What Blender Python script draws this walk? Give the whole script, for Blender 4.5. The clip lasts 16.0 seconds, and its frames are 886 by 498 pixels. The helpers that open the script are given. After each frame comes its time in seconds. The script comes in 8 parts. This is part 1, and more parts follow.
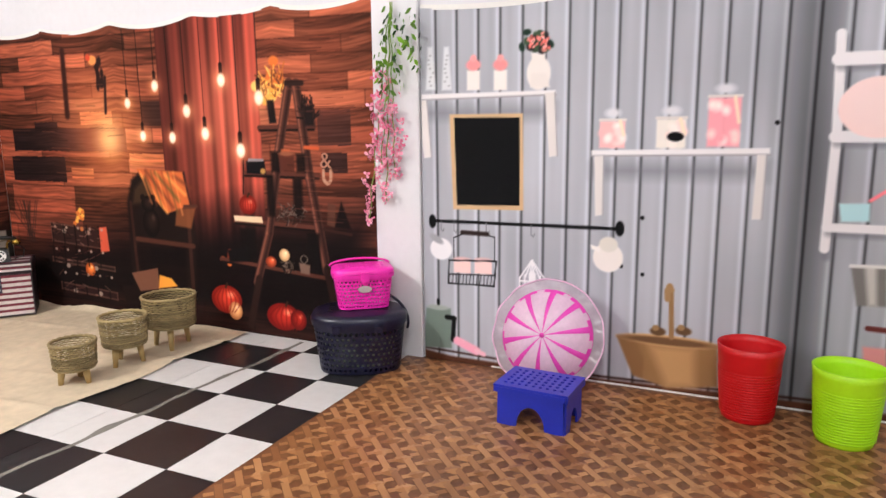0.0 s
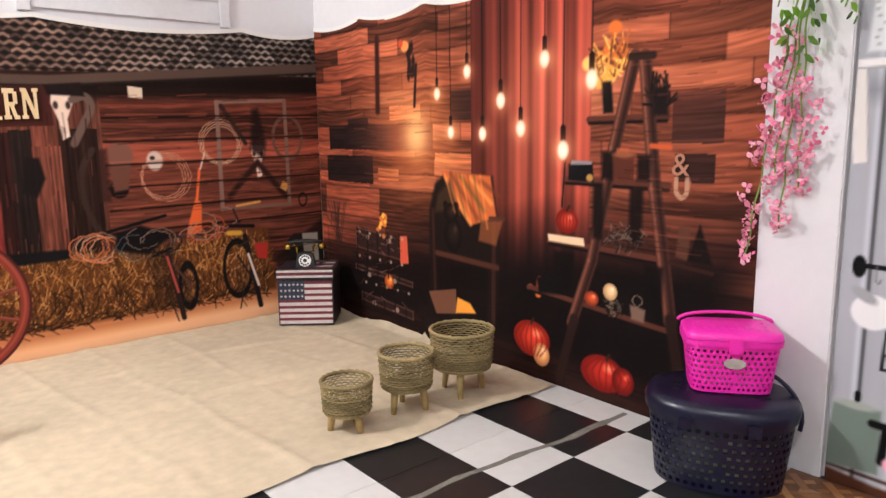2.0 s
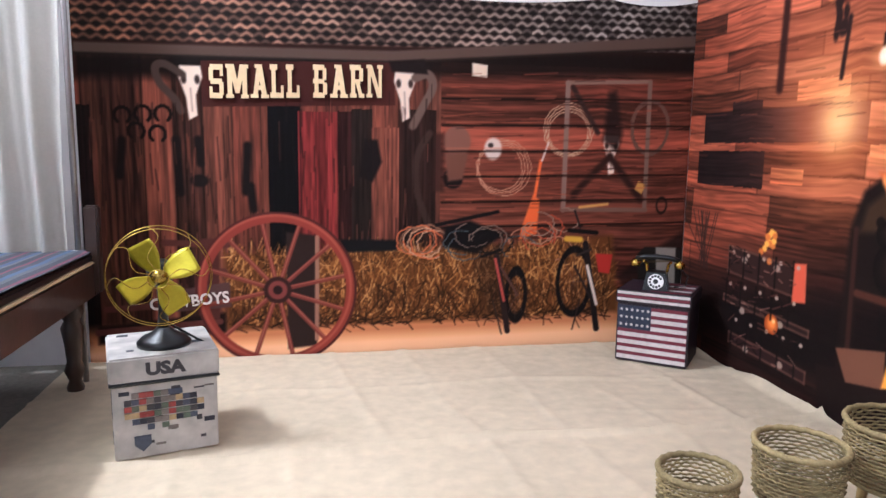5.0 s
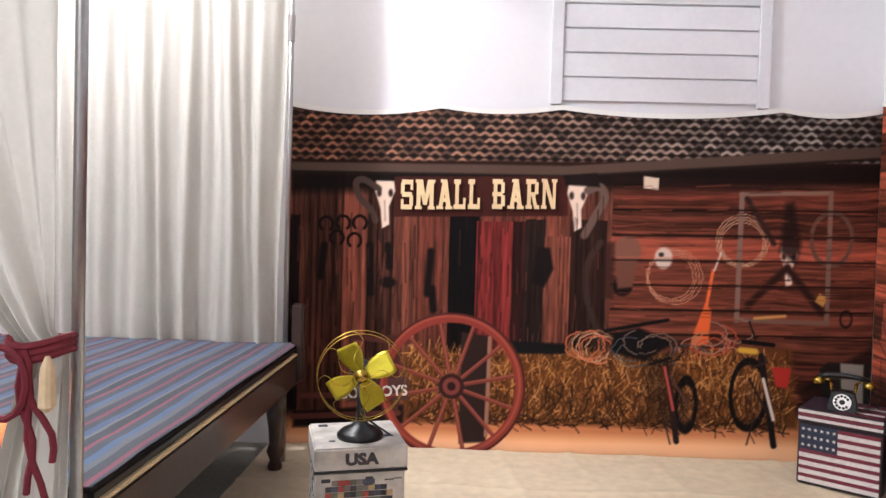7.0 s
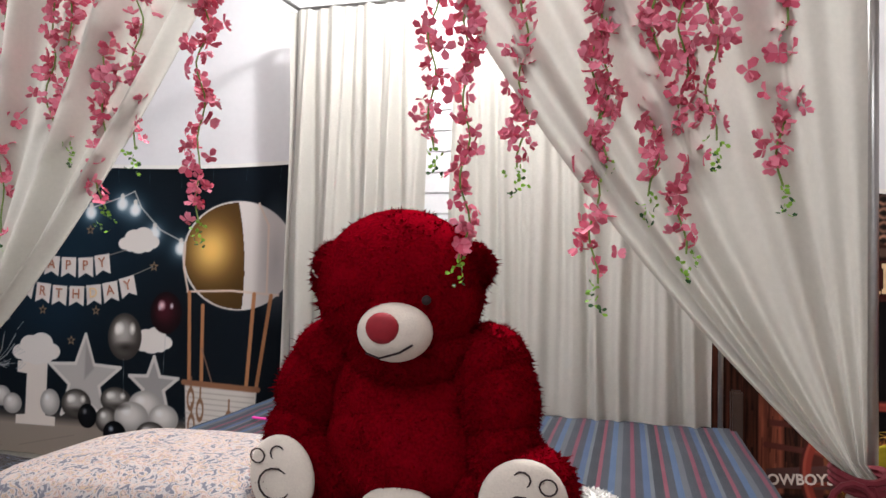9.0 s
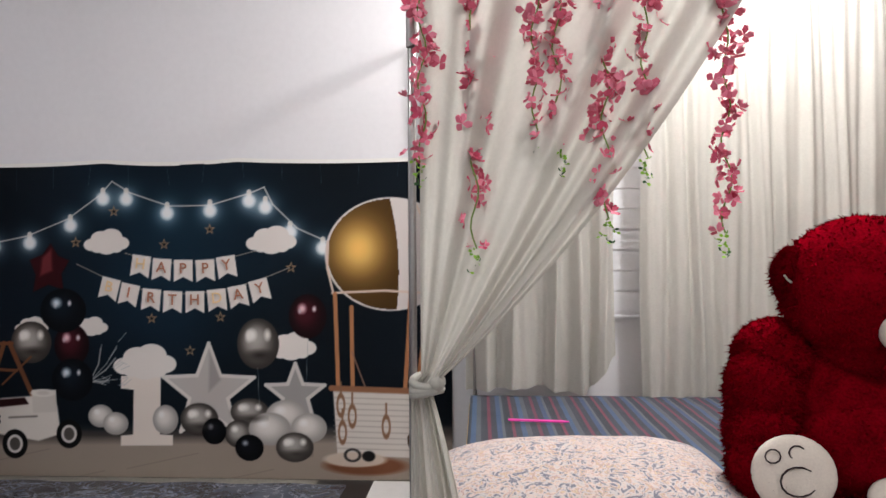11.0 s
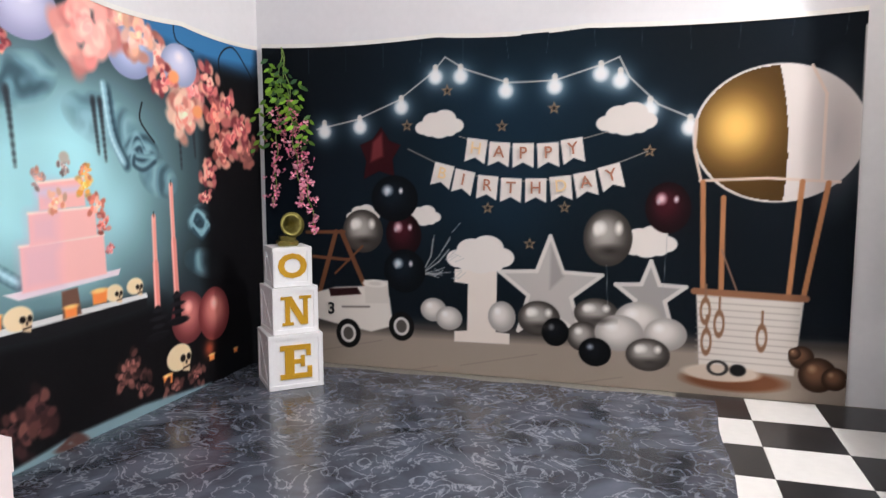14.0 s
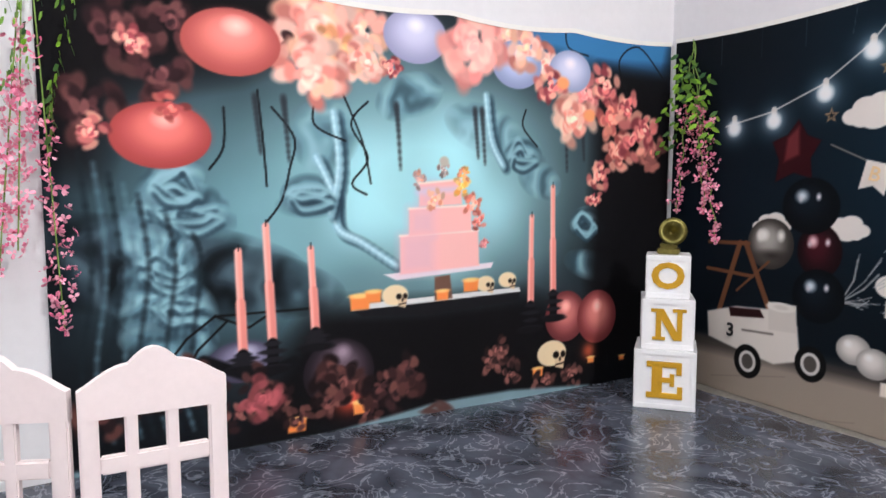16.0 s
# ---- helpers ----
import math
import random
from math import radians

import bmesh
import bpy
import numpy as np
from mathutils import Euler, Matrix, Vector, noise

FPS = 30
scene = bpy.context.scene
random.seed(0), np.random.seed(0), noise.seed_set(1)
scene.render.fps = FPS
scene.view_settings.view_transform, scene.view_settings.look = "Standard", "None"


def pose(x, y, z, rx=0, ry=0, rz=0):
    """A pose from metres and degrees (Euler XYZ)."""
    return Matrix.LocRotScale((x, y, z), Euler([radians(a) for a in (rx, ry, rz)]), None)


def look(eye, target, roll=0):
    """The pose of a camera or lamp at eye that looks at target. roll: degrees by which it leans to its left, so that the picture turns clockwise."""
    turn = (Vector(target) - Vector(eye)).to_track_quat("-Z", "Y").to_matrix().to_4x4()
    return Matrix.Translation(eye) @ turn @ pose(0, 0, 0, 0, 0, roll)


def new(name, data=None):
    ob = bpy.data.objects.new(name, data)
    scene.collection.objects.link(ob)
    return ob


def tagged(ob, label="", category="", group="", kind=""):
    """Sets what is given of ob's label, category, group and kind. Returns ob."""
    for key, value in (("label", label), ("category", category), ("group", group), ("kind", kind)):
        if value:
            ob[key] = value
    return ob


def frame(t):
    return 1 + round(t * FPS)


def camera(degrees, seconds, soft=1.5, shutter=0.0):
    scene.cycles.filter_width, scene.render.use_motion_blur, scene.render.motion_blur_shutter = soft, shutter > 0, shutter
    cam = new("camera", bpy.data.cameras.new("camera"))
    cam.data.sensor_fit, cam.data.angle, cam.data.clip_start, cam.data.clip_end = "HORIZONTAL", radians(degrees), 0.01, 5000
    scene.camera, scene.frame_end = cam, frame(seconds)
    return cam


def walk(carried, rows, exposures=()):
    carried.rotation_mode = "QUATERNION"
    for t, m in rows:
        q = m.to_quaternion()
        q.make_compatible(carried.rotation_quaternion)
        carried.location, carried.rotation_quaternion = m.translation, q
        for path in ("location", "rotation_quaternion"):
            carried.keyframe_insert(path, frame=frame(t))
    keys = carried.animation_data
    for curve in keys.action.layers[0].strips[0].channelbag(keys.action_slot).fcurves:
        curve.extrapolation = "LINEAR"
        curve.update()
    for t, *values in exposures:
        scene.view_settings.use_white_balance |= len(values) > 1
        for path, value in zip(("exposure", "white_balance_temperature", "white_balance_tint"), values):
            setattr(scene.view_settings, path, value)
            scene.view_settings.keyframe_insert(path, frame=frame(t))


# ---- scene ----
cam = camera(65.3, 16.0)
PATH = [
    (0, (-3.123, -4.75, 1.199), (-1.332, -3.935, 0.844), -0.6),
    (0.5, (-2.973, -4.6, 1.192), (-1.298, -3.561, 0.852), -0.7),
    (1, (-2.792, -4.435, 1.188), (-1.268, -3.182, 0.86), -0.9),
    (1.5, (-2.529, -4.252, 1.149), (-1.197, -2.797, 0.822), -0.9),
    (2, (-2.339, -4.062, 1.143), (-1.075, -2.548, 0.813), -0.8),
    (2.5, (-2.163, -3.808, 1.136), (-0.835, -2.351, 0.803), -0.9),
    (3, (-2.152, -3.613, 1.127), (-0.827, -2.155, 0.781), -1.3),
    (3.5, (-2.136, -3.504, 1.079), (-0.979, -1.912, 0.723), -1.0),
    (4, (-2.046, -3.448, 1.053), (-1.231, -1.655, 0.706), -0.4),
    (4.2, (-1.978, -3.396, 1.044), (-1.3, -1.546, 0.706), -0.0),
    (6.3, (-1.937, -3.35, 0.964), (-1.729, -1.367, 0.803), 1.0),
    (6.5, (-1.985, -3.374, 0.963), (-1.828, -1.385, 0.836), 1.2),
    (7, (-2.085, -3.521, 1.126), (-2.137, -1.522, 1.069), 1.6),
    (7.5, (-2.294, -3.679, 1.292), (-2.681, -1.717, 1.320), 1.8),
    (8, (-2.771, -3.691, 1.235), (-3.268, -1.756, 1.334), 0.9),
    (8.5, (-3.029, -3.761, 1.298), (-3.600, -1.847, 1.384), 0.9),
    (8.7, (-3.134, -3.806, 1.301), (-3.696, -1.888, 1.375), 1.0),
    (10.8, (-4.971, -4.182, 1.359), (-5.095, -2.186, 1.388), 0.0),
    (11, (-5.162, -4.182, 1.365), (-5.272, -2.185, 1.380), -0.3),
    (11.5, (-5.741, -4.052, 1.379), (-5.787, -2.053, 1.339), -0.8),
    (12, (-6.005, -3.977, 1.211), (-6.146, -1.983, 1.143), -1.0),
    (12.5, (-6.184, -3.946, 1.15), (-6.391, -1.963, 0.992), -0.5),
    (13, (-6.271, -3.955, 1.09), (-6.535, -1.983, 0.892), -0.3),
    (13.5, (-6.319, -3.931, 1.12), (-6.679, -1.975, 0.907), -0.3),
    (14, (-6.296, -3.847, 1.163), (-6.874, -1.945, 0.951), -0.1),
    (14.5, (-6.135, -3.701, 1.159), (-7.037, -1.928, 0.954), 0.6),
    (15, (-5.973, -3.528, 1.116), (-7.215, -1.976, 0.902), 1.4),
    (15.5, (-5.87, -3.351, 1.137), (-7.401, -2.082, 0.924), 1.0),
    (16, (-5.713, -3.172, 1.129), (-7.453, -2.204, 0.944), -0.0),
]
walk(cam, [(t, look(eye, target, roll)) for t, eye, target, roll in PATH],
     ((0, 0.6, 6500, 10), (1.5, 0.52, 6500, 10), (2.5, 0.5, 6400, 10), (4, 0.6, 5500, 10), (6.5, 0.65, 5450, 10), (7, 0.5, 6150, 10), (7.5, 0.2, 6250, 10), (8.5, -0.15, 6350, 10), (11, -0.2, 6500, 10), (12.5, 0.2, 6500, 10),
      (14, 0.42, 6500, 10), (16, 0.5, 6350, 10)))

# ---- light ----
world = bpy.data.worlds.new("studio_world")
scene.world = world
world.use_nodes = True
world.node_tree.nodes["Background"].inputs[0].default_value = (0.9, 0.95, 1.0, 1)
world.node_tree.nodes["Background"].inputs[1].default_value = 0.3


def lamp(name, kind, place, power, size, colour=(1, 1, 1), target=None, size_y=None):
    data = bpy.data.lights.new(name, kind)
    data.energy, data.color = power, colour
    if kind == "AREA":
        data.shape, data.size, data.size_y = "RECTANGLE", size, size_y or size
    else:
        data.shadow_soft_size = size
    ob = new(name, data)
    ob.matrix_world = look(place, target) if target else Matrix.Translation(place)
    return tagged(ob, kind="structure")


# bare bulb over the canopy bed; two unseen fill lamps added behind the walker
lamp("canopy_bulb_light", "POINT", (-4.05, -1.2, 3.35), 225, 0.09, (1.0, 0.985, 0.97))
lamp("room_fill", "AREA", (-3.9, -5.0, 3.53), 62, 2.4, (0.98, 0.99, 1.0), (-3.9, -5.0, 0), 0.12)
lamp("room_fill_far", "AREA", (-7.0, -3.2, 3.53), 30, 1.2, (0.98, 0.99, 1.0), (-7.0, -3.2, 0), 0.12)


# ---- materials ----
def lin(c):
    return tuple(((v / 255) / 12.92 if v <= 10 else ((v / 255 + 0.055) / 1.055) ** 2.4) for v in c)


def mat(name, rgb, rough=0.6, metal=0.0, vary=0.15, grain=60.0, bump=0.0, rand=0.0, sheen=0.0, trans=0.0, coat=0.0, see=0.0):
    """A surface of the given sRGB paint, with grain and stains at two scales and fine relief."""
    m = bpy.data.materials.new(name)
    m.use_nodes = True
    nt, b = m.node_tree, m.node_tree.nodes["Principled BSDF"]
    L = nt.links.new
    base = (*lin(rgb), 1)
    co = nt.nodes.new("ShaderNodeTexCoord")
    n1, n2 = nt.nodes.new("ShaderNodeTexNoise"), nt.nodes.new("ShaderNodeTexNoise")
    n1.inputs["Scale"].default_value, n1.inputs["Detail"].default_value = grain, 3
    n2.inputs["Scale"].default_value, n2.inputs["Detail"].default_value = grain / 14, 4
    L(co.outputs["Object"], n1.inputs["Vector"])
    L(co.outputs["Object"], n2.inputs["Vector"])
    add = nt.nodes.new("ShaderNodeMath")
    add.operation = "ADD"
    L(n1.outputs["Fac"], add.inputs[0])
    L(n2.outputs["Fac"], add.inputs[1])
    mr = nt.nodes.new("ShaderNodeMapRange")
    mr.inputs[1].default_value, mr.inputs[2].default_value = 0.6, 1.4
    mr.inputs[3].default_value, mr.inputs[4].default_value = 1 - vary, 1 + vary
    L(add.outputs[0], mr.inputs[0])
    out = mr.outputs[0]
    if rand:
        oi = nt.nodes.new("ShaderNodeObjectInfo")
        r2 = nt.nodes.new("ShaderNodeMapRange")
        r2.inputs[3].default_value, r2.inputs[4].default_value = 1 - rand, 1 + rand
        L(oi.outputs["Random"], r2.inputs[0])
        mu = nt.nodes.new("ShaderNodeMath")
        mu.operation = "MULTIPLY"
        L(out, mu.inputs[0])
        L(r2.outputs[0], mu.inputs[1])
        out = mu.outputs[0]
    mix = nt.nodes.new("ShaderNodeVectorMath")
    mix.operation = "SCALE"
    mix.inputs[0].default_value = base[:3]
    L(out, mix.inputs["Scale"])
    L(mix.outputs[0], b.inputs["Base Color"])
    b.inputs["Roughness"].default_value, b.inputs["Metallic"].default_value = rough, metal
    b.inputs["Sheen Weight"].default_value = sheen
    b.inputs["Coat Weight"].default_value = coat
    b.inputs["Transmission Weight"].default_value = see
    if bump:
        bp = nt.nodes.new("ShaderNodeBump")
        bp.inputs["Strength"].default_value, bp.inputs["Distance"].default_value = bump, 0.004
        L(add.outputs[0], bp.inputs["Height"])
        L(bp.outputs[0], b.inputs["Normal"])
    if trans:
        tr = nt.nodes.new("ShaderNodeBsdfTranslucent")
        L(mix.outputs[0], tr.inputs["Color"])
        ms = nt.nodes.new("ShaderNodeMixShader")
        ms.inputs[0].default_value = trans
        L(b.outputs[0], ms.inputs[1])
        L(tr.outputs[0], ms.inputs[2])
        L(ms.outputs[0], nt.nodes["Material Output"].inputs["Surface"])
    return m


def print_mat():
    """Matt polyester cloth that carries the printed picture in its colour attribute."""
    m = mat("printed_cloth", (255, 255, 255), 0.75, bump=0.08, grain=300)
    nt = m.node_tree
    at = nt.nodes.new("ShaderNodeVertexColor")
    at.layer_name = "ink"
    nt.links.new(at.outputs["Color"], nt.nodes["Principled BSDF"].inputs["Base Color"])
    nt.nodes["Principled BSDF"].inputs["Specular IOR Level"].default_value = 0.12
    return m


def stripe_mat():
    """Woven cotton spread with lengthwise stripes."""
    m = mat("striped_cotton", (90, 90, 100), 0.85, grain=400, bump=0.2)
    nt = m.node_tree
    L = nt.links.new
    co, sp = nt.nodes.new("ShaderNodeTexCoord"), nt.nodes.new("ShaderNodeSeparateXYZ")
    L(co.outputs["Object"], sp.inputs[0])
    mul, fr = nt.nodes.new("ShaderNodeMath"), nt.nodes.new("ShaderNodeMath")
    mul.operation, fr.operation = "MULTIPLY", "FRACT"
    mul.inputs[1].default_value = 4.4
    L(sp.outputs["X"], mul.inputs[0])
    L(mul.outputs[0], fr.inputs[0])
    cr = nt.nodes.new("ShaderNodeValToRGB")
    cr.color_ramp.interpolation = "CONSTANT"
    stops = [(0, (46, 50, 58)), (0.13, (98, 46, 62)), (0.2, (46, 50, 58)), (0.32, (54, 72, 100)), (0.42, (82, 86, 92)), (0.48, (40, 44, 52)),
             (0.62, (104, 50, 64)), (0.68, (50, 54, 62)), (0.8, (58, 78, 106)), (0.9, (74, 78, 84))]
    e = cr.color_ramp.elements
    e[0].position, e[0].color = 0, (*lin(stops[0][1]), 1)
    e[1].position, e[1].color = stops[1][0], (*lin(stops[1][1]), 1)
    for p, c in stops[2:]:
        k = e.new(p)
        k.color = (*lin(c), 1)
    L(fr.outputs[0], cr.inputs[0])
    L(cr.outputs[0], nt.nodes["Principled BSDF"].inputs["Base Color"])
    return m


def marble_mat():
    """Glossy vinyl sheet printed as dark slate marble with pale veins."""
    m = mat("marble_vinyl", (62, 66, 78), 0.22, grain=30)
    nt = m.node_tree
    L = nt.links.new
    b = nt.nodes["Principled BSDF"]
    co = nt.nodes.new("ShaderNodeTexCoord")
    n = nt.nodes.new("ShaderNodeTexNoise")
    n.inputs["Scale"].default_value, n.inputs["Detail"].default_value, n.inputs["Distortion"].default_value = 3.2, 8, 1.1
    w = nt.nodes.new("ShaderNodeTexNoise")
    w.inputs["Scale"].default_value, w.inputs["Detail"].default_value, w.inputs["Distortion"].default_value = 5.6, 6, 2.0
    L(co.outputs["Object"], n.inputs["Vector"])
    L(co.outputs["Object"], w.inputs["Vector"])
    cr = nt.nodes.new("ShaderNodeValToRGB")
    cr.color_ramp.elements[0].position, cr.color_ramp.elements[0].color = 0.3, (*lin((34, 37, 46)), 1)
    cr.color_ramp.elements[1].position, cr.color_ramp.elements[1].color = 0.72, (*lin((92, 97, 110)), 1)
    L(n.outputs["Fac"], cr.inputs[0])
    vn = nt.nodes.new("ShaderNodeValToRGB")
    for k, (p, c) in enumerate([(0.474, 0), (0.5, 1)]):
        vn.color_ramp.elements[k].position, vn.color_ramp.elements[k].color = p, (c, c, c, 1)
    e = vn.color_ramp.elements.new(0.526)
    e.color = (0, 0, 0, 1)
    L(w.outputs["Fac"], vn.inputs[0])
    mu = nt.nodes.new("ShaderNodeMath")
    mu.operation = "MULTIPLY"
    L(vn.outputs[0], mu.inputs[0])
    L(n.outputs["Fac"], mu.inputs[1])
    mx = nt.nodes.new("ShaderNodeMix")
    mx.data_type = "RGBA"
    L(mu.outputs[0], mx.inputs[0])
    L(cr.outputs[0], mx.inputs[6])
    mx.inputs[7].default_value = (*lin((164, 169, 182)), 1)
    L(mx.outputs[2], b.inputs["Base Color"])
    return m


def island_mat(name, a, b2, rough=0.5):
    """Colour varied from piece to piece of a joined mesh."""
    m = mat(name, a, rough, grain=120)
    nt = m.node_tree
    g, cr = nt.nodes.new("ShaderNodeNewGeometry"), nt.nodes.new("ShaderNodeValToRGB")
    cr.color_ramp.elements[0].color, cr.color_ramp.elements[1].color = (*lin(a), 1), (*lin(b2), 1)
    nt.links.new(g.outputs["Random Per Island"], cr.inputs[0])
    nt.links.new(cr.outputs[0], nt.nodes["Principled BSDF"].inputs["Base Color"])
    return m


def plush_mat():
    m = mat("red_plush", (112, 2, 16), 1.0, vary=0.5, grain=120, bump=0.8)
    m.node_tree.nodes["Principled BSDF"].inputs["Specular IOR Level"].default_value = 0.0
    return m


M = dict(
    wall=mat("white_plaster", (228, 227, 230), 0.85, vary=0.03, grain=25, bump=0.12),
    plank=mat("white_painted_board", (222, 222, 226), 0.6, vary=0.05, grain=40, bump=0.1, rand=0.03),
    ink=print_mat(), hem=mat("white_hem", (236, 234, 230), 0.8, vary=0.04),
    stripe=stripe_mat(), marble=marble_mat(),
    tile_w=mat("white_vinyl_tile", (214, 212, 210), 0.35, vary=0.06, grain=20, rand=0.04),
    tile_b=mat("black_vinyl_tile", (34, 34, 36), 0.3, vary=0.35, grain=22, rand=0.2),
    screed=mat("worn_cement", (120, 116, 108), 0.8, vary=0.3, grain=50, bump=0.3),
    kraft=mat("beige_paper_cloth", (204, 187, 160), 0.85, vary=0.16, grain=18, bump=0.25),
    weave=island_mat("brown_weave_vinyl", (138, 90, 54), (184, 134, 88), 0.3),
    weave_dark=mat("dark_brown_vinyl", (116, 74, 46), 0.35, vary=0.3, grain=40),
    wicker=mat("seagrass_cord", (140, 122, 84), 0.85, vary=0.4, grain=160, rand=0.35),
    wicker_leg=mat("pale_wood", (176, 150, 98), 0.6, vary=0.15, grain=40),
    navy=mat("navy_plastic", (14, 14, 42), 0.32, vary=0.08), pink=mat("pink_plastic", (244, 44, 178), 0.35, vary=0.05),
    bag=mat("clear_bag", (190, 200, 170), 0.2, vary=0.4, grain=90), logo=mat("silver_label", (190, 186, 176), 0.3, 0.4),
    blue=mat("blue_plastic", (30, 48, 170), 0.35, vary=0.08), red=mat("red_plastic", (205, 14, 22), 0.4, vary=0.06),
    green=mat("lime_plastic", (178, 236, 24), 0.4, vary=0.05), clear=mat("frosted_rim", (236, 224, 234), 0.2, vary=0.1, trans=0.4, see=0.6),
    magenta=mat("magenta_film", (250, 84, 204), 0.3, vary=0.08, trans=0.35), rose=mat("pale_rose_film", (248, 214, 236), 0.3, vary=0.1, trans=0.35),
    wood=mat("dark_stained_wood", (54, 36, 28), 0.4, vary=0.3, grain=25, bump=0.2, coat=0.3),
    steel=mat("galvanised_steel", (170, 168, 166), 0.3, 0.9, vary=0.1), black=mat("black_enamel", (20, 20, 22), 0.35, vary=0.1),
    brass=mat("polished_brass", (180, 150, 70), 0.25, 0.9, vary=0.1), blade=mat("yellow_brass_blade", (190, 176, 44), 0.35, 0.6, vary=0.15),
    curtain=mat("cream_curtain", (208, 205, 197), 0.85, vary=0.05, grain=80, bump=0.1, trans=0.42, sheen=0.2),
    cord=mat("maroon_cord", (112, 26, 40), 0.8, vary=0.2), tassel=mat("cream_tassel", (226, 200, 160), 0.8),
    petal=island_mat("silk_petal", (206, 72, 104), (246, 150, 172), 0.7), petal2=island_mat("blossom_petal", (232, 110, 150), (250, 186, 204), 0.7),
    leaf=island_mat("silk_leaf", (40, 84, 44), (150, 206, 60), 0.6), stem=mat("vine_stem", (120, 150, 70), 0.7),
    plush=plush_mat(),
    cream=mat("cream_plush", (226, 214, 202), 0.9, vary=0.08, grain=160, bump=0.4), thread=mat("dark_thread", (40, 20, 24), 0.8),
    nose=mat("red_nose", (150, 14, 34), 0.7), white=mat("white_gloss_paint", (240, 238, 236), 0.4, vary=0.03),
    orange=mat("orange_cloth", (240, 120, 60), 0.8), gold=mat("gold_card", (214, 164, 40), 0.35, 0.3, vary=0.12),
    board=mat("white_card", (242, 242, 244), 0.45, vary=0.03), fence=mat("white_pvc", (240, 226, 226), 0.4, vary=0.03),
    bronze=mat("antique_bronze", (120, 112, 60), 0.35, 0.8, vary=0.3), ceiling=mat("white_ceiling", (240, 238, 236), 0.9, vary=0.03, grain=20),
    pen=mat("pink_pen", (250, 70, 180), 0.3), glass=mat("lamp_glass", (255, 255, 255), 0.3, vary=0),
    ink_letter=mat("cream_ink", (238, 206, 160), 0.75, vary=0.12, grain=40), ink_white=mat("white_ink", (226, 214, 208), 0.75, vary=0.2, grain=60),
    ink_copper=mat("copper_ink", (176, 120, 96), 0.75, vary=0.25, grain=30), ink_dark=mat("dark_ink", (24, 24, 28), 0.75, vary=0.2),
)


# ---- builders ----
def thing(name, label, category, place=(0, 0, 0), group="", rz=0):
    ob = new(name)
    ob.matrix_world = pose(*place, 0, 0, rz)
    return tagged(ob, label, category, group)


def mesh_of(name, bm, material, smooth=False):
    me = bpy.data.meshes.new(name)
    bmesh.ops.recalc_face_normals(bm, faces=bm.faces)
    bm.to_mesh(me)
    bm.free()
    for m in material if isinstance(material, (list, tuple)) else [material]:
        me.materials.append(m)
    if smooth:
        me.polygons.foreach_set("use_smooth", [True] * len(me.polygons))
    return me


def part(name, bm, material, parent=None, label="", smooth=False):
    ob = new(name, mesh_of(name, bm, material, smooth))
    ob.parent = parent
    return tagged(ob, label)


def box(bm, lo, hi, bevel=0.0, m=None, mi=0):
    r = bmesh.ops.create_cube(bm, size=1)
    c = [(a + b) / 2 for a, b in zip(lo, hi)]
    s = [abs(b - a) for a, b in zip(lo, hi)]
    bmesh.ops.transform(bm, matrix=Matrix.Translation(c) @ Matrix.Diagonal((*s, 1)), verts=r["verts"])
    vs = r["verts"]
    if bevel:
        es = list({e for v in vs for e in v.link_edges})
        vs = bmesh.ops.bevel(bm, geom=es, offset=bevel, segments=2, affect="EDGES")["verts"]
    if m is not None:
        bmesh.ops.transform(bm, matrix=m, verts=list(vs))
    if mi:
        for f in {f for v in vs for f in v.link_faces}:
            f.material_index = mi
    return bm


def tube(bm, pts, r, seg=8, closed=False, cap=True, mi=0):
    """A round rod along points; r is one radius or one for each point."""
    pts = [Vector(p) for p in pts]
    n = len(pts)
    rs = r if isinstance(r, (list, tuple)) else [r] * n
    rings, up = [], None
    for i, p in enumerate(pts):
        a = pts[(i - 1) % n] if closed or i else p
        b = pts[(i + 1) % n] if closed or i < n - 1 else p
        d = (b - a).normalized() if (b - a).length > 1e-9 else Vector((0, 0, 1))
        if up is None or abs(up.dot(d)) > 0.95:
            up = Vector((1, 0, 0)) if abs(d.z) > 0.7 else Vector((0, 0, 1))
        s = d.cross(up).normalized()
        up = s.cross(d).normalized()
        rings.append([bm.verts.new(p + (s * math.cos(2 * math.pi * k / seg) + up * math.sin(2 * math.pi * k / seg)) * rs[i]) for k in range(seg)])
    fs = []
    for i in range(n if closed else n - 1):
        A, B = rings[i], rings[(i + 1) % n]
        fs += [bm.faces.new((A[k], A[(k + 1) % seg], B[(k + 1) % seg], B[k])) for k in range(seg)]
    if cap and not closed:
        fs += [bm.faces.new(rings[0]), bm.faces.new(rings[-1])]
    for f in fs:
        f.material_index = mi
    return bm


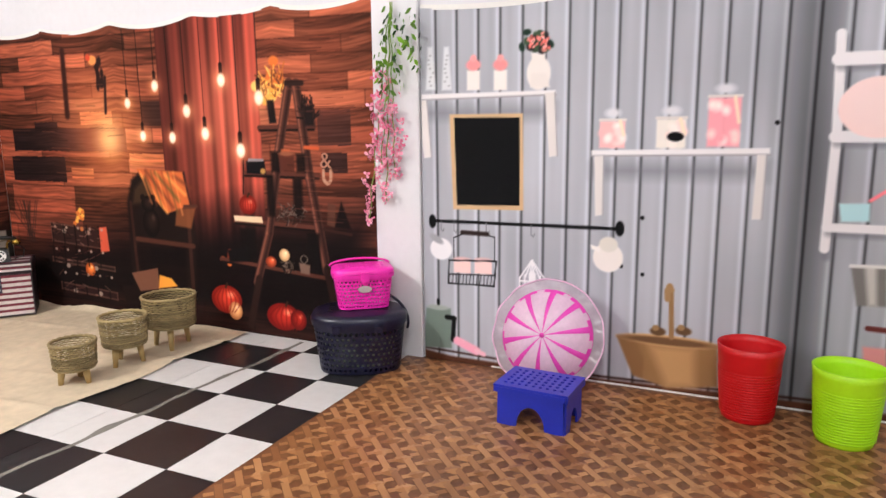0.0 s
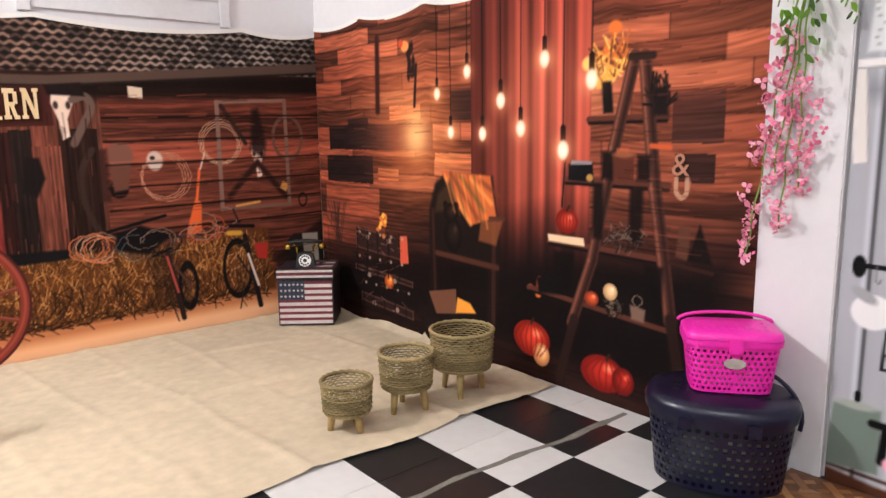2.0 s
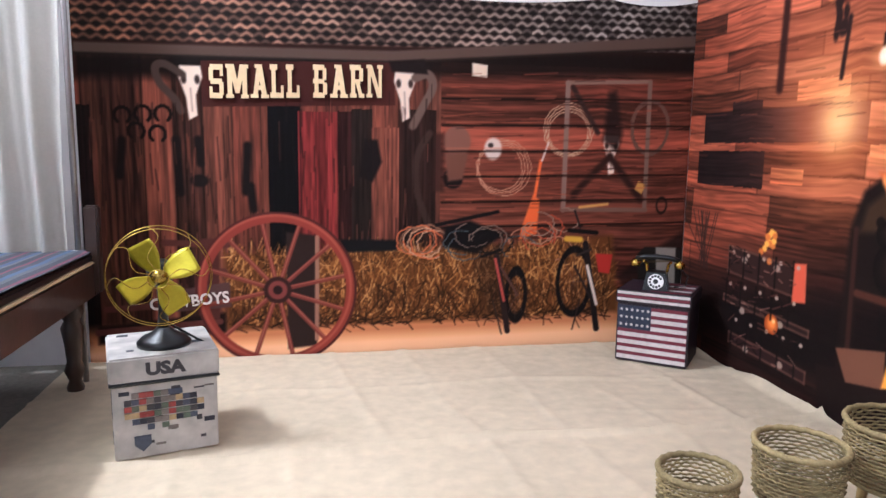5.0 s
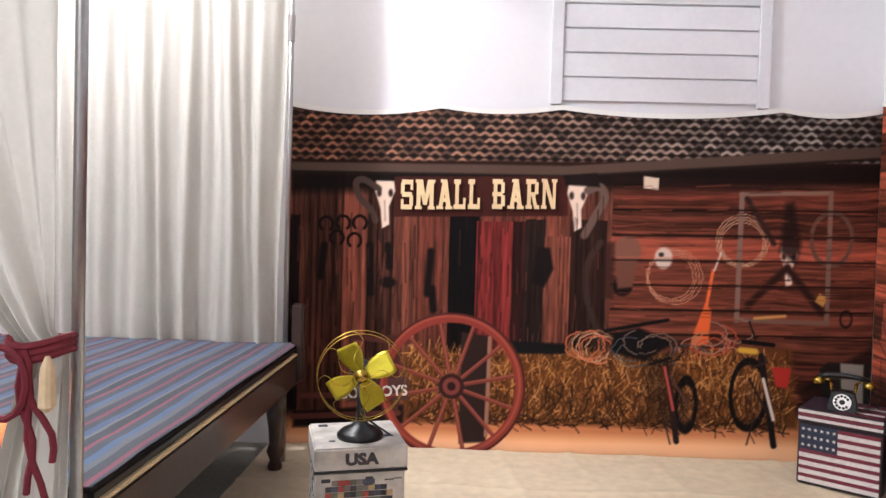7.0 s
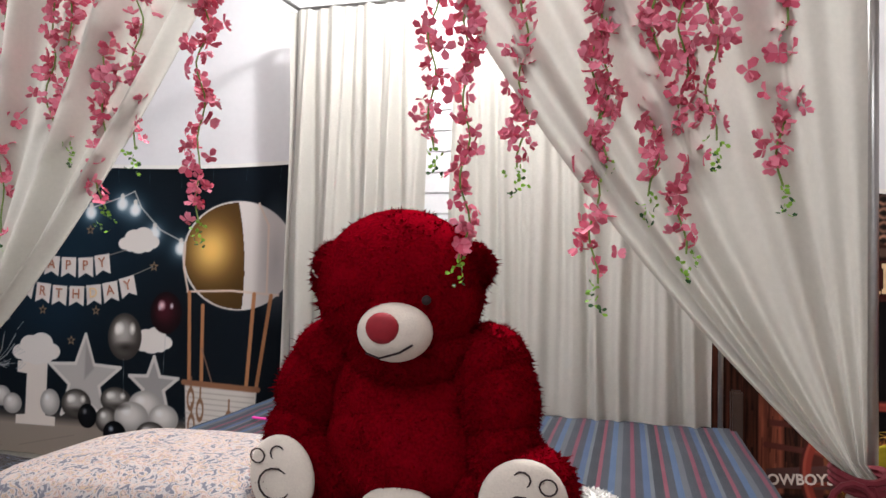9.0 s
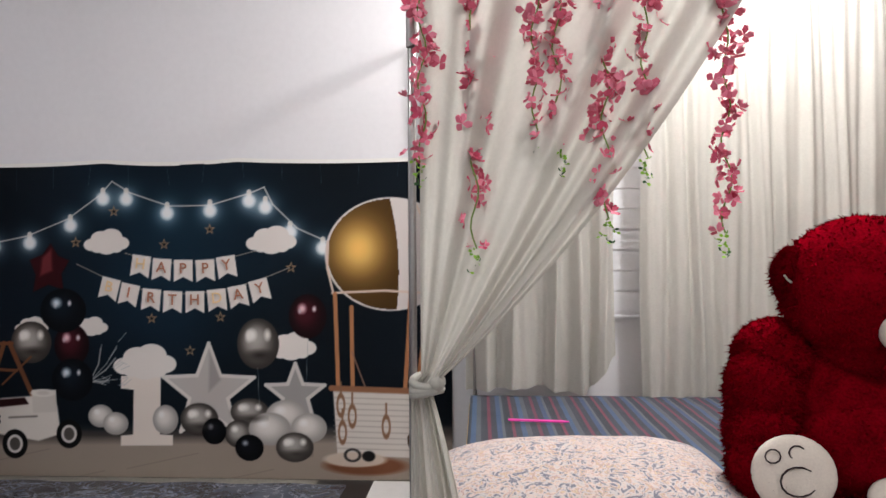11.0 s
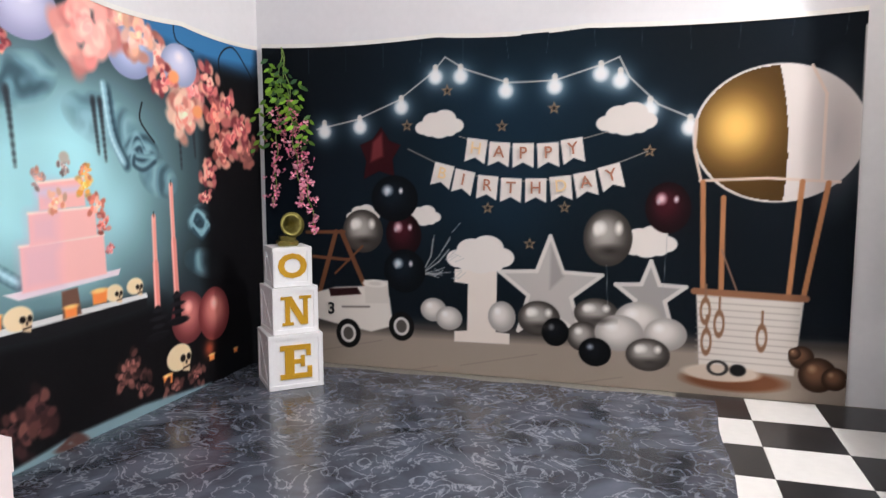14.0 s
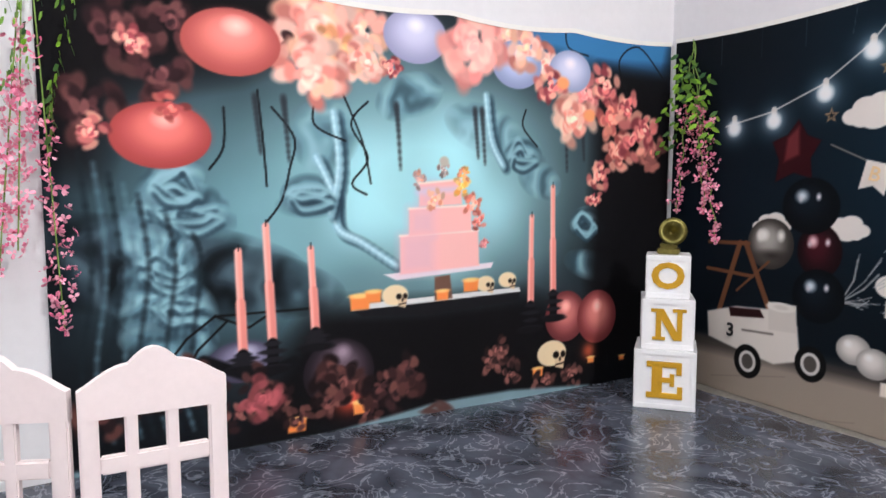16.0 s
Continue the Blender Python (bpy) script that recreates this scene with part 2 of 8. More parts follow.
def lathe(bm, prof, seg=32, sx=1.0, sy=1.0, at=(0, 0, 0), mi=0, power=2.0):
    """Turned shape from (radius, height) pairs; power over 2 squares the plan."""
    rings = []
    for r, z in prof:
        ring = []
        for k in range(seg):
            a = 2 * math.pi * k / seg
            c, s = math.cos(a), math.sin(a)
            q = (abs(c) ** power + abs(s) ** power) ** (-1 / power)
            ring.append(bm.verts.new((at[0] + r * q * c * sx, at[1] + r * q * s * sy, at[2] + z)))
        rings.append(ring)
    for A, B in zip(rings, rings[1:]):
        for k in range(seg):
            f = bm.faces.new((A[k], A[(k + 1) % seg], B[(k + 1) % seg], B[k]))
            f.material_index = mi
    for ring, (r, z) in ((rings[0], prof[0]), (rings[-1], prof[-1])):
        if r < 0.02:
            f = bm.faces.new(ring)
            f.material_index = mi
    return bm


def ball(bm, c, r, seg=20, rings=12, m=None, mi=0):
    res = bmesh.ops.create_uvsphere(bm, u_segments=seg, v_segments=rings, radius=1)
    r = r if isinstance(r, (tuple, list)) else (r, r, r)
    mm = Matrix.Translation(c) @ (m or Matrix.Identity(4)) @ Matrix.Diagonal((*r, 1))
    bmesh.ops.transform(bm, matrix=mm, verts=res["verts"])
    if mi:
        for f in {f for v in res["verts"] for f in v.link_faces}:
            f.material_index = mi
    return bm


def sheet(bm, fn, nu, nv, mi=0, keep=None):
    """A grid surface: fn(s, t) gives the point for s, t from 0 to 1."""
    g = [[bm.verts.new(fn(i / nu, j / nv)) for i in range(nu + 1)] for j in range(nv + 1)]
    for j in range(nv):
        for i in range(nu):
            if keep is None or keep(i, j):
                f = bm.faces.new((g[j][i], g[j][i + 1], g[j + 1][i + 1], g[j + 1][i]))
                f.material_index = mi
    return bm


def prism(bm, pts, lo, hi, m=None, mi=0):
    """A flat outline in x, z given depth along y."""
    a = [bm.verts.new((x, lo, z)) for x, z in pts]
    b = [bm.verts.new((x, hi, z)) for x, z in pts]
    fs = [bm.faces.new(a), bm.faces.new(b)]
    n = len(pts)
    fs += [bm.faces.new((a[i], a[(i + 1) % n], b[(i + 1) % n], b[i])) for i in range(n)]
    for f in fs:
        f.material_index = mi
    if m is not None:
        bmesh.ops.transform(bm, matrix=m, verts=a + b)
    return bm


def letters(name, text, size, material, m, parent, thick=0.0008, bold=0.0, wide=1.0, label=""):
    cu = bpy.data.curves.new(name, "FONT")
    cu.body, cu.size, cu.align_x, cu.align_y = text, size, "CENTER", "CENTER"
    cu.extrude, cu.offset, cu.resolution_u = thick, bold, 3
    tmp = bpy.data.objects.new(name, cu)
    scene.collection.objects.link(tmp)
    me = bpy.data.meshes.new_from_object(tmp.evaluated_get(bpy.context.evaluated_depsgraph_get()))
    bpy.data.objects.remove(tmp)
    me.materials.clear()
    me.materials.append(material)
    ob = new(name, me)
    ob.parent = parent
    ob.matrix_world = m @ Matrix.Diagonal((wide, 1, 1, 1))
    return tagged(ob, label)


# ---- printed pictures: painted on a fine grid of the cloth ----
def field(shape, cells_u, cells_v, rng):
    """Smooth random field over the grid."""
    h, w = shape
    g = rng.random((int(cells_v) + 2, int(cells_u) + 2))
    y, x = np.linspace(0, cells_v, h), np.linspace(0, cells_u, w)
    yi, xi = y.astype(int), x.astype(int)
    fy, fx = (y - yi)[:, None], (x - xi)[None]
    fy, fx = fy * fy * (3 - 2 * fy), fx * fx * (3 - 2 * fx)
    a = g[yi][:, xi] * (1 - fx) + g[yi][:, xi + 1] * fx
    b = g[yi + 1][:, xi] * (1 - fx) + g[yi + 1][:, xi + 1] * fx
    return a * (1 - fy) + b * fy


class Print:
    def __init__(self, u0, u1, z0, z1, seed, step=0.0055, top=None):
        self.n, self.m = int(abs(u1 - u0) / step), int((z1 - z0) / step)
        self.u, self.z = np.linspace(u0, u1, self.n), np.linspace(0, 1, self.m)
        tp = np.array([top(x) if top else z1 for x in self.u])
        self.U = np.repeat(self.u[None], self.m, 0)
        self.Z = z0 + self.z[:, None] * (tp - z0)[None]
        self.C = np.zeros((self.m, self.n, 3))
        self.rng = np.random.default_rng(seed)
        self.z0, self.z1, self.step, self.density = z0, z1, step, 1.0

    def noise(self, su, sv):
        """Random field with features of su by sv metres."""
        return field((self.m, self.n), abs(self.u[-1] - self.u[0]) / su, (self.z1 - self.z0) / sv, self.rng)

    def win(self, x0, x1, y0, y1):
        ua, ub = sorted((np.interp(v, *((self.u, np.arange(self.n)) if self.u[-1] > self.u[0] else (self.u[::-1], np.arange(self.n)[::-1]))) for v in (x0, x1)))
        za, zb = (y0 - self.z0) / (self.z1 - self.z0) * self.m - 12, (y1 - self.z0) / (self.z1 - self.z0) * self.m + 12
        return (slice(max(0, int(za)), max(0, min(self.m, int(zb) + 1))), slice(max(0, int(ua) - 1), min(self.n, int(ub) + 2)))

    def blend(self, w, a, rgb):
        c = np.array(rgb, float) / 255
        self.C[w] += (c - self.C[w]) * np.clip(a, 0, 1)[..., None]

    def ell(self, c, rx, rz, rgb, soft=0.004, alpha=1.0, turn=0.0, ring=0.0):
        r = max(rx, rz) + soft + ring
        w = self.win(c[0] - r, c[0] + r, c[1] - r, c[1] + r)
        x, y = self.U[w] - c[0], self.Z[w] - c[1]
        if turn:
            k, s = math.cos(radians(turn)), math.sin(radians(turn))
            x, y = x * k + y * s, y * k - x * s
        q = np.sqrt((x / rx) ** 2 + (y / rz) ** 2)
        d = (q - 1) * min(rx, rz)
        if ring:
            d = np.abs(d) - ring / 2
        self.blend(w, (0.5 - d / max(soft, 1e-4)) * alpha if ring == 0 else np.clip(0.5 - d / soft, 0, 1) * alpha, rgb)

    def orb(self, c, rx, rz, dark, mid, light, hx=-0.3, hz=0.35, turn=0.0):
        """A printed round body with its photographed shading."""
        self.ell(c, rx, rz, dark, 0.005, 1, turn)
        for k in range(1, 7):
            f = k / 6
            col = [d + (m - d) * f for d, m in zip(dark, mid)]
            self.ell((c[0] + hx * rx * f * 0.5, c[1] + hz * rz * f * 0.5), rx * (1 - 0.62 * f), rz * (1 - 0.62 * f), col, rx * 0.3, 0.6, turn)
        self.ell((c[0] + hx * rx, c[1] + hz * rz), rx * 0.2, rz * 0.2, light, rx * 0.22, 0.9)

    def poly(self, pts, rgb, soft=0.004, alpha=1.0):
        xs, ys = [p[0] for p in pts], [p[1] for p in pts]
        w = self.win(min(xs) - soft, max(xs) + soft, min(ys) - soft, max(ys) + soft)
        x, y = self.U[w], self.Z[w]
        ins, d = np.zeros(x.shape, bool), np.full(x.shape, 9.0)
        for (ax, ay), (bx, by) in zip(pts, pts[1:] + pts[:1]):
            ins ^= ((ay > y) != (by > y)) & (x < (bx - ax) * (y - ay) / (by - ay if by != ay else 1e-9) + ax)
            l = (bx - ax) ** 2 + (by - ay) ** 2 + 1e-12
            t = np.clip(((x - ax) * (bx - ax) + (y - ay) * (by - ay)) / l, 0, 1)
            d = np.minimum(d, np.hypot(x - ax - t * (bx - ax), y - ay - t * (by - ay)))
        self.blend(w, np.clip(0.5 + np.where(ins, d, -d) / soft, 0, 1) * alpha, rgb)

    def line(self, pts, width, rgb, soft=0.004, alpha=1.0):
        for (ax, ay), (bx, by) in zip(pts, pts[1:]):
            r = width / 2 + soft
            w = self.win(min(ax, bx) - r, max(ax, bx) + r, min(ay, by) - r, max(ay, by) + r)
            x, y = self.U[w], self.Z[w]
            l = (bx - ax) ** 2 + (by - ay) ** 2 + 1e-12
            t = np.clip(((x - ax) * (bx - ax) + (y - ay) * (by - ay)) / l, 0, 1)
            d = np.hypot(x - ax - t * (bx - ax), y - ay - t * (by - ay)) - width / 2
            self.blend(w, np.clip(0.5 - d / soft, 0, 1) * alpha, rgb)

    def glow(self, c, r, rgb, a=1.0):
        w = self.win(c[0] - 2.5 * r, c[0] + 2.5 * r, c[1] - 2.5 * r, c[1] + 2.5 * r)
        q = np.exp(-((self.U[w] - c[0]) ** 2 + (self.Z[w] - c[1]) ** 2) / (r * r)) * a
        self.C[w] = 1 - (1 - np.clip(self.C[w], 0, 1)) * (1 - q[..., None] * np.array(rgb, float) / 255)

    def curl(self, c, r, turns, width, rgb, n=26, wob=0.3, sx=1.0):
        a0, pts = self.rng.random() * 6.28, []
        for k in range(n + 1):
            a, q = a0 + 6.283 * turns * k / n, r * (1 + wob * (self.rng.random() - 0.5))
            pts.append((c[0] + sx * q * math.cos(a), c[1] + q * math.sin(a)))
        self.line(pts, width, rgb, 0.004)

    def boards(self, x0, x1, y0, y1, across, size, base, spread, length=0.0, grain=(0.25, 0.008), alpha=1.0, seam=0.35):
        """Printed planks: across 'z' stacks level boards, 'u' stands them up."""
        w = self.win(x0, x1, y0, y1)
        x, y = self.U[w], self.Z[w]
        msk = (x >= min(x0, x1)) & (x <= max(x0, x1)) & (y >= y0) & (y <= y1)
        a, b = (y, x) if across == "z" else (x, y)
        i = np.floor(a / size).astype(int)
        off = self.rng.random(400)[i % 400]
        j = np.floor(b / length + off * 3).astype(int) if length else i * 0
        h = self.rng.random(977)[(i * 31 + j * 17) % 977]
        h2 = self.rng.random(977)[(i * 13 + j * 7) % 977]
        gr = self.noise(*(grain if across == "z" else grain[::-1]))[w] + 0.6 * self.noise(*((0.08, 0.006) if across == "z" else (0.006, 0.08)))[w]
        f = 1 + spread * (h - 0.5) * 2 + 0.5 * (gr - 0.8)
        e = np.minimum(a / size - i, 1 - (a / size - i)) * size
        f = f * (1 - seam * np.exp(-(e / 0.005) ** 2))
        if length:
            q = b / length + off * 3 - j
            f = f * (1 - seam * np.exp(-(np.minimum(q, 1 - q) * length / 0.004) ** 2))
        c = np.array(base, float)[None, None] / 255 * f[..., None]
        c[..., 0] *= 1 + 0.12 * (h2 - 0.5)
        self.C[w] += (np.clip(c, 0, 1) - self.C[w]) * (msk * alpha)[..., None]

    def strokes(self, n, x0, x1, y0, y1, size, cols, width=0.006, lean=1.57, jitter=0.6, alpha=0.8):
        r = self.rng
        x0, x1 = sorted((x0, x1))
        for k in range(n):
            x, y, a = r.uniform(x0, x1), r.uniform(y0, y1), lean + r.normal() * jitter
            s, c = size * r.uniform(0.5, 1.3), cols[r.integers(len(cols))]
            self.line([(x, y), (x + s * math.cos(a), y + s * math.sin(a))], width * r.uniform(0.6, 1.4), c, 0.005, alpha)

    def flower(self, c, r, cols, n=26):
        """A printed bloom of many overlapping petals."""
        n, r = int(n * 1.7), r * 1.15
        g = self.rng
        for k in range(n):
            f = 1 - k / n
            a, q = g.random() * 6.28, r * f * 0.85
            col = np.array(cols[g.integers(len(cols))], float) * (0.72 + 0.4 * (1 - f) + 0.15 * g.random())
            s = r * (0.14 + 0.22 * f)
            self.ell((c[0] + q * math.cos(a), c[1] + q * math.sin(a)), s, s * 0.65, np.clip(col, 0, 255), s * 0.35, 0.85, g.random() * 180)

    def curve(self, pts, width, rgb, soft=0.004, alpha=1.0, taper=False):
        """A smooth printed line through the points."""
        q = [pts[0], *pts, pts[-1]]
        out = []
        for i in range(1, len(q) - 2):
            for t in np.linspace(0, 1, 7)[:-1]:
                out.append(tuple(0.5 * (2 * q[i][k] + (q[i + 1][k] - q[i - 1][k]) * t + (2 * q[i - 1][k] - 5 * q[i][k] + 4 * q[i + 1][k] - q[i + 2][k]) * t * t
                                        + (3 * q[i][k] - q[i - 1][k] - 3 * q[i + 1][k] + q[i + 2][k]) * t ** 3) for k in (0, 1)))
        out.append(pts[-1])
        for i in range(len(out) - 1):
            f = 1 - 0.8 * i / len(out) if taper else 1
            self.line(out[i:i + 2], width * f, rgb, soft, alpha)

    def folds(self, c, rx, rz, dark, mid, light, freq=16.0, turn=0.0, warp=1.0, alpha=0.95):
        """Printed drapery: soft ridges that wander, inside a soft oval."""
        r = max(rx, rz) * 1.3
        w = self.win(c[0] - r, c[0] + r, c[1] - r, c[1] + r)
        k, s = math.cos(radians(turn)), math.sin(radians(turn))
        x, y = self.U[w] - c[0], self.Z[w] - c[1]
        x, y = x * k + y * s, y * k - x * s
        n1, n2 = self.noise(0.13, 0.13)[w], self.noise(0.05, 0.05)[w]
        v = np.sin((y + 0.5 * x * x / max(rx, 0.01)) * freq * 6.283 / 2.6 + warp * 7 * (n1 - 0.5) + warp * 2 * (n2 - 0.5))
        m = np.clip(1.25 - np.sqrt((x / rx) ** 2 + (y / rz) ** 2), 0, 1) ** 0.6
        dk, md, lt = (np.array(q, float) / 255 for q in (dark, mid, light))
        col = np.where(v[..., None] < 0, md + (dk - md) * (-v[..., None]), md + (lt - md) * v[..., None] ** 2)
        self.C[w] += (col - self.C[w]) * np.clip(m * alpha * 1.4, 0, alpha)[..., None]

    def hang(self, name, label, to_world, parent_label="", wave=0.004):
        c = np.clip(self.C, 0, 1)
        g = np.clip(c @ np.array((0.3, 0.55, 0.15)), 0.004, 1)
        k = (0.4 * g + 0.6 * g * g * (3 - 2 * g) + 0.04 * np.sin(g * 3.14)) / g
        c = np.clip((g[..., None] + (c - g[..., None]) * 0.9) * k[..., None] * self.density, 0, 1)
        c = np.where(c <= 0.04045, c / 12.92, ((c + 0.055) / 1.055) ** 2.4)
        d = (self.noise(0.35, 0.9) - 0.5) * wave * 2 + (self.noise(0.09, 0.5) - 0.5) * wave * 0.5
        v = to_world(self.U.ravel(), d.ravel(), self.Z.ravel())
        i = np.arange(self.m * self.n).reshape(self.m, self.n)
        q = np.stack([i[:-1, :-1], i[:-1, 1:], i[1:, 1:], i[1:, :-1]], -1).reshape(-1, 4)
        me = bpy.data.meshes.new(name)
        me.vertices.add(len(v))
        me.vertices.foreach_set("co", v.astype(np.float32).ravel())
        me.loops.add(q.size)
        me.loops.foreach_set("vertex_index", q.ravel().astype(np.int32))
        me.polygons.add(len(q))
        me.polygons.foreach_set("loop_start", np.arange(0, q.size, 4, dtype=np.int32))
        me.update(calc_edges=True)
        me.polygons.foreach_set("use_smooth", np.ones(len(q), bool))
        at = me.color_attributes.new("ink", "FLOAT_COLOR", "POINT")
        at.data.foreach_set("color", np.concatenate([c.reshape(-1, 3), np.ones((len(v), 1))], 1).astype(np.float32).ravel())
        me.materials.append(M["ink"])
        return tagged(new(name, me), label, "backdrop")


def scallop(base, pins, sag):
    """The sagging top edge of a cloth between its pins."""
    def top(x):
        for a, b in zip(pins, pins[1:]):
            if min(a, b) <= x <= max(a, b):
                f = (x - a) / (b - a)
                return base(x) - sag * 4 * f * (1 - f) * (0.6 + 0.5 * abs(math.sin(7 * a)))
        return base(x)
    return top


def on_long_wall(u, d, z):
    return np.stack([u, -0.016 - d, z], -1)


def on_right_wall(u, d, z):
    return np.stack([-0.016 - d, u, z], -1)


def on_left_wall(u, d, z):
    return np.stack([-8.644 + d, u, z], -1)


def hem(name, top, u0, u1, to_world, parent, n=90):
    bm = bmesh.new()
    def fn(s, t):
        u = u0 + (u1 - u0) * s
        p = to_world(np.array([u]), np.array([0.003]), np.array([top(u) - 0.006 + 0.024 * t]))[0]
        return p
    sheet(bm, fn, n, 1)
    part(name, bm, M["hem"], parent, "white sewn hem")


# ---- the room ----
def slab(name, lo, hi, material, label="", bevel=0.0):
    ob = part(name, box(bmesh.new(), lo, hi, bevel), material)
    return tagged(ob, label, kind="structure")


wall_long = slab("wall_north", (-8.9, 0.0, -0.1), (0.2, 0.15, 3.6), M["wall"])
wall_right = slab("wall_east", (0.0, -6.6, -0.1), (0.15, 0.0, 3.6), M["wall"])
wall_left = slab("wall_west", (-8.81, -6.6, -0.1), (-8.66, 0.0, 3.6), M["wall"])
slab("wall_south", (-8.9, -6.75, -0.1), (0.2, -6.6, 3.6), M["wall"])
slab("ceiling", (-8.9, -6.75, 3.6), (0.2, 0.15, 3.7), M["ceiling"])
floor = slab("floor", (-8.9, -6.75, -0.1), (0.2, 0.15, -0.004), M["screed"])


def boarded(x0, x1, z0, z1, side=0.04):
    """A boarded-over window: level painted planks between two casings."""
    z = z0
    while z < z1 - 0.02:
        h = min(0.118, z1 - z)
        b = part("plank", box(bmesh.new(), (x0, -0.012, z), (x1, -0.001, z + h - 0.004), 0.003), M["plank"], wall_long)
        z += 0.122
    for x in (x0 - side, x1):
        part("casing", box(bmesh.new(), (x, -0.022, z0 - 0.02), (x + side, -0.001, z1), 0.003), M["plank"], wall_long)


boarded(-1.6, -0.63, 1.79, 2.99, 0.06)
boarded(-5.02, -4.2, 1.02, 2.99)
part("window_sill", box(bmesh.new(), (-5.1, -0.06, 0.985), (-4.12, -0.001, 1.0), 0.003), M["plank"], wall_long)

# ---- printed backdrop: barn ----
def at(c, rx, rz):
    return c[0] - rx, c[0] + rx, c[1] - rz, c[1] + rz


barn_top = scallop(lambda x: 1.735 + 0.03 * (x + 2.96) / 2.96, (-2.965, -2.2, -1.6, -0.5, -0.012), 0.035)
p = Print(-2.965, -0.012, 0.0, 1.765, 3, top=barn_top)
p.C[:] = np.array((58, 28, 22)) / 255
p.boards(-2.97, -1.3, 0.18, 1.4, "u", 0.128, (112, 56, 42), 0.36, grain=(0.5, 0.012))
p.boards(-1.33, 0, 0.3, 1.42, "z", 0.125, (124, 58, 42), 0.26, grain=(0.5, 0.012))
for a, b2, c in (((-2.965, 1.180), (-2.905, 0.144), (38, 20, 18)), ((-2.144, 1.201), (-1.998, 0.080), (14, 10, 14)), ((-2.006, 1.172), (-1.810, 0.107), (140, 44, 42)), ((-1.823, 1.177), (-1.744, 0.106), (58, 26, 24)),
                 ((-1.758, 1.189), (-1.658, 0.528), (48, 32, 28)), ((-1.667, 1.105), (-1.521, 0.528), (138, 68, 52)), ((-1.534, 1.194), (-1.353, 0.529), (52, 28, 24))):
    p.boards(a[0], b2[0], b2[1], a[1], "u", 0.5, c, 0.1, grain=(0.5, 0.01))
p.poly([(-2.962, 1.399), (0.004, 1.508), (0.010, 1.396), (-2.963, 1.297)], (26, 15, 13), 0.05, 0.9)
# roof of rows of clay tiles
w = p.win(-2.97, 0, 1.5, 1.8)
x, z = p.U[w], p.Z[w]
row = z / 0.034
ri = np.floor(row)
ph = x / 0.055 + 0.5 * (ri % 2)
tone = p.rng.random(4001)[(np.floor(ph).astype(int) * 37 + ri.astype(int) * 101) % 4001]
edge = (row - ri) + 0.18 * np.cos(ph * 6.283)
lit = np.clip(1.15 - np.abs(edge - 0.42) * 2.6, 0, 1) * (0.45 + 0.8 * tone)
k = np.clip((x + 2.9) / 2.4, 0, 1)[..., None]
tile = np.array((170, 104, 74)) / 255 * (1 - k) + np.array((160, 148, 138)) / 255 * k
dk = np.array((36, 26, 24)) / 255
rf = dk + (tile - dk) * lit[..., None] * 0.85
base = 1.452 + 0.055 * (x + 2.96) / 2.96
p.C[w] += (rf - p.C[w]) * np.clip((z - base) / 0.012, 0, 1)[..., None]
p.poly([(-2.961, 1.448), (-1.555, 1.463), (-0.001, 1.597), (0.002, 1.536), (-1.554, 1.409), (-2.962, 1.402)], (92, 70, 60), 0.01)
p.line([(-2.962, 1.399), (-1.554, 1.409), (0.002, 1.536)], 0.012, (40, 28, 24), 0.012)
# sign board, skulls, horns, horseshoes
p.poly([(-2.433, 1.387), (-1.560, 1.409), (-1.551, 1.210), (-2.433, 1.183)], (82, 34, 28))
for q, s in (((-2.479, 1.363), 0.10), ((-1.507, 1.373), 0.10), ((-0.445, 1.086), 0.085)):
    X, Zt = q
    p.poly([(X - s * .45, Zt), (X + s * .45, Zt), (X + s * .52, Zt - s * .5), (X + s * .22, Zt - s * 1.3), (X + s * .26, Zt - s * 2.2), (X - s * .1, Zt - s * 2.4),
            (X - s * .2, Zt - s * 1.4), (X - s * .5, Zt - s * .5)], (222, 196, 176), 0.008)
    p.ell((X - s * .28, Zt - s * .6), s * .12, s * .2, (70, 50, 44), 0.008)
    p.ell((X + s * .3, Zt - s * .6), s * .12, s * .2, (70, 50, 44), 0.008)
    p.line([(X, Zt - s), (X + s * .05, Zt - s * 2)], 0.006, (150, 122, 106), 0.01)
p.curve([(-2.510, 1.323), (-2.587, 1.367), (-2.626, 1.350), (-2.608, 1.281), (-2.550, 1.217), (-2.522, 1.160)], 0.03, (84, 64, 56), 0.01)
p.curve([(-1.457, 1.340), (-1.394, 1.360), (-1.370, 1.302), (-1.413, 1.214), (-1.466, 1.114)], 0.036, (104, 82, 72), 0.012)
p.poly([(-1.582, 1.414), (-1.412, 1.430), (-1.394, 1.360), (-1.567, 1.366)], (34, 22, 22), 0.012)
for q in ((-2.774, 1.138), (-2.687, 1.145), (-2.602, 1.147), (-2.718, 1.069), (-2.628, 1.057)):
    p.line([(q[0] + 0.034 * math.cos(a), q[1] + 0.036 * math.sin(a)) for a in np.linspace(-0.9, 4.04, 12)], 0.014, (30, 17, 15), 0.005)
for a, b2 in (((-2.782, 1.028), (-2.797, 0.870)), ((-2.551, 1.033), (-2.539, 0.793)), ((-2.455, 1.035), (-2.447, 0.928)), ((-2.237, 1.012), (-2.250, 0.797)), ((-2.228, 0.824), (-2.217, 0.716))):
    p.line([a, b2], 0.035, (30, 18, 18), 0.015)
p.ell((-2.455, 0.848), 0.04, 0.028, (34, 22, 20), 0.01)
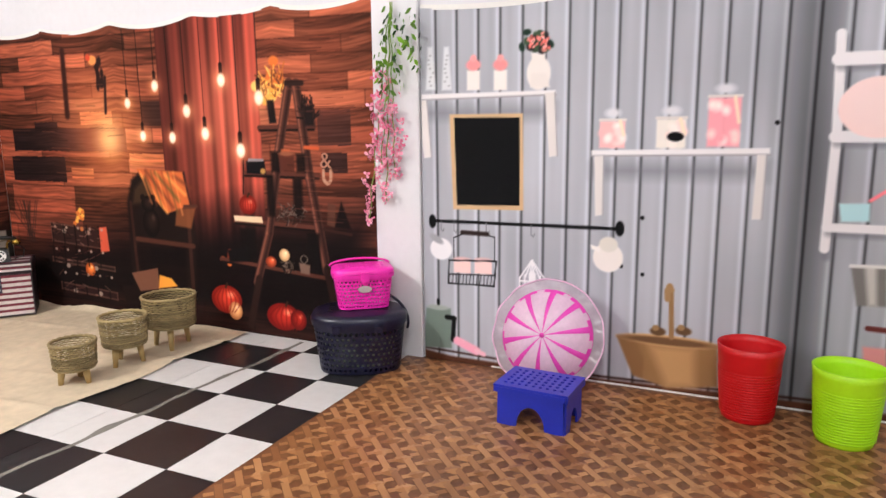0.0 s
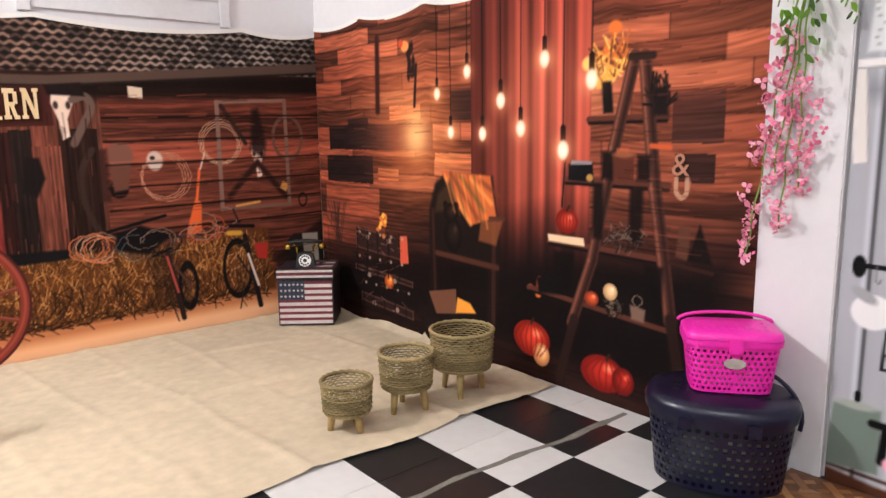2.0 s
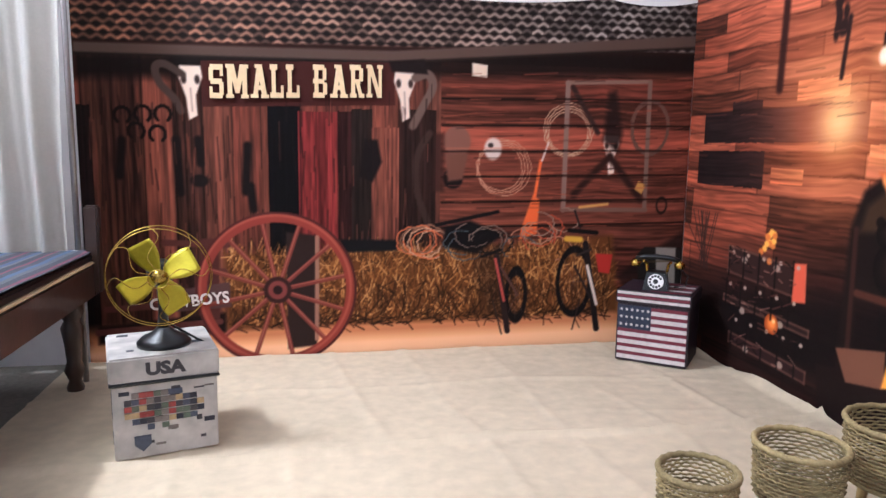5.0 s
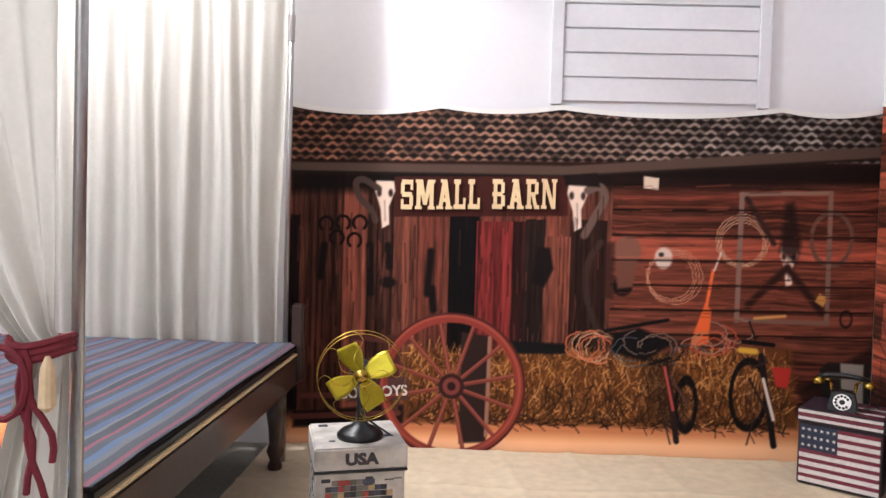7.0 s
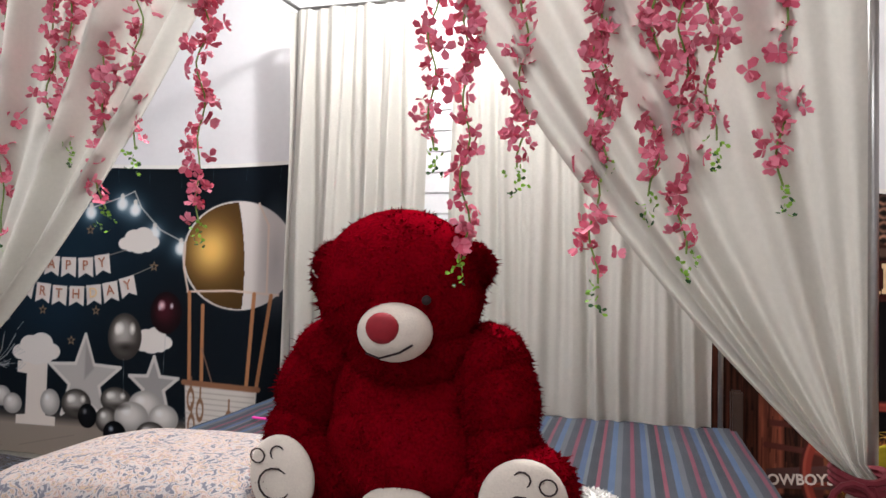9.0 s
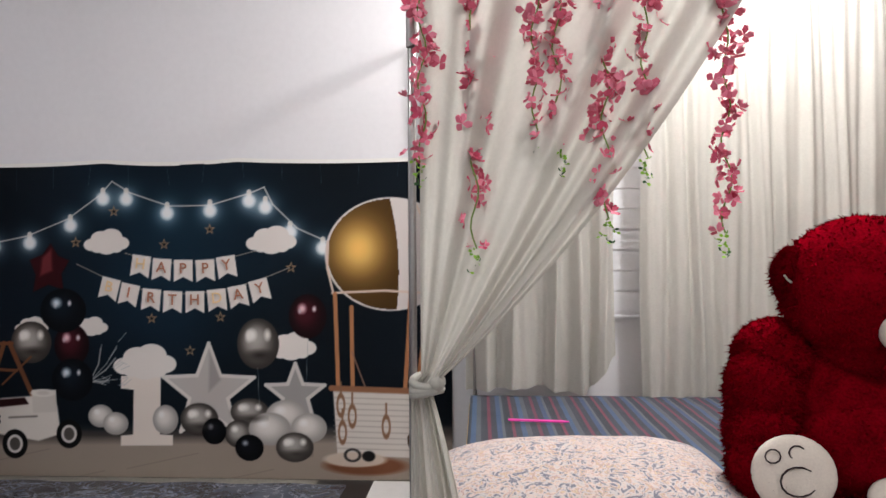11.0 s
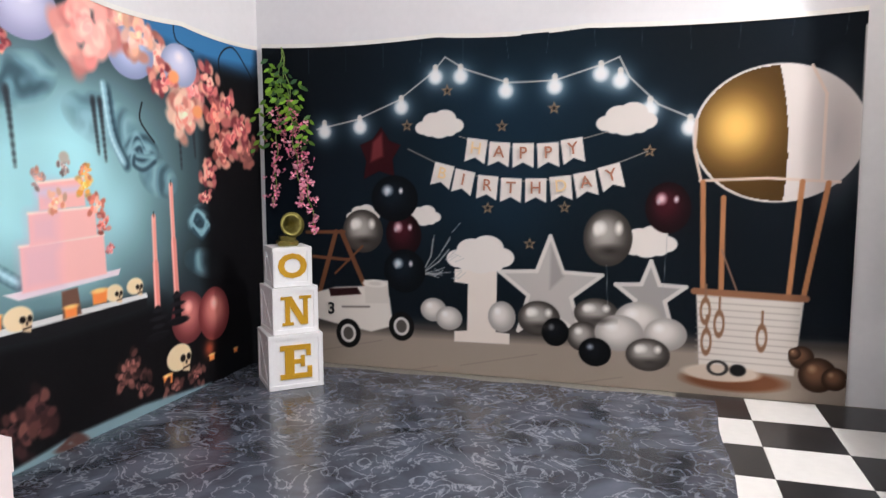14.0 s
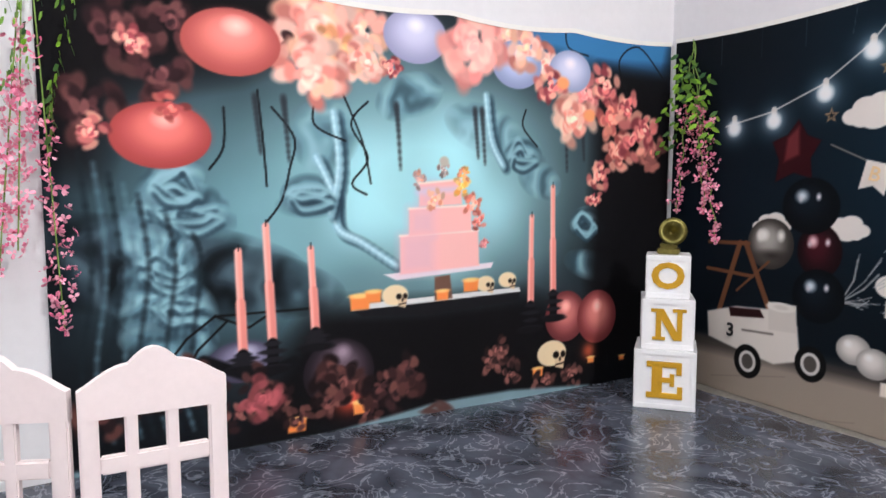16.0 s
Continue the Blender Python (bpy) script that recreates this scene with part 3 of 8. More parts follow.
p.poly([(-1.699, 1.050), (-1.636, 1.046), (-1.615, 0.942), (-1.660, 0.846), (-1.724, 0.872)], (30, 22, 24), 0.015)
p.curve([(-1.382, 1.083), (-1.441, 0.973), (-1.443, 0.807), (-1.386, 0.641)], 0.03, (64, 44, 38), 0.012)
p.ell((-1.247, 1.045), 0.068, 0.075, (128, 80, 66), 0.012)
p.ell((-1.265, 0.865), 0.05, 0.05, (24, 17, 20), 0.012)
for r in range(4):
    p.curl((-1.025 + 0.006 * r, 0.919), 0.112 + 0.009 * r, 1.0, 0.0045, (176, 120, 92), 40, 0.06)
    p.curl((-0.676, 1.098 + 0.004 * r), 0.104 + 0.009 * r, 1.0, 0.0045, (176, 136, 106), 40, 0.05)
    p.curl((-0.236, 1.130), 0.125 + 0.005 * r, 1.0, 0.006, (104, 72, 60), 40, 0.05, 0.75)
p.ell((-1.065, 1.012), 0.045, 0.055, (196, 176, 166), 0.012, 0.9)
p.ell((-1.077, 1.029), 0.014, 0.012, (60, 50, 48), 0.008)
p.line([(-0.692, 1.342), (-0.248, 1.360)], 0.02, (128, 98, 84), 0.006)
p.line([(-0.686, 1.342), (-0.690, 0.709)], 0.026, (128, 100, 88), 0.006)
p.line([(-0.248, 1.360), (-0.245, 0.713)], 0.024, (120, 92, 78), 0.006)
p.line([(-0.696, 0.711), (-0.239, 0.707)], 0.022, (118, 86, 72), 0.006)
p.line([(-0.635, 0.789), (-0.449, 0.98), (-0.272, 0.764)], 0.034, (56, 29, 25), 0.02)
p.line([(-0.66, 1.32), (-0.52, 1.1)], 0.026, (60, 36, 32), 0.012)
p.poly([(-0.47, 1.30), (-0.43, 1.31), (-0.385, 1.10), (-0.41, 1.0), (-0.49, 1.06)], (34, 20, 20), 0.03, 0.85)
p.poly([(-0.285, 0.86), (-0.245, 0.835), (-0.265, 0.79), (-0.305, 0.815)], (186, 130, 56), 0.008)
p.line([(-0.60, 0.722), (-0.45, 0.738)], 0.014, (196, 140, 66), 0.008)
p.ell((-0.149, 0.731), 0.028, 0.04, (48, 32, 28), 0.006, ring=0.01)
p.poly([(-1.178, 1.421), (-1.102, 1.412), (-1.103, 1.353), (-1.177, 1.361)], (206, 184, 160), 0.006)
p.line([(-0.816, 0.956), (-0.844, 0.764), (-0.873, 0.588)], 0.016, (232, 96, 40), 0.006)
p.poly([(-0.851, 0.786), (-0.815, 0.758), (-0.826, 0.588), (-0.918, 0.559), (-0.908, 0.616)], (226, 92, 36), 0.008)
p.line([(-0.810, 0.956), (-0.779, 1.046)], 0.01, (190, 170, 160), 0.005)
for z in (0.62, 0.745, 0.87, 0.995, 1.12, 1.25):
    p.line([(-1.32, z), (-0.7, z + 0.012), (-0.01, z + 0.02)], 0.009, (26, 13, 12), 0.006, 0.85)
    p.line([(-1.3, z + 0.016), (-0.75, z + 0.026)], 0.006, (196, 96, 62), 0.008, 0.5)
p.strokes(120, -1.32, -0.02, 0.6, 1.38, 0.16, ((170, 78, 52), (52, 24, 20), (140, 62, 44)), 0.005, 0.03, 0.04, 0.5)
p.strokes(180, -2.94, -1.36, 0.25, 1.16, 0.16, ((48, 24, 20), (140, 70, 50), (32, 16, 16)), 0.006, 1.57, 0.05, 0.5)
p.poly([(-1.31, 0.99), (-1.19, 0.99), (-1.215, 0.86), (-1.29, 0.85)], (112, 66, 52), 0.015)
p.poly([(-1.36, 1.08), (-1.31, 1.09), (-1.31, 0.80), (-1.37, 0.80)], (60, 30, 26), 0.02, 0.7)
# ground, straw bales, ropes and gear
p.poly([(-2.982, 0.144), (0.077, 0.239), (0.094, -0.061), (-2.985, -0.033)], (196, 118, 72), 0.09)
p.poly([(-2.984, 0.068), (0.084, 0.105), (0.095, -0.076), (-2.985, -0.033)], (234, 176, 130), 0.06)
p.poly([(-2.356, 0.503), (-1.649, 0.514), (-1.085, 0.530), (-0.412, 0.576), (-0.363, 0.168), (-1.073, 0.152), (-1.644, 0.151), (-2.356, 0.139)], (112, 62, 26), 0.03)
xs, zs = (-2.356, 0.151)
xe, ze = (-0.410, 0.518)
p.strokes(2600, xs, xe, zs, ze, 0.06, ((150, 90, 38), (186, 122, 58), (96, 52, 22), (206, 146, 80), (128, 70, 30), (70, 38, 20)), 0.005, 1.5, 0.7, 0.75)
p.strokes(220, xs, xe, zs - 0.01, zs + 0.04, 0.05, ((60, 32, 18), (50, 26, 16)), 0.006, 0.2, 0.7)
p.poly([(-2.922, 0.171), (-2.356, 0.223), (-2.356, 0.126), (-2.924, 0.089)], (40, 20, 18), 0.02)
for a, b2 in (((-2.619, 0.562), (-2.343, 0.547)), ((-2.646, 0.448), (-2.356, 0.421)), ((-2.882, 0.253), (-2.356, 0.278)), ((-2.923, 0.144), (-2.383, 0.181))):
    p.line([a, b2], 0.03, (104, 52, 46), 0.006)
p.poly([(-2.456, 0.579), (-2.382, 0.579), (-2.383, 0.195), (-2.458, 0.196)], (96, 46, 40), 0.006)
p.poly([(-2.647, 0.328), (-2.335, 0.371), (-2.329, 0.250), (-2.643, 0.230)], (96, 62, 60), 0.005)
p.poly([(-1.816, 0.569), (-1.539, 0.562), (-1.538, 0.511), (-1.801, 0.505)], (26, 24, 28), 0.015)
for k in range(9):
    p.curl(((-1.412, 0.557)[0] + p.rng.normal() * 0.03, (-1.412, 0.557)[1] + p.rng.normal() * 0.012), 0.07, 0.8, 0.006, ((180, 134, 104), (130, 88, 66), (200, 96, 54))[k % 3], 22, 0.12, 1.2)
p.line([(-1.344, 0.635), (-1.032, 0.700)], 0.018, (22, 18, 22), 0.006)
p.poly([(-1.301, 0.627), (-1.174, 0.656), (-1.000, 0.587), (-1.141, 0.487), (-1.313, 0.529)], (22, 18, 22), 0.02)
for k in range(9):
    p.curl(((-1.114, 0.552)[0] + p.rng.normal() * 0.06, (-1.114, 0.552)[1] + p.rng.normal() * 0.015), 0.06, 0.6, 0.005, ((70, 84, 90), (28, 24, 26), (120, 98, 86))[k % 3], 22, 0.15, 1.5)
    p.curl(((-0.797, 0.588)[0] + p.rng.normal() * 0.07, (-0.797, 0.588)[1] + p.rng.normal() * 0.03), 0.06, 0.7, 0.005, ((170, 110, 84), (190, 72, 42), (140, 112, 96))[k % 3], 22, 0.15, 1.4)
p.strokes(500, -2.3, -0.42, 0.16, 0.3, 0.07, ((70, 36, 18), (52, 26, 14), (104, 58, 26)), 0.006, 1.5, 0.5, 0.6)
p.poly([(-1.16, 0.52), (-1.02, 0.52), (-0.9, 0.17), (-1.1, 0.17)], (40, 22, 16), 0.09, 0.45)
# wagon wheel
c = (-2.114, 0.327)
p.poly([(-2.072, 0.608), (-1.914, 0.587), (-1.931, 0.046), (-2.069, 0.036)], (58, 38, 34), 0.012)
p.line([(-1.925, 0.582), (-1.932, 0.080)], 0.02, (150, 104, 84), 0.006)
for k in range(12):
    a = k * math.pi / 6 + 0.2
    p.line([c, (c[0] + 0.34 * math.cos(a), c[1] + 0.335 * math.sin(a))], 0.021, (134, 58, 48), 0.006)
    p.line([(c[0], c[1] + .006), (c[0] + 0.34 * math.cos(a), c[1] + 0.006 + 0.335 * math.sin(a))], 0.006, (178, 96, 78), 0.006, 0.7)
p.ell(c, 0.35, 0.35, (152, 58, 46), 0.006, ring=0.05)
p.ell(c, 0.371, 0.371, (92, 38, 36), 0.006, ring=0.012)
p.ell((c[0] - .005, c[1] + 0.008), 0.352, 0.352, (186, 88, 68), 0.01, 0.6, ring=0.012)
p.ell(c, 0.065, 0.065, (70, 36, 34), 0.008)
p.ell(c, 0.045, 0.045, (138, 62, 56), 0.008)
p.ell(c, 0.022, 0.022, (60, 34, 34), 0.006)
# two bicycles, bucket, chest
for q, rx, rz in (((-0.926, 0.273), 0.05, 0.125), ((-0.616, 0.335), 0.088, 0.17)):
    p.ell(q, rx, rz, (26, 20, 22), 0.006, ring=0.02)
    for k in range(8):
        a = k * math.pi / 4
        p.line([q, (q[0] + rx * math.cos(a), q[1] + rz * math.sin(a))], 0.003, (110, 84, 76), 0.004, 0.6)
for a, b2, wd, cc in (((-1.031, 0.473), (-0.967, 0.085), 0.03, (52, 34, 34)), ((-1.039, 0.459), (-0.989, 0.244), 0.014, (186, 70, 60)), ((-1.112, 0.473), (-1.012, 0.507), 0.014, (30, 24, 26)), ((-1.009, 0.416), (-0.917, 0.272), 0.012, (96, 60, 52)),
                      ((-1.047, 0.244), (-0.998, 0.070), 0.008, (60, 40, 36)), ((-0.559, 0.532), (-0.480, 0.080), 0.032, (40, 30, 32)), ((-0.545, 0.416), (-0.486, 0.212), 0.016, (206, 190, 180)), ((-0.651, 0.603), (-0.502, 0.590), 0.022, (24, 20, 22)),
                      ((-0.625, 0.704), (-0.592, 0.618), 0.01, (36, 30, 32)), ((-0.601, 0.474), (-0.528, 0.503), 0.012, (60, 44, 42)), ((-0.614, 0.416), (-0.517, 0.242), 0.012, (50, 36, 36)), ((-0.577, 0.242), (-0.615, 0.081), 0.008, (60, 40, 36))):
    p.line([a, b2], wd, cc, 0.006)
p.line([(-0.664, 0.560), (-0.590, 0.555)], 0.03, (196, 150, 40), 0.01)
p.poly([(-0.503, 0.480), (-0.408, 0.475), (-0.421, 0.373), (-0.481, 0.382)], (196, 44, 36), 0.006)
p.poly([(-0.387, 0.358), (-0.291, 0.241), (0.077, 0.239), (0.056, 0.593), (-0.020, 0.593)], (34, 22, 20), 0.03, 0.7)
p.poly([(-0.269, 0.475), (-0.229, 0.513), (0.053, 0.499), (0.072, 0.313), (-0.254, 0.285)], (44, 38, 34), 0.006)
p.poly([(-0.168, 0.510), (-0.052, 0.505), (-0.047, 0.299), (-0.151, 0.293)], (140, 132, 122), 0.008)
p.line([(-0.261, 0.431), (0.065, 0.440)], 0.007, (90, 72, 50), 0.005)
p.glow((-0.259, 1.107), 0.5, (120, 60, 40), 0.12)
p.glow((-1.270, 1.086), 0.5, (110, 60, 44), 0.14)
barn = p.hang("barn_backdrop", "printed cloth backdrop of a red wooden barn front, pinned to the wall", on_long_wall)
hem("hem", barn_top, -2.965, -0.012, on_long_wall, barn)
UP = pose(0, 0, 0, 90, 0, 0)


def on_barn(q, turn=0.0):
    return Matrix.Translation((q[0], -0.0235, q[1])) @ Euler((math.pi / 2, 0, 0)).to_matrix().to_4x4() @ Matrix.Rotation(radians(turn), 4, "Z")


def slab_letter(ch, x, w, h, z):
    """A heavy slab-serif capital on the barn sign, built of stems, diagonals and serifs."""
    st, th = 0.3, 0.16
    bars = {"M": [(0, .24, 0, 1), (.76, 1, 0, 1)], "A": [(.3, .7, .24, .38)], "L": [(.12, .42, 0, 1), (0, 1, 0, th), (.8, 1, 0, .38), (0, .56, 1 - th, 1)], "B": [(.1, .38, 0, 1), (0, .8, 0, th), (0, .8, .43, .57), (0, .8, 1 - th, 1), (.7, .98, .1, .46), (.68, .94, .54, .9)],
            "R": [(.1, .38, 0, 1), (0, .78, 1 - th, 1), (.1, .75, .42, .56), (.68, .95, .5, .9), (0, .48, 0, th * .8), (.66, 1.04, 0, th * .8)], "N": [(0, .22, 0, 1), (.78, 1, 0, 1)],
            "S": [(.1, .9, 1 - th, 1), (.1, .9, 0, th), (.12, .88, .42, .58), (.02, .3, .52, .9), (.7, .98, .1, .48), (.76, .96, .66, 1), (.04, .24, 0, .34)]}[ch]
    skew = {"M": [((.05, 1), (.35, 1), (.62, .15), (.4, .15)), ((.65, 1), (.95, 1), (.6, .15), (.38, .15))], "A": [((.36, 1), (.66, 1), (.34, 0), (.08, 0)), ((.36, 1), (.66, 1), (.96, 0), (.66, 0))],
            "N": [((0, 1), (.3, 1), (1, 0), (.7, 0))], "R": [((.4, .5), (.66, .5), (.94, 0), (.68, 0))]}.get(ch, [])
    feet = {"M": [(-.08, .32), (.68, 1.08)], "A": [(-.06, .42), (.58, 1.06)], "N": [(-.1, .32)]}.get(ch, [])
    tops = {"M": [(-.08, .3), (.7, 1.08)], "A": [(.22, .6)], "N": [(-.1, .28), (.68, 1.1)]}.get(ch, [])
    bm = bmesh.new()
    quads = [((a, c), (b, c), (b, d), (a, d)) for a, b, c, d in bars] + skew + [((a, 0), (b, 0), (b, .11), (a, .11)) for a, b in feet] + [((a, .89), (b, .89), (b, 1), (a, 1)) for a, b in tops]
    for k, q in enumerate(quads):
        prism(bm, [(x + u * w, z + v * h) for u, v in q], -0.0262 - 0.00006 * k, -0.0225)
    part("sign_letter", bm, M["ink_letter"], barn, "cream slab letter on the sign")


for ch, x in zip("SMALLBARN", (-2.398, -2.317, -2.212, -2.129, -2.057, -1.935, -1.853, -1.766, -1.682)):
    slab_letter(ch, x, {"M": 0.086, "A": 0.073, "L": 0.06}.get(ch, 0.065), 0.15, 1.222 + 0.03 * (x + 2.4))
letters("lettering", "COWBOYS", 0.075, M["ink_white"], on_barn((-2.516, 0.284), 5), barn, bold=0.002, wide=0.95, label="worn white letters on the bench board")

# ---- printed backdrop: autumn room with ladder shelf ----
red_top = scallop(lambda y: 1.80 - 0.01 * y, (-0.02, -0.55, -1.15, -1.8, -2.35, -2.96), 0.04)
p = Print(-0.02, -2.96, 0.0, 1.83, 5, top=red_top)
p.boards(-0.02, -2.97, 0, 1.9, "z", 0.092, (128, 60, 40), 0.36, 0.62, grain=(0.4, 0.01))
for a, b2 in (((-0.158, 1.197), (-1.207, 1.053)), ((-0.121, 1.017), (-0.654, 0.853)), ((-1.360, 1.353), (-1.531, 1.208)), ((-2.614, 1.279), (-2.822, 1.094)), ((-2.634, 1.057), (-2.794, 0.952)), ((-0.390, 1.239), (-0.612, 1.182))):
    p.boards(a[0], b2[0], b2[1], a[1], "z", 0.3, (42, 26, 26), 0.1)
for a, b2 in (((-1.227, 1.042), (-1.504, 0.969)), ((-0.703, 0.946), (-0.902, 0.879)), ((-0.827, 1.299), (-1.104, 1.220))):
    p.boards(a[0], b2[0], b2[1], a[1], "z", 0.3, (176, 84, 50), 0.1)
p.glow((-1.065, 1.130), 0.34, (230, 96, 40), 0.7)
p.glow((-1.065, 1.130), 0.10, (255, 170, 90), 0.8)
p.glow((-0.837, 1.469), 0.4, (120, 44, 24), 0.5)
p.glow((-2.596, 1.443), 0.5, (150, 60, 36), 0.55)
# tall curtain
a, b2 = (-1.507, 1.466), (-2.239, 1.402)
w = p.win(a[0], b2[0], 0.25, 1.9)
x = p.U[w]
s = (x - a[0]) / (b2[0] - a[0])
fold = 0.62 + 0.3 * np.sin(s * 34 + 1.2 * np.sin(s * 9)) + 0.12 * np.sin(s * 91)
cc = np.array((150, 58, 44)) / 255 * (0.45 + 0.75 * fold * (0.35 + 0.9 * np.clip(s * 1.5, 0, 1)))[..., None]
p.C[w] += (cc - p.C[w]) * (((x <= a[0]) & (x >= b2[0])) * np.clip((p.Z[w] - 0.3) / 0.25, 0, 1))[..., None]
p.glow((-1.940, 1.319), 0.3, (170, 66, 44), 0.55)
p.glow((-1.865, 0.909), 0.25, (120, 44, 30), 0.35)
# dim lower half
p.poly([(0.124, 0.309), (-0.563, 0.497), (-1.168, 0.595), (-1.716, 0.628), (-2.034, 0.711), (-2.628, 0.732), (-2.961, 0.804), (-2.98, 0), (0, 0)], (22, 12, 14), 0.34, 0.93)
p.poly([(0.124, -0.028), (-1.602, 0.082), (-2.572, -0.030), (-2.7, 0), (0, 0)], (54, 24, 20), 0.1, 0.8)
# armchair with blanket
p.poly([(-1.222, 0.879), (-1.307, 0.937), (-1.656, 0.934), (-1.689, 0.726), (-1.715, 0.527), (-1.677, 0.207), (-1.611, 0.193), (-1.630, 0.489), (-1.229, 0.488), (-1.240, 0.142), (-1.159, 0.125), (-1.173, 0.737)], (40, 24, 21), 0.025)
p.poly([(-1.275, 0.949), (-1.642, 0.938), (-1.682, 0.736), (-1.499, 0.683), (-1.384, 0.780)], (206, 96, 44), 0.012)
for k in range(5):
    p.line([(-1.307, 0.915), (-1.499, 0.688)] if k == 0 else [((-1.275, 0.949)[0] - 0.075 * k, (-1.275, 0.949)[1] - 0.01 * k), ((-1.499, 0.683)[0] - 0.05 * k, (-1.499, 0.683)[1] + 0.04 * k)], 0.022, ((236, 150, 70), (130, 60, 36), (104, 88, 40))[k % 3], 0.02, 0.7)
p.poly([(-1.241, 0.825), (-1.347, 0.911), (-1.403, 0.754), (-1.216, 0.729)], (84, 56, 34), 0.03, 0.8)
p.line([(-1.20, 0.74), (-1.215, 0.15)], 0.024, (70, 36, 28), 0.01)
p.line([(-1.665, 0.72), (-1.66, 0.2)], 0.028, (74, 38, 30), 0.01)
p.line([(-1.64, 0.73), (-1.73, 0.735)], 0.022, (96, 52, 40), 0.008)
p.poly([(-1.574, 0.716), (-1.723, 0.724), (-1.681, 0.599), (-1.554, 0.610)], (150, 80, 42), 0.015, 0.8)
p.ell((-1.373, 0.685), 0.07, 0.075, (44, 28, 24), 0.03)
p.line([(-1.230, 0.511), (-1.687, 0.492)], 0.03, (96, 50, 36), 0.01)
# suitcases, candle, pumpkin
for a, b2, cc in (((-0.442, 0.576), (-0.937, 0.425), (64, 36, 32)), ((-0.423, 0.341), (-1.007, 0.284), (52, 30, 28)), ((-0.481, 0.171), (-1.008, 0.094), (58, 30, 30))):
    p.poly([a, (b2[0], a[1] - 0.03), b2, (a[0], b2[1] + 0.03)], cc, 0.01)
    p.line([a, (b2[0], a[1] - 0.03), b2, (a[0], b2[1] + 0.03), a], 0.01, (112, 72, 58), 0.008, 0.8)
    for f in (0.25, 0.7):
        q = (a[0] + (b2[0] - a[0]) * f, a[1] - 0.05)
        p.ell(q, 0.02, 0.016, (150, 128, 112), 0.008)
p.poly([(-0.885, 0.564), (-0.964, 0.573), (-0.975, 0.415), (-0.896, 0.404)], (214, 84, 56), 0.008)
p.orb((-0.777, 0.280), 0.045, 0.045, (176, 70, 20), (240, 130, 50), (255, 190, 120))
for k in range(14):
    p.ell(((-0.725, 0.631)[0] + p.rng.normal() * 0.03, (-0.725, 0.631)[1] + p.rng.normal() * 0.03), 0.016, 0.014, ((240, 166, 60), (210, 110, 40))[k % 2], 0.008)
    p.ell(((-2.324, 1.414)[0] + p.rng.normal() * 0.06, (-2.324, 1.414)[1] + p.rng.normal() * 0.06), 0.032, 0.028, ((244, 150, 50), (226, 110, 40), (250, 186, 90))[k % 3], 0.012)
    p.ell(((-1.992, 0.450)[0] + p.rng.normal() * 0.03, (-1.992, 0.450)[1] + p.rng.normal() * 0.018), 0.018, 0.015, ((240, 110, 40), (200, 70, 30))[k % 2], 0.008)
    p.line([((-0.233, 0.494)[0] + p.rng.normal() * 0.03, (-0.233, 0.494)[1] - 0.06), ((-0.248, 0.666)[0] + p.rng.normal() * 0.09, (-0.248, 0.666)[1] + 0.05)], 0.006, (70, 42, 36), 0.006)
    p.ell(((-1.029, 1.535)[0] + p.rng.normal() * 0.02, (-1.029, 1.535)[1] + p.rng.normal() * 0.05), 0.014, 0.03, (60, 34, 30), 0.01)
p.ell((-0.978, 1.608), 0.034, 0.03, (240, 140, 70), 0.012)
p.ell((-0.942, 1.625), 0.02, 0.02, (220, 70, 40), 0.01)
p.line([(-0.725, 1.677), (-0.714, 1.275)], 0.04, (74, 34, 28), 0.02)
p.line([(-1.073, 1.505), (-1.054, 1.290)], 0.02, (60, 34, 32), 0.01)
for y0, z0, z1 in ((-0.45, 0.44, 0.57), (-0.44, 0.30, 0.42), (-0.50, 0.10, 0.26)):
    for k in range(5):
        y = y0 - 0.11 * k
        p.line([(y, z0), (y, z1)], 0.012, (24, 14, 14), 0.006, 0.8)
        p.ell((y - 0.03, z1 - 0.02), 0.011, 0.009, (164, 140, 124), 0.006)
    p.strokes(26, y0, y0 - 0.48, z0, z1, 0.05, ((112, 64, 52), (150, 104, 88), (20, 12, 12)), 0.006, 0.0, 0.4, 0.7)
p.strokes(90, -1.10, -1.50, 0.03, 0.22, 0.05, ((96, 58, 48), (24, 14, 14), (70, 40, 34)), 0.006, 0.05, 0.15, 0.7)
p.orb((-1.36, 0.62), 0.07, 0.09, (24, 15, 14), (58, 36, 30), (84, 56, 46))
p.orb((-1.345, 0.735), 0.055, 0.05, (24, 15, 14), (62, 38, 32), (84, 56, 46))
for q in ((-1.305, 0.775), (-1.39, 0.775)):
    p.ell(q, 0.02, 0.02, (34, 20, 18), 0.008)
for k in range(7):
    p.line([(-1.30 - 0.045 * k, 0.935), (-1.38 - 0.04 * k, 0.74 - 0.01 * k)], 0.012, ((236, 138, 66), (150, 66, 36), (96, 84, 40))[k % 3], 0.014, 0.55)
# fruit basket by the chair
p.poly([(-1.060, 0.196), (-1.548, 0.261), (-1.518, 0.061), (-1.107, -0.038)], (40, 22, 20), 0.012)
p.poly([(-1.156, 0.288), (-1.380, 0.336), (-1.389, 0.202), (-1.219, 0.173)], (124, 76, 56), 0.008)
p.poly([(-1.392, 0.293), (-1.491, 0.278), (-1.536, 0.232), (-1.377, 0.205)], (244, 150, 46), 0.008)
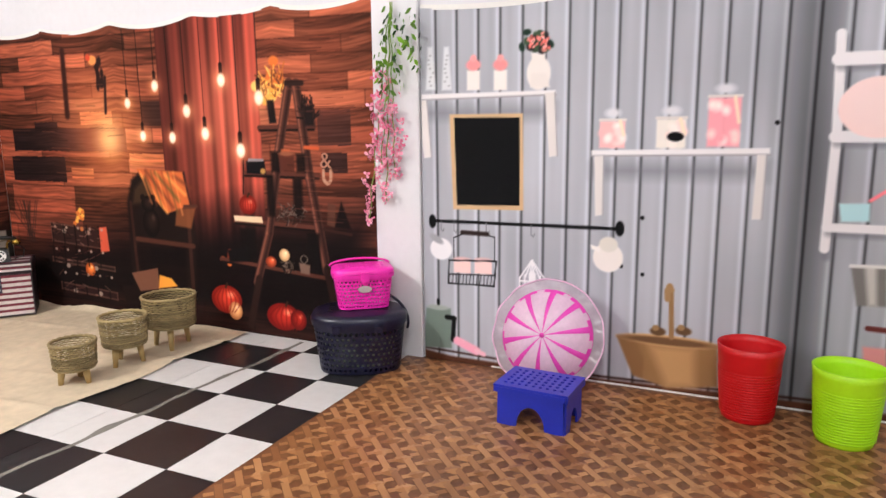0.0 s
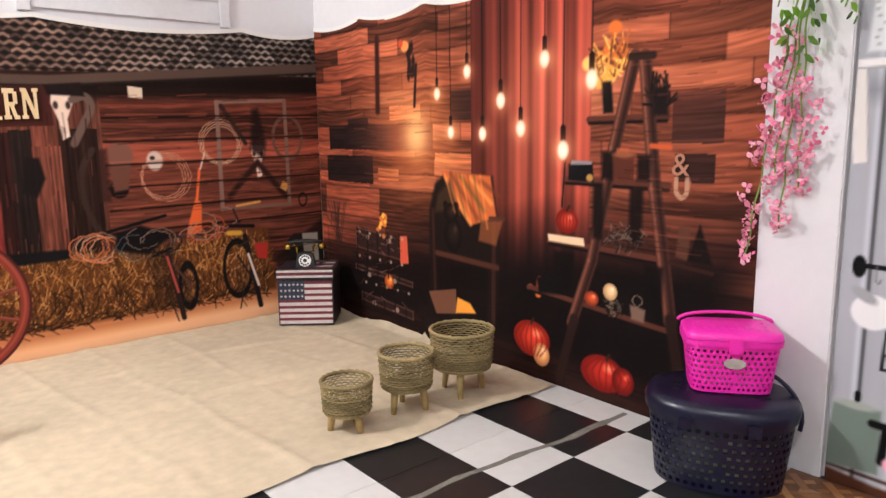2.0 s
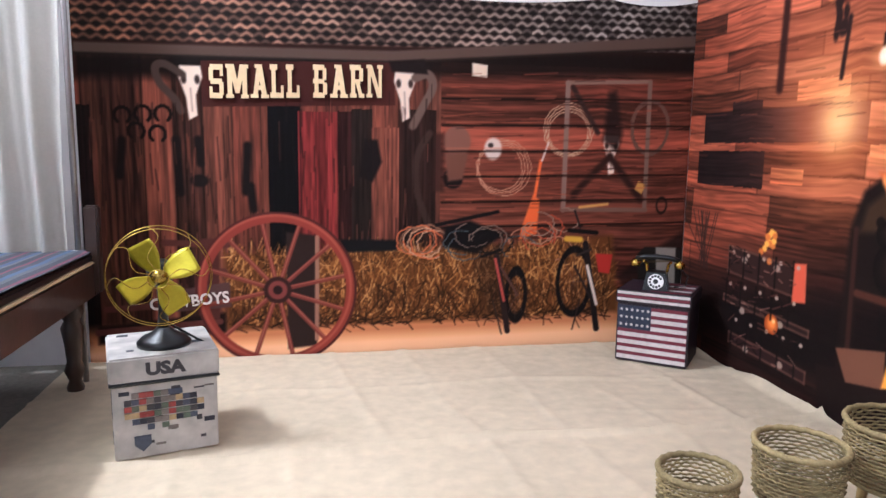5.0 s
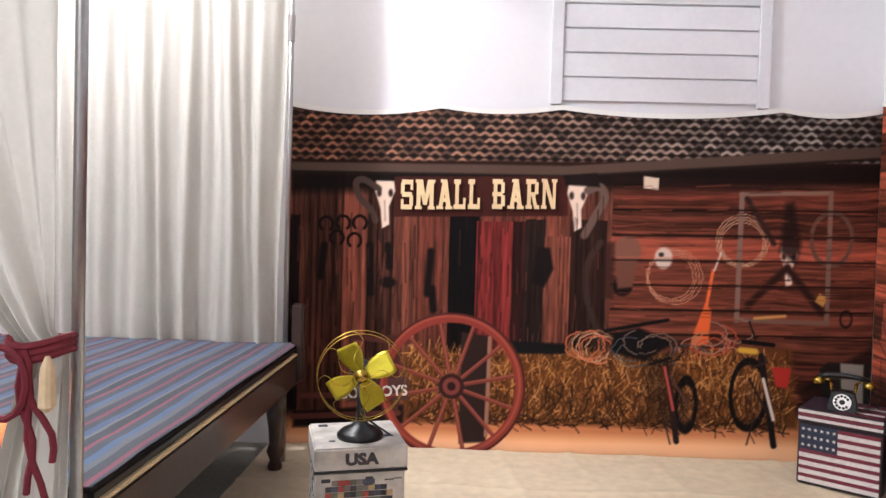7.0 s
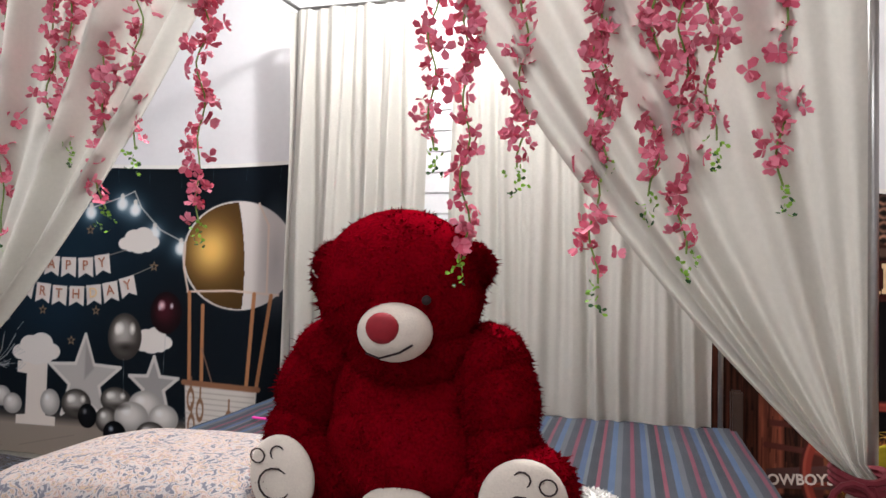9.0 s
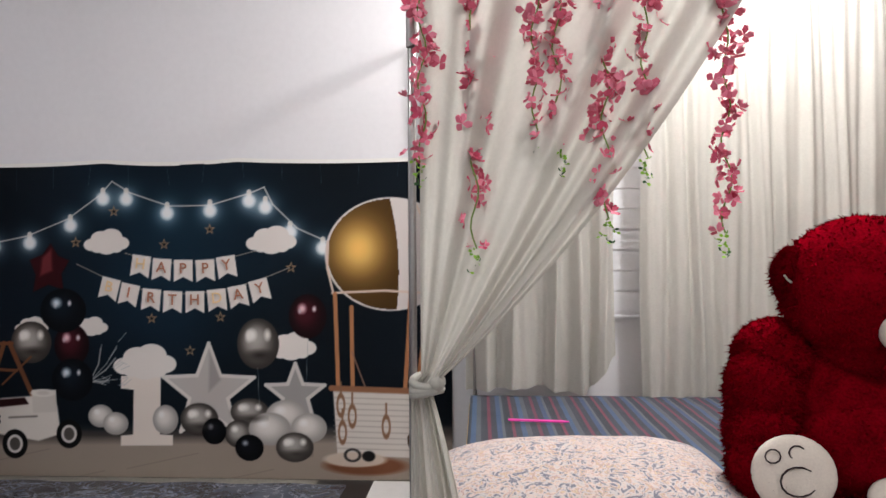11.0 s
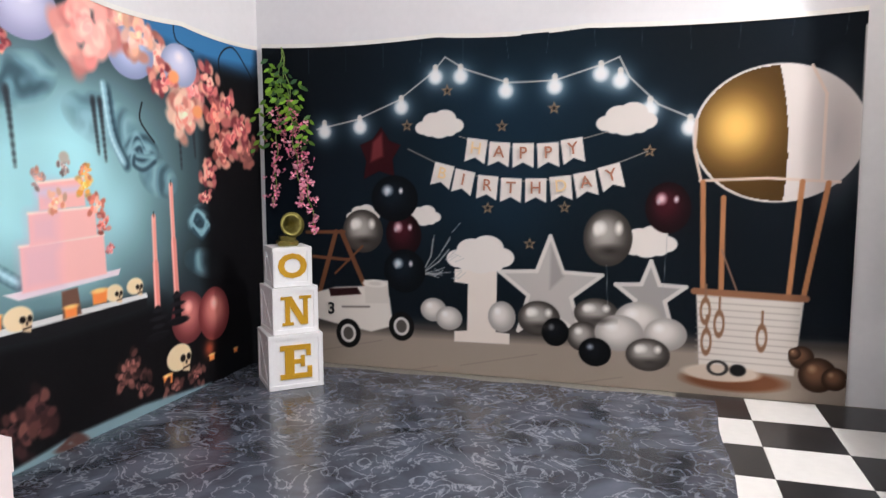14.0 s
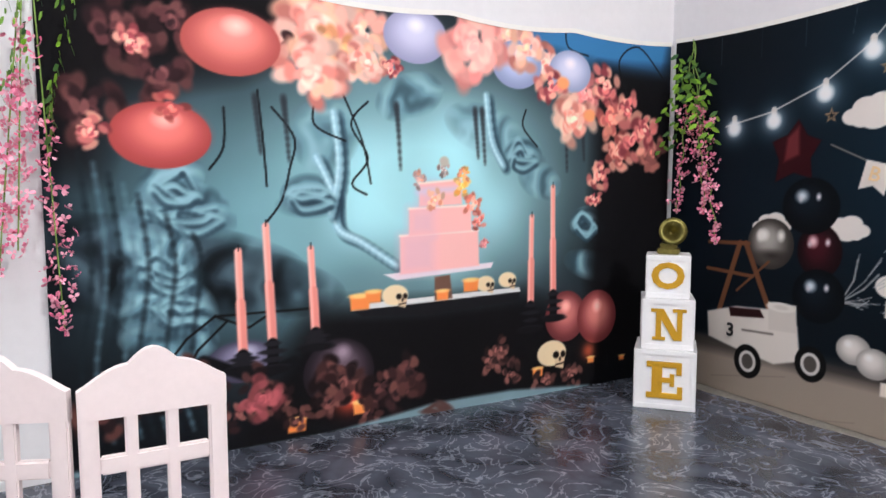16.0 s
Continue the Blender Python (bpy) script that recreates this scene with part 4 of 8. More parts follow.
# ladder shelf
for a, b2 in (((-2.231, 1.189), (-2.591, 1.192)), ((-2.111, 0.938), (-2.609, 0.934)), ((-2.020, 0.663), (-2.611, 0.647)), ((-1.898, 0.429), (-2.644, 0.370))):
    p.line([a, b2], 0.03, (108, 54, 40), 0.006)
    p.line([(a[0], a[1] - 0.014), (b2[0], b2[1] - 0.014)], 0.012, (30, 18, 18), 0.008)
for pts in ([(-2.445, 1.422), (-2.358, 1.075), (-2.258, 0.602), (-2.155, 0.309)], [(-2.489, 1.417), (-2.552, 0.921), (-2.638, 0.413)]):
    p.line(pts, 0.058, (92, 50, 40), 0.008)
    p.line([(q[0] - 0.012, q[1]) for q in pts], 0.016, (58, 30, 26), 0.01, 0.8)
    p.line([(q[0] + 0.016, q[1]) for q in pts], 0.012, (164, 92, 68), 0.012, 0.7)
p.line([(-2.428, 1.424), (-2.525, 1.421)], 0.03, (60, 36, 32), 0.01)
for a, b2 in (((-2.30, 1.06), (-2.355, 0.95)), ((-2.47, 1.05), (-2.53, 0.95)), ((-2.26, 0.93), (-2.31, 0.70)), ((-2.44, 0.92), (-2.50, 0.70)), ((-2.05, 0.62), (-2.16, 0.45)), ((-2.52, 0.62), (-2.60, 0.42))):
    p.poly([a, (b2[0], a[1]), b2, (a[0], b2[1])], (24, 14, 14), 0.02, 0.85)
p.strokes(60, -2.34, -2.50, 0.665, 0.77, 0.03, ((120, 104, 92), (40, 30, 28), (80, 66, 58)), 0.005, 0.3, 1.5, 0.8)
p.strokes(40, -2.52, -2.60, 1.2, 1.32, 0.05, ((30, 20, 20), (52, 34, 30)), 0.008, 1.3, 0.7, 0.9)
p.strokes(50, -2.33, -2.43, 0.395, 0.45, 0.02, ((130, 110, 90), (30, 24, 24), (90, 70, 56)), 0.005, 0.3, 1.5, 0.8)
p.strokes(60, -2.26, -2.40, 1.34, 1.48, 0.05, ((232, 150, 60), (196, 100, 40), (250, 190, 90), (120, 60, 30)), 0.009, 1.2, 0.9, 0.85)
p.poly([(-2.37, 1.075), (-2.43, 1.075), (-2.43, 0.96), (-2.37, 0.96)], (196, 92, 44), 0.012, 0.8)
p.line([(-2.53, 1.085), (-2.61, 1.08)], 0.02, (206, 84, 40), 0.008)
p.curve([(-2.64, 0.965), (-2.642, 0.915), (-2.662, 0.895), (-2.684, 0.912), (-2.686, 0.965)], 0.017, (176, 132, 104), 0.005)
p.line([(-2.105, 1.01), (-2.09, 0.82)], 0.007, (20, 14, 14), 0.005)
p.line([(-2.625, 0.645), (-2.80, 0.625)], 0.016, (70, 36, 28), 0.006)
p.poly([(-2.66, 0.79), (-2.71, 0.78), (-2.70, 0.66), (-2.65, 0.67)], (104, 62, 46), 0.01, 0.9)
p.poly([(-2.70, 0.66), (-2.745, 0.80), (-2.80, 0.655)], (26, 16, 18), 0.012, 0.9)
p.line([(-2.17, 0.33), (-2.09, 0.05)], 0.05, (58, 32, 26), 0.012)
p.line([(-2.64, 0.42), (-2.70, 0.12)], 0.05, (58, 32, 26), 0.012)
p.poly([(-2.010, 0.694), (-2.213, 0.694), (-2.219, 0.659), (-2.017, 0.662)], (226, 190, 150), 0.006)
p.orb((-2.119, 0.760), 0.062, 0.055, (150, 30, 20), (232, 70, 44), (250, 150, 110))
p.orb((-1.915, 0.187), 0.115, 0.085, (160, 26, 16), (240, 64, 36), (255, 150, 110))
p.orb((-1.979, 0.122), 0.05, 0.055, (190, 110, 60), (240, 186, 120), (255, 220, 180))
p.orb((-2.327, 0.123), 0.115, 0.08, (150, 20, 16), (228, 48, 32), (255, 140, 100))
p.orb((-2.434, 0.115), 0.055, 0.06, (130, 18, 14), (210, 40, 28), (250, 120, 80))
p.orb((-2.261, 0.439), 0.038, 0.032, (150, 50, 24), (226, 90, 46), (250, 150, 100))
p.orb((-2.358, 0.485), 0.036, 0.036, (190, 140, 90), (240, 200, 150), (255, 230, 190))
p.poly([(-2.455, 0.45), (-2.53, 0.44), (-2.525, 0.385), (-2.465, 0.39)], (128, 96, 80), 0.01)
p.curl((-2.49, 0.47), 0.022, 1, 0.004, (130, 112, 96), 14, 0.2)
p.poly([(-2.35, 1.05), (-2.46, 1.05), (-2.45, 0.95), (-2.36, 0.95)], (104, 48, 34), 0.015)
p.ell((-2.405, 1.05), 0.05, 0.012, (150, 84, 56), 0.008)
p.poly([(-2.124, 1.008), (-2.253, 1.007), (-2.260, 0.935), (-2.125, 0.938)], (24, 22, 28), 0.008)
p.ell((-2.239, 0.952), 0.018, 0.016, (180, 130, 60), 0.008)
p.poly([(-2.142, 1.022), (-2.248, 1.020), (-2.248, 1.007), (-2.137, 1.004)], (130, 128, 134), 0.006)
p.poly([(-2.290, 1.338), (-2.338, 1.339), (-2.351, 1.215), (-2.303, 1.213)], (34, 24, 24), 0.012)
p.poly([(-1.945, 0.486), (-2.109, 0.523), (-2.110, 0.430), (-1.961, 0.415)], (24, 18, 20), 0.015)
p.poly([(-2.530, 1.303), (-2.592, 1.308), (-2.597, 1.197), (-2.534, 1.199)], (38, 24, 24), 0.02)
for c, rx, rz in (((-1.915, 0.187), 0.115, 0.085), ((-2.35, 0.121), 0.125, 0.08), ((-2.119, 0.760), 0.062, 0.055)):
    for k in range(-3, 4):
        p.curve([(c[0] + 0.1 * k * rx, c[1] + rz * 0.9), (c[0] + 0.3 * k * rx, c[1]), (c[0] + 0.16 * k * rx, c[1] - rz * 0.92)], 0.007, (140, 22, 14), 0.01, 0.55)
    p.line([(c[0], c[1] + rz * 0.85), (c[0] - 0.012, c[1] + rz * 1.15)], 0.014, (70, 44, 26), 0.006)
# fine wood grain of the planks at both sides
for y0, y1 in ((-0.05, -1.27), (-2.55, -2.9)):
    p.strokes(80, y0, y1, 0.68, 1.75, 0.2, ((90, 38, 26), (170, 84, 54), (52, 24, 20)), 0.005, 0.0, 0.03, 0.35)
# hanging bulbs
for q, s in (((-1.983, 1.455), 1), ((-1.480, 1.439), .9), ((-1.246, 1.344), .85), ((-1.711, 1.290), 1), ((-1.354, 1.148), .85), ((-1.588, 1.138), .9), ((-1.840, 1.160), 1), ((-2.092, 1.065), 1.1), ((-2.240, 1.352), 1.1)):
    p.line([(q[0], q[1] + 0.06), (q[0], 1.9)], 0.005, (34, 18, 16), 0.005)
    p.line([(q[0], q[1] + 0.035 * s), (q[0], q[1] + 0.085 * s)], 0.026 * s, (40, 20, 18), 0.006)
    p.ell(q, 0.026 * s, 0.036 * s, (255, 216, 180), 0.012)
    p.glow(q, 0.055 * s, (255, 130, 70), 0.55)
    p.glow(q, 0.02 * s, (255, 240, 220), 0.8)
red_room = p.hang("autumn_backdrop", "printed cloth backdrop of an autumn room with hanging bulbs and ladder shelf", on_right_wall)
hem("hem", red_top, -0.02, -2.96, on_right_wall, red_room)


def on_red(q):
    return Matrix.Translation((-0.0235, q[0], q[1])) @ Euler((math.pi / 2, 0, -math.pi / 2)).to_matrix().to_4x4()


letters("lettering", "&", 0.12, M["ink_copper"], on_red((-2.660, 1.013)), red_room, label="pale ampersand sign")

# ---- printed backdrop: first birthday ----
day_top = scallop(lambda x: 1.945 + 0.0 * x, (-8.62, -7.5, -6.66, -5.34), 0.02)
p = Print(-8.62, -5.34, 0.0, 1.95, 7, top=day_top)
n = p.noise(0.5, 0.5)
p.C[:] = np.array((10, 24, 38)) / 255 * (0.75 + 0.5 * n[..., None])
p.glow((-7.062, 1.427), 0.9, (14, 44, 60), 0.6)
p.poly([(-8.743, 0.283), (-7.356, 0.261), (-5.273, 0.316), (-5.266, -0.093), (-8.841, -0.180)], (150, 136, 124), 0.05)
p.poly([(-8.742, 0.290), (-5.273, 0.329), (-5.272, 0.258), (-8.747, 0.206)], (70, 64, 62), 0.06, 0.8)
for q in ((-8.097, 0.118), (-7.747, -0.014), (-7.154, 0.100), (-6.683, 0.008)):
    p.line([(q[0] - 0.2, q[1] - 0.05), (q[0] + 0.25, q[1] + 0.05)], 0.005, (120, 108, 100), 0.006, 0.5)
for k in range(13):
    a = (-8.3 + 0.24 * k, 1.93)
    p.line([a, (a[0] + p.rng.normal() * 0.01, 1.86 - 0.1 * p.rng.random())], 0.003, (90, 104, 112), 0.004, 0.5)
# string of bulbs
wire = [(-8.257, 1.439), (-7.992, 1.491), (-7.731, 1.594), (-7.522, 1.742), (-7.446, 1.827), (-7.328, 1.754), (-7.084, 1.671), (-6.828, 1.672), (-6.569, 1.748), (-6.488, 1.781), (-6.435, 1.676), (-6.283, 1.528), (-6.093, 1.443)]
p.line(wire, 0.007, (176, 172, 166), 0.005)
for q in ((-8.204, 1.425), (-7.973, 1.448), (-7.711, 1.555), (-7.503, 1.719), (-7.355, 1.716), (-7.095, 1.627), (-6.825, 1.640), (-6.582, 1.698), (-6.480, 1.658), (-6.327, 1.504), (-6.125, 1.406)):
    p.glow(q, 0.085, (150, 176, 190), 0.5)
    p.line([(q[0], q[1] + 0.03), (q[0], q[1] + 0.055)], 0.03, (200, 196, 190), 0.006)
    p.ell(q, 0.034, 0.034, (240, 246, 250), 0.03)
    p.glow(q, 0.035, (255, 255, 255), 0.9)


def cloud(c, s, col=(222, 214, 208)):
    for dx, dz, r in ((-0.8, -0.1, 0.42), (-0.3, 0.2, 0.55), (0.25, 0.3, 0.58), (0.75, -0.02, 0.45), (0, -0.15, 0.6), (-0.5, -0.25, 0.35), (0.5, -0.25, 0.35)):
        p.ell((c[0] + dx * s, c[1] + dz * s), r * s, r * s * 0.75, col, 0.006)


def star(c, r, col, turn=90, inner=0.42, rim=None):
    pts = [(c[0] + (r if k % 2 == 0 else r * inner) * math.cos(radians(turn + 36 * k)), c[1] + (r if k % 2 == 0 else r * inner) * math.sin(radians(turn + 36 * k))) for k in range(10)]
    p.poly(pts, col, 0.006)
    if rim:
        p.line(pts + pts[:1], 0.022, rim, 0.006)


for q, s in (((-7.480, 1.446), 0.12), ((-6.443, 1.449), 0.13), ((-6.323, 0.800), 0.13), ((-7.580, 0.923), 0.09), ((-7.961, 0.924), 0.09)):
    cloud(q, s)
for q in ((-7.434, 1.640), (-7.677, 1.449), (-7.115, 1.434), (-6.827, 1.525), (-7.194, 0.978), (-6.762, 0.986), (-6.953, 0.780), (-6.322, 1.288)):
    star(q, 0.036, (156, 124, 92))
    star(q, 0.018, (22, 34, 46))
p.line([(-7.363, 1.383), (-7.197, 1.331), (-6.998, 1.313), (-6.767, 1.332), (-6.539, 1.393)], 0.005, (150, 140, 130), 0.004)
p.line([(-7.671, 1.315), (-7.469, 1.220), (-7.201, 1.142), (-6.935, 1.127), (-6.671, 1.164), (-6.444, 1.242), (-6.331, 1.288)], 0.005, (150, 140, 130), 0.004)


def pennant(c, turn, wd=0.118, ht=0.135):
    k, s = math.cos(radians(turn)), math.sin(radians(turn))
    pts = [(-wd / 2, ht / 2), (wd / 2, ht / 2), (wd / 2, -ht / 2), (0, -ht * 0.28), (-wd / 2, -ht / 2)]
    p.poly([(c[0] + a * k - b2 * s, c[1] + a * s + b2 * k) for a, b2 in pts], (226, 216, 210), 0.005)


words = [("H", (-7.264, 1.300), -8), ("A", (-7.131, 1.279), -4), ("P", (-6.995, 1.271), 0), ("P", (-6.856, 1.272), 3), ("Y", (-6.722, 1.293), 8),
         ("B", (-7.464, 1.161), -14), ("I", (-7.339, 1.124), -12), ("R", (-7.198, 1.093), -5), ("T", (-7.062, 1.079), -2), ("H", (-6.922, 1.078), 0), ("D", (-6.783, 1.090), 5), ("A", (-6.649, 1.112), 10), ("Y", (-6.515, 1.149), 14)]
for ch, q, turn in words:
    pennant(q, turn)
# big star, small star, figure one, cloud
star((-6.837, 0.525), 0.30, (176, 170, 166), 90, 0.42, (206, 200, 194))
p.poly([(-6.833, 0.790), (-6.760, 0.602), (-6.837, 0.525)], (136, 130, 128), 0.02, 0.6)
star((-6.298, 0.513), 0.19, (150, 146, 144), 90, 0.42, (196, 190, 186))
p.poly([(-7.389, 0.622), (-7.137, 0.623), (-7.144, 0.264), (-7.063, 0.258), (-7.064, 0.197), (-7.392, 0.192), (-7.391, 0.253), (-7.315, 0.261), (-7.309, 0.538), (-7.391, 0.545)], (226, 214, 204), 0.006)
cloud((-7.237, 0.700), 0.165, (226, 218, 212))
# bare twigs
for k in range(10):
    a = (-7.589, 0.587)
    e = (a[0] + 0.05 + 0.13 * p.rng.random(), a[1] - 0.05 + 0.3 * p.rng.random())
    p.line([a, ((a[0] + e[0]) / 2 + 0.02, (a[1] + e[1]) / 2), e], 0.006, (150, 150, 150), 0.005, 0.8)
# balloons
wine, deep, chrome, pearl, ink = ((40, 8, 16), (92, 24, 38), (226, 190, 196)), ((6, 12, 22), (18, 34, 50), (200, 212, 220)), ((66, 60, 56), (170, 164, 158), (250, 248, 244)), ((150, 144, 140), (226, 220, 214), (250, 248, 246)), ((4, 6, 12), (18, 22, 34), (150, 156, 166))
p.poly([(-7.974, 1.342), (-7.893, 1.374), (-7.838, 1.445), (-7.789, 1.366), (-7.718, 1.338), (-7.769, 1.256), (-7.758, 1.157), (-7.854, 1.188), (-7.953, 1.142), (-7.935, 1.248)], (74, 12, 22), 0.01)
p.poly([(-7.893, 1.357), (-7.833, 1.412), (-7.827, 1.274), (-7.908, 1.241)], (150, 60, 64), 0.02, 0.7)
for q, rx, rz, t3 in (((-7.964, 0.829), .13, .13, chrome), ((-7.704, 0.813), .11, .13, wine), ((-7.759, 1.027), .145, .135, deep), ((-7.700, 0.597), .13, .13, deep), ((-6.527, 0.823), .13, .155, chrome), ((-6.220, 0.990), .115, .135, wine),
                      ((-7.519, 0.374), .08, .07, pearl), ((-7.424, 0.328), .08, .07, pearl), ((-7.109, 0.355), .08, .09, pearl), ((-6.896, 0.358), .12, .10, chrome), ((-6.580, 0.405), .12, .085, chrome), ((-6.647, 0.271), .09, .085, chrome), ((-6.803, 0.285), .075, .08, ink),
                      ((-6.351, 0.381), .13, .10, pearl), ((-6.214, 0.310), .11, .09, pearl), ((-6.456, 0.303), .13, .10, pearl), ((-6.582, 0.188), .088, .08, ink), ((-6.302, 0.193), .115, .09, chrome)):
    p.orb(q, rx, rz, *t3)
for q, rx, rz in (((-7.964, 0.829), .13, .13), ((-6.527, 0.823), .13, .155), ((-6.896, 0.358), .12, .10), ((-6.302, 0.193), .115, .09), ((-6.580, 0.405), .12, .085)):
    p.ell((q[0] + 0.1 * rx, q[1] - 0.45 * rz), rx * 0.6, rz * 0.2, (60, 54, 50), 0.03, 0.7)
    p.ell((q[0] + 0.45 * rx, q[1] + 0.35 * rz), rx * 0.14, rz * 0.2, (250, 246, 240), 0.02, 0.8)
    p.ell((q[0] - 0.45 * rx, q[1] + 0.3 * rz), rx * 0.14, rz * 0.2, (250, 246, 240), 0.02, 0.8)
for q in ((-7.704, 0.813), (-7.759, 1.027), (-7.700, 0.597), (-6.220, 0.990)):
    p.ell((q[0] + 0.04, q[1] + 0.045), 0.012, 0.018, (220, 214, 218), 0.012, 0.8)
    p.ell((q[0] - 0.05, q[1] + 0.03), 0.009, 0.014, (200, 196, 204), 0.012, 0.7)
for k in range(14):
    a = (-7.56 + 0.2 * p.rng.random(), 0.56 + 0.3 * p.rng.random())
    p.line([a, (a[0] + 0.05, a[1] + 0.04 + 0.03 * p.rng.normal())], 0.004, (170, 172, 174), 0.004, 0.8)
p.line([(-6.529, 0.675), (-6.520, 0.445)], 0.004, (150, 150, 150), 0.004, 0.6)
p.line([(-6.220, 0.839), (-6.237, 0.448)], 0.004, (150, 150, 150), 0.004, 0.6)
# wooden ladder and toy car
for a, b2, wd in (((-8.141, 0.823), (-8.264, 0.428), .03), ((-8.105, 0.823), (-7.949, 0.483), .03), ((-8.337, 0.816), (-8.088, 0.823), .022), ((-8.343, 0.669), (-8.059, 0.653), .02), ((-8.151, 0.567), (-7.968, 0.738), .014)):
    p.line([a, b2], wd, (122, 74, 46), 0.006)
p.poly([(-8.336, 0.427), (-8.154, 0.481), (-7.906, 0.500), (-7.796, 0.433), (-7.773, 0.262), (-7.916, 0.218), (-8.163, 0.256), (-8.324, 0.289)], (214, 206, 198), 0.012)
p.poly([(-8.198, 0.470), (-8.005, 0.486), (-7.978, 0.445), (-8.185, 0.422)], (60, 20, 24), 0.008)
p.poly([(-7.961, 0.534), (-7.806, 0.535), (-7.797, 0.398), (-7.952, 0.390)], (200, 192, 184), 0.008)
p.ell((-7.888, 0.514), 0.06, 0.018, (220, 214, 206), 0.006, ring=0.012)
for q, r in (((-8.069, 0.198), .082), ((-7.721, 0.262), .08)):
    p.ell(q, r, r * 1.1, (20, 20, 22), 0.006)
    p.ell(q, r * .62, r * .7, (206, 200, 196), 0.006)
    p.ell(q, r * .42, r * .5, (90, 84, 80), 0.006)
p.line([(-8.106, 0.361), (-7.928, 0.370)], 0.012, (120, 112, 106), 0.008)
# hot-air balloon with basket
c = (-5.713, 1.368)
p.ell(c, 0.40, 0.345, (206, 198, 194), 0.006)
w = p.win(c[0] - 0.45, c[0] + 0.1, c[1] - 0.4, c[1] + 0.4)
x, z = (p.U[w] - c[0]) / 0.385, (p.Z[w] - c[1]) / 0.335
gm = ((x * x + z * z) < 1) & (p.U[w] < (-5.693, 1.280)[0] + 0.03 * (1 - z * z) - 0.02 * z)
sh = np.exp(-((x + 0.5) / 0.4) ** 2 - ((z - 0.1) / 0.5) ** 2)
gc = np.array((92, 62, 24)) / 255 + (np.array((236, 186, 96)) / 255 - np.array((92, 62, 24)) / 255) * sh[..., None]
p.C[w] += (gc - p.C[w]) * gm[..., None]
p.ell((c[0] + 0.27, c[1] - 0.02), 0.1, 0.27, (150, 142, 142), 0.14, 0.6)
for pts in ([(-5.569, 1.696), (-5.500, 1.557), (-5.501, 1.138)], [(-6.093, 1.443), (-6.099, 1.285), (-6.061, 1.126)], [(-6.068, 1.133), (-5.748, 1.146), (-5.421, 1.127)]):
    p.line(pts, 0.014, (206, 184, 170), 0.005)
for a, b2 in (((-6.052, 1.126), (-6.034, 0.564)), ((-5.951, 1.046), (-5.945, 0.564)), ((-5.587, 1.129), (-5.624, 0.557)), ((-5.470, 1.122), (-5.555, 0.551))):
    p.line([a, b2], 0.026, (180, 118, 76), 0.006)
p.line([(-5.949, 0.774), (-5.869, 0.565)], 0.008, (150, 110, 90), 0.005)
p.ell((-5.866, 0.085), 0.25, 0.055, (130, 78, 50), 0.02)
p.poly([(-6.066, 0.554), (-5.549, 0.551), (-5.582, 0.136), (-6.040, 0.154)], (206, 198, 190), 0.008)
for k in range(11):
    z = (-6.060, 0.531)[1] - 0.034 * k
    p.line([((-6.060, 0.531)[0], z), ((-5.561, 0.535)[0] - 0.01, z - 0.01)], 0.006, (150, 140, 132), 0.008, 0.7)
p.line([(-6.076, 0.554), (-5.543, 0.538)], 0.036, (150, 100, 70), 0.008)
for q in ((-6.018, 0.450), (-5.948, 0.385), (-5.741, 0.323), (-6.008, 0.286)):
    p.ell(q, 0.022, 0.06, (140, 100, 74), 0.005, ring=0.012)
    p.line([(q[0], q[1] + 0.06), (q[0], q[1] + 0.14)], 0.012, (140, 100, 74), 0.005)
p.ell((-5.931, 0.123), 0.19, 0.045, (196, 178, 162), 0.01)
p.ell((-5.947, 0.149), 0.045, 0.035, (60, 56, 56), 0.008, ring=0.014)
p.ell((-5.848, 0.144), 0.04, 0.032, (34, 32, 34), 0.01)
for q, r in (((-5.551, 0.234), .06), ((-5.472, 0.148), .09), ((-5.583, 0.253), .03), ((-5.394, 0.133), .06)):
    p.orb(q, r, r, (70, 46, 34), (140, 98, 72), (176, 136, 104))
p.poly([(-5.348, 1.873), (-5.301, 1.923), (-5.298, -0.045), (-5.329, -0.035)], (200, 196, 196), 0.006)
p.line([(-6.221, -0.043), (-5.298, -0.045)], 0.014, (220, 214, 210), 0.006)
p.density = 0.93
day = p.hang("birthday_backdrop", "printed navy cloth backdrop of a first birthday with balloons and bunting", on_long_wall)
hem("hem", day_top, -8.62, -5.34, on_long_wall, day)
for k, (ch, q, turn) in enumerate(words):
    letters("lettering", ch, 0.092, M["ink_copper"] if k % 5 else M["ink_letter"], on_barn((q[0], q[1] + 0.012), turn), day, bold=0.001, label="copper letter on a paper pennant")
letters("lettering", "3", 0.1, M["ink_dark"], on_barn((-8.178, 0.346)), day, bold=0.003, label="black racing number three")

# ---- printed backdrop: blue cake room ----
blue_top = scallop(lambda y: 1.93 - 0.005 * y, (-0.03, -0.75, -1.5, -2.3, -3.22), 0.025)
p = Print(-3.22, -0.03, 0.0, 1.96, 11, top=blue_top)
c = (-1.612, 1.122)
q = np.exp(-(((p.U - c[0]) / 0.95) ** 2 + ((p.Z - c[1]) / 0.62) ** 2))
q2 = np.exp(-(((p.U - (-2.449, 1.004)[0]) / 0.7) ** 2 + ((p.Z - 0.95) / 0.5) ** 2))
n = p.noise(0.25, 0.25)
p.C[:] = np.array((16, 18, 26)) / 255
p.C += (np.array((84, 132, 146)) / 255 - p.C) * np.clip(q2 * 1.0, 0, 1)[..., None]
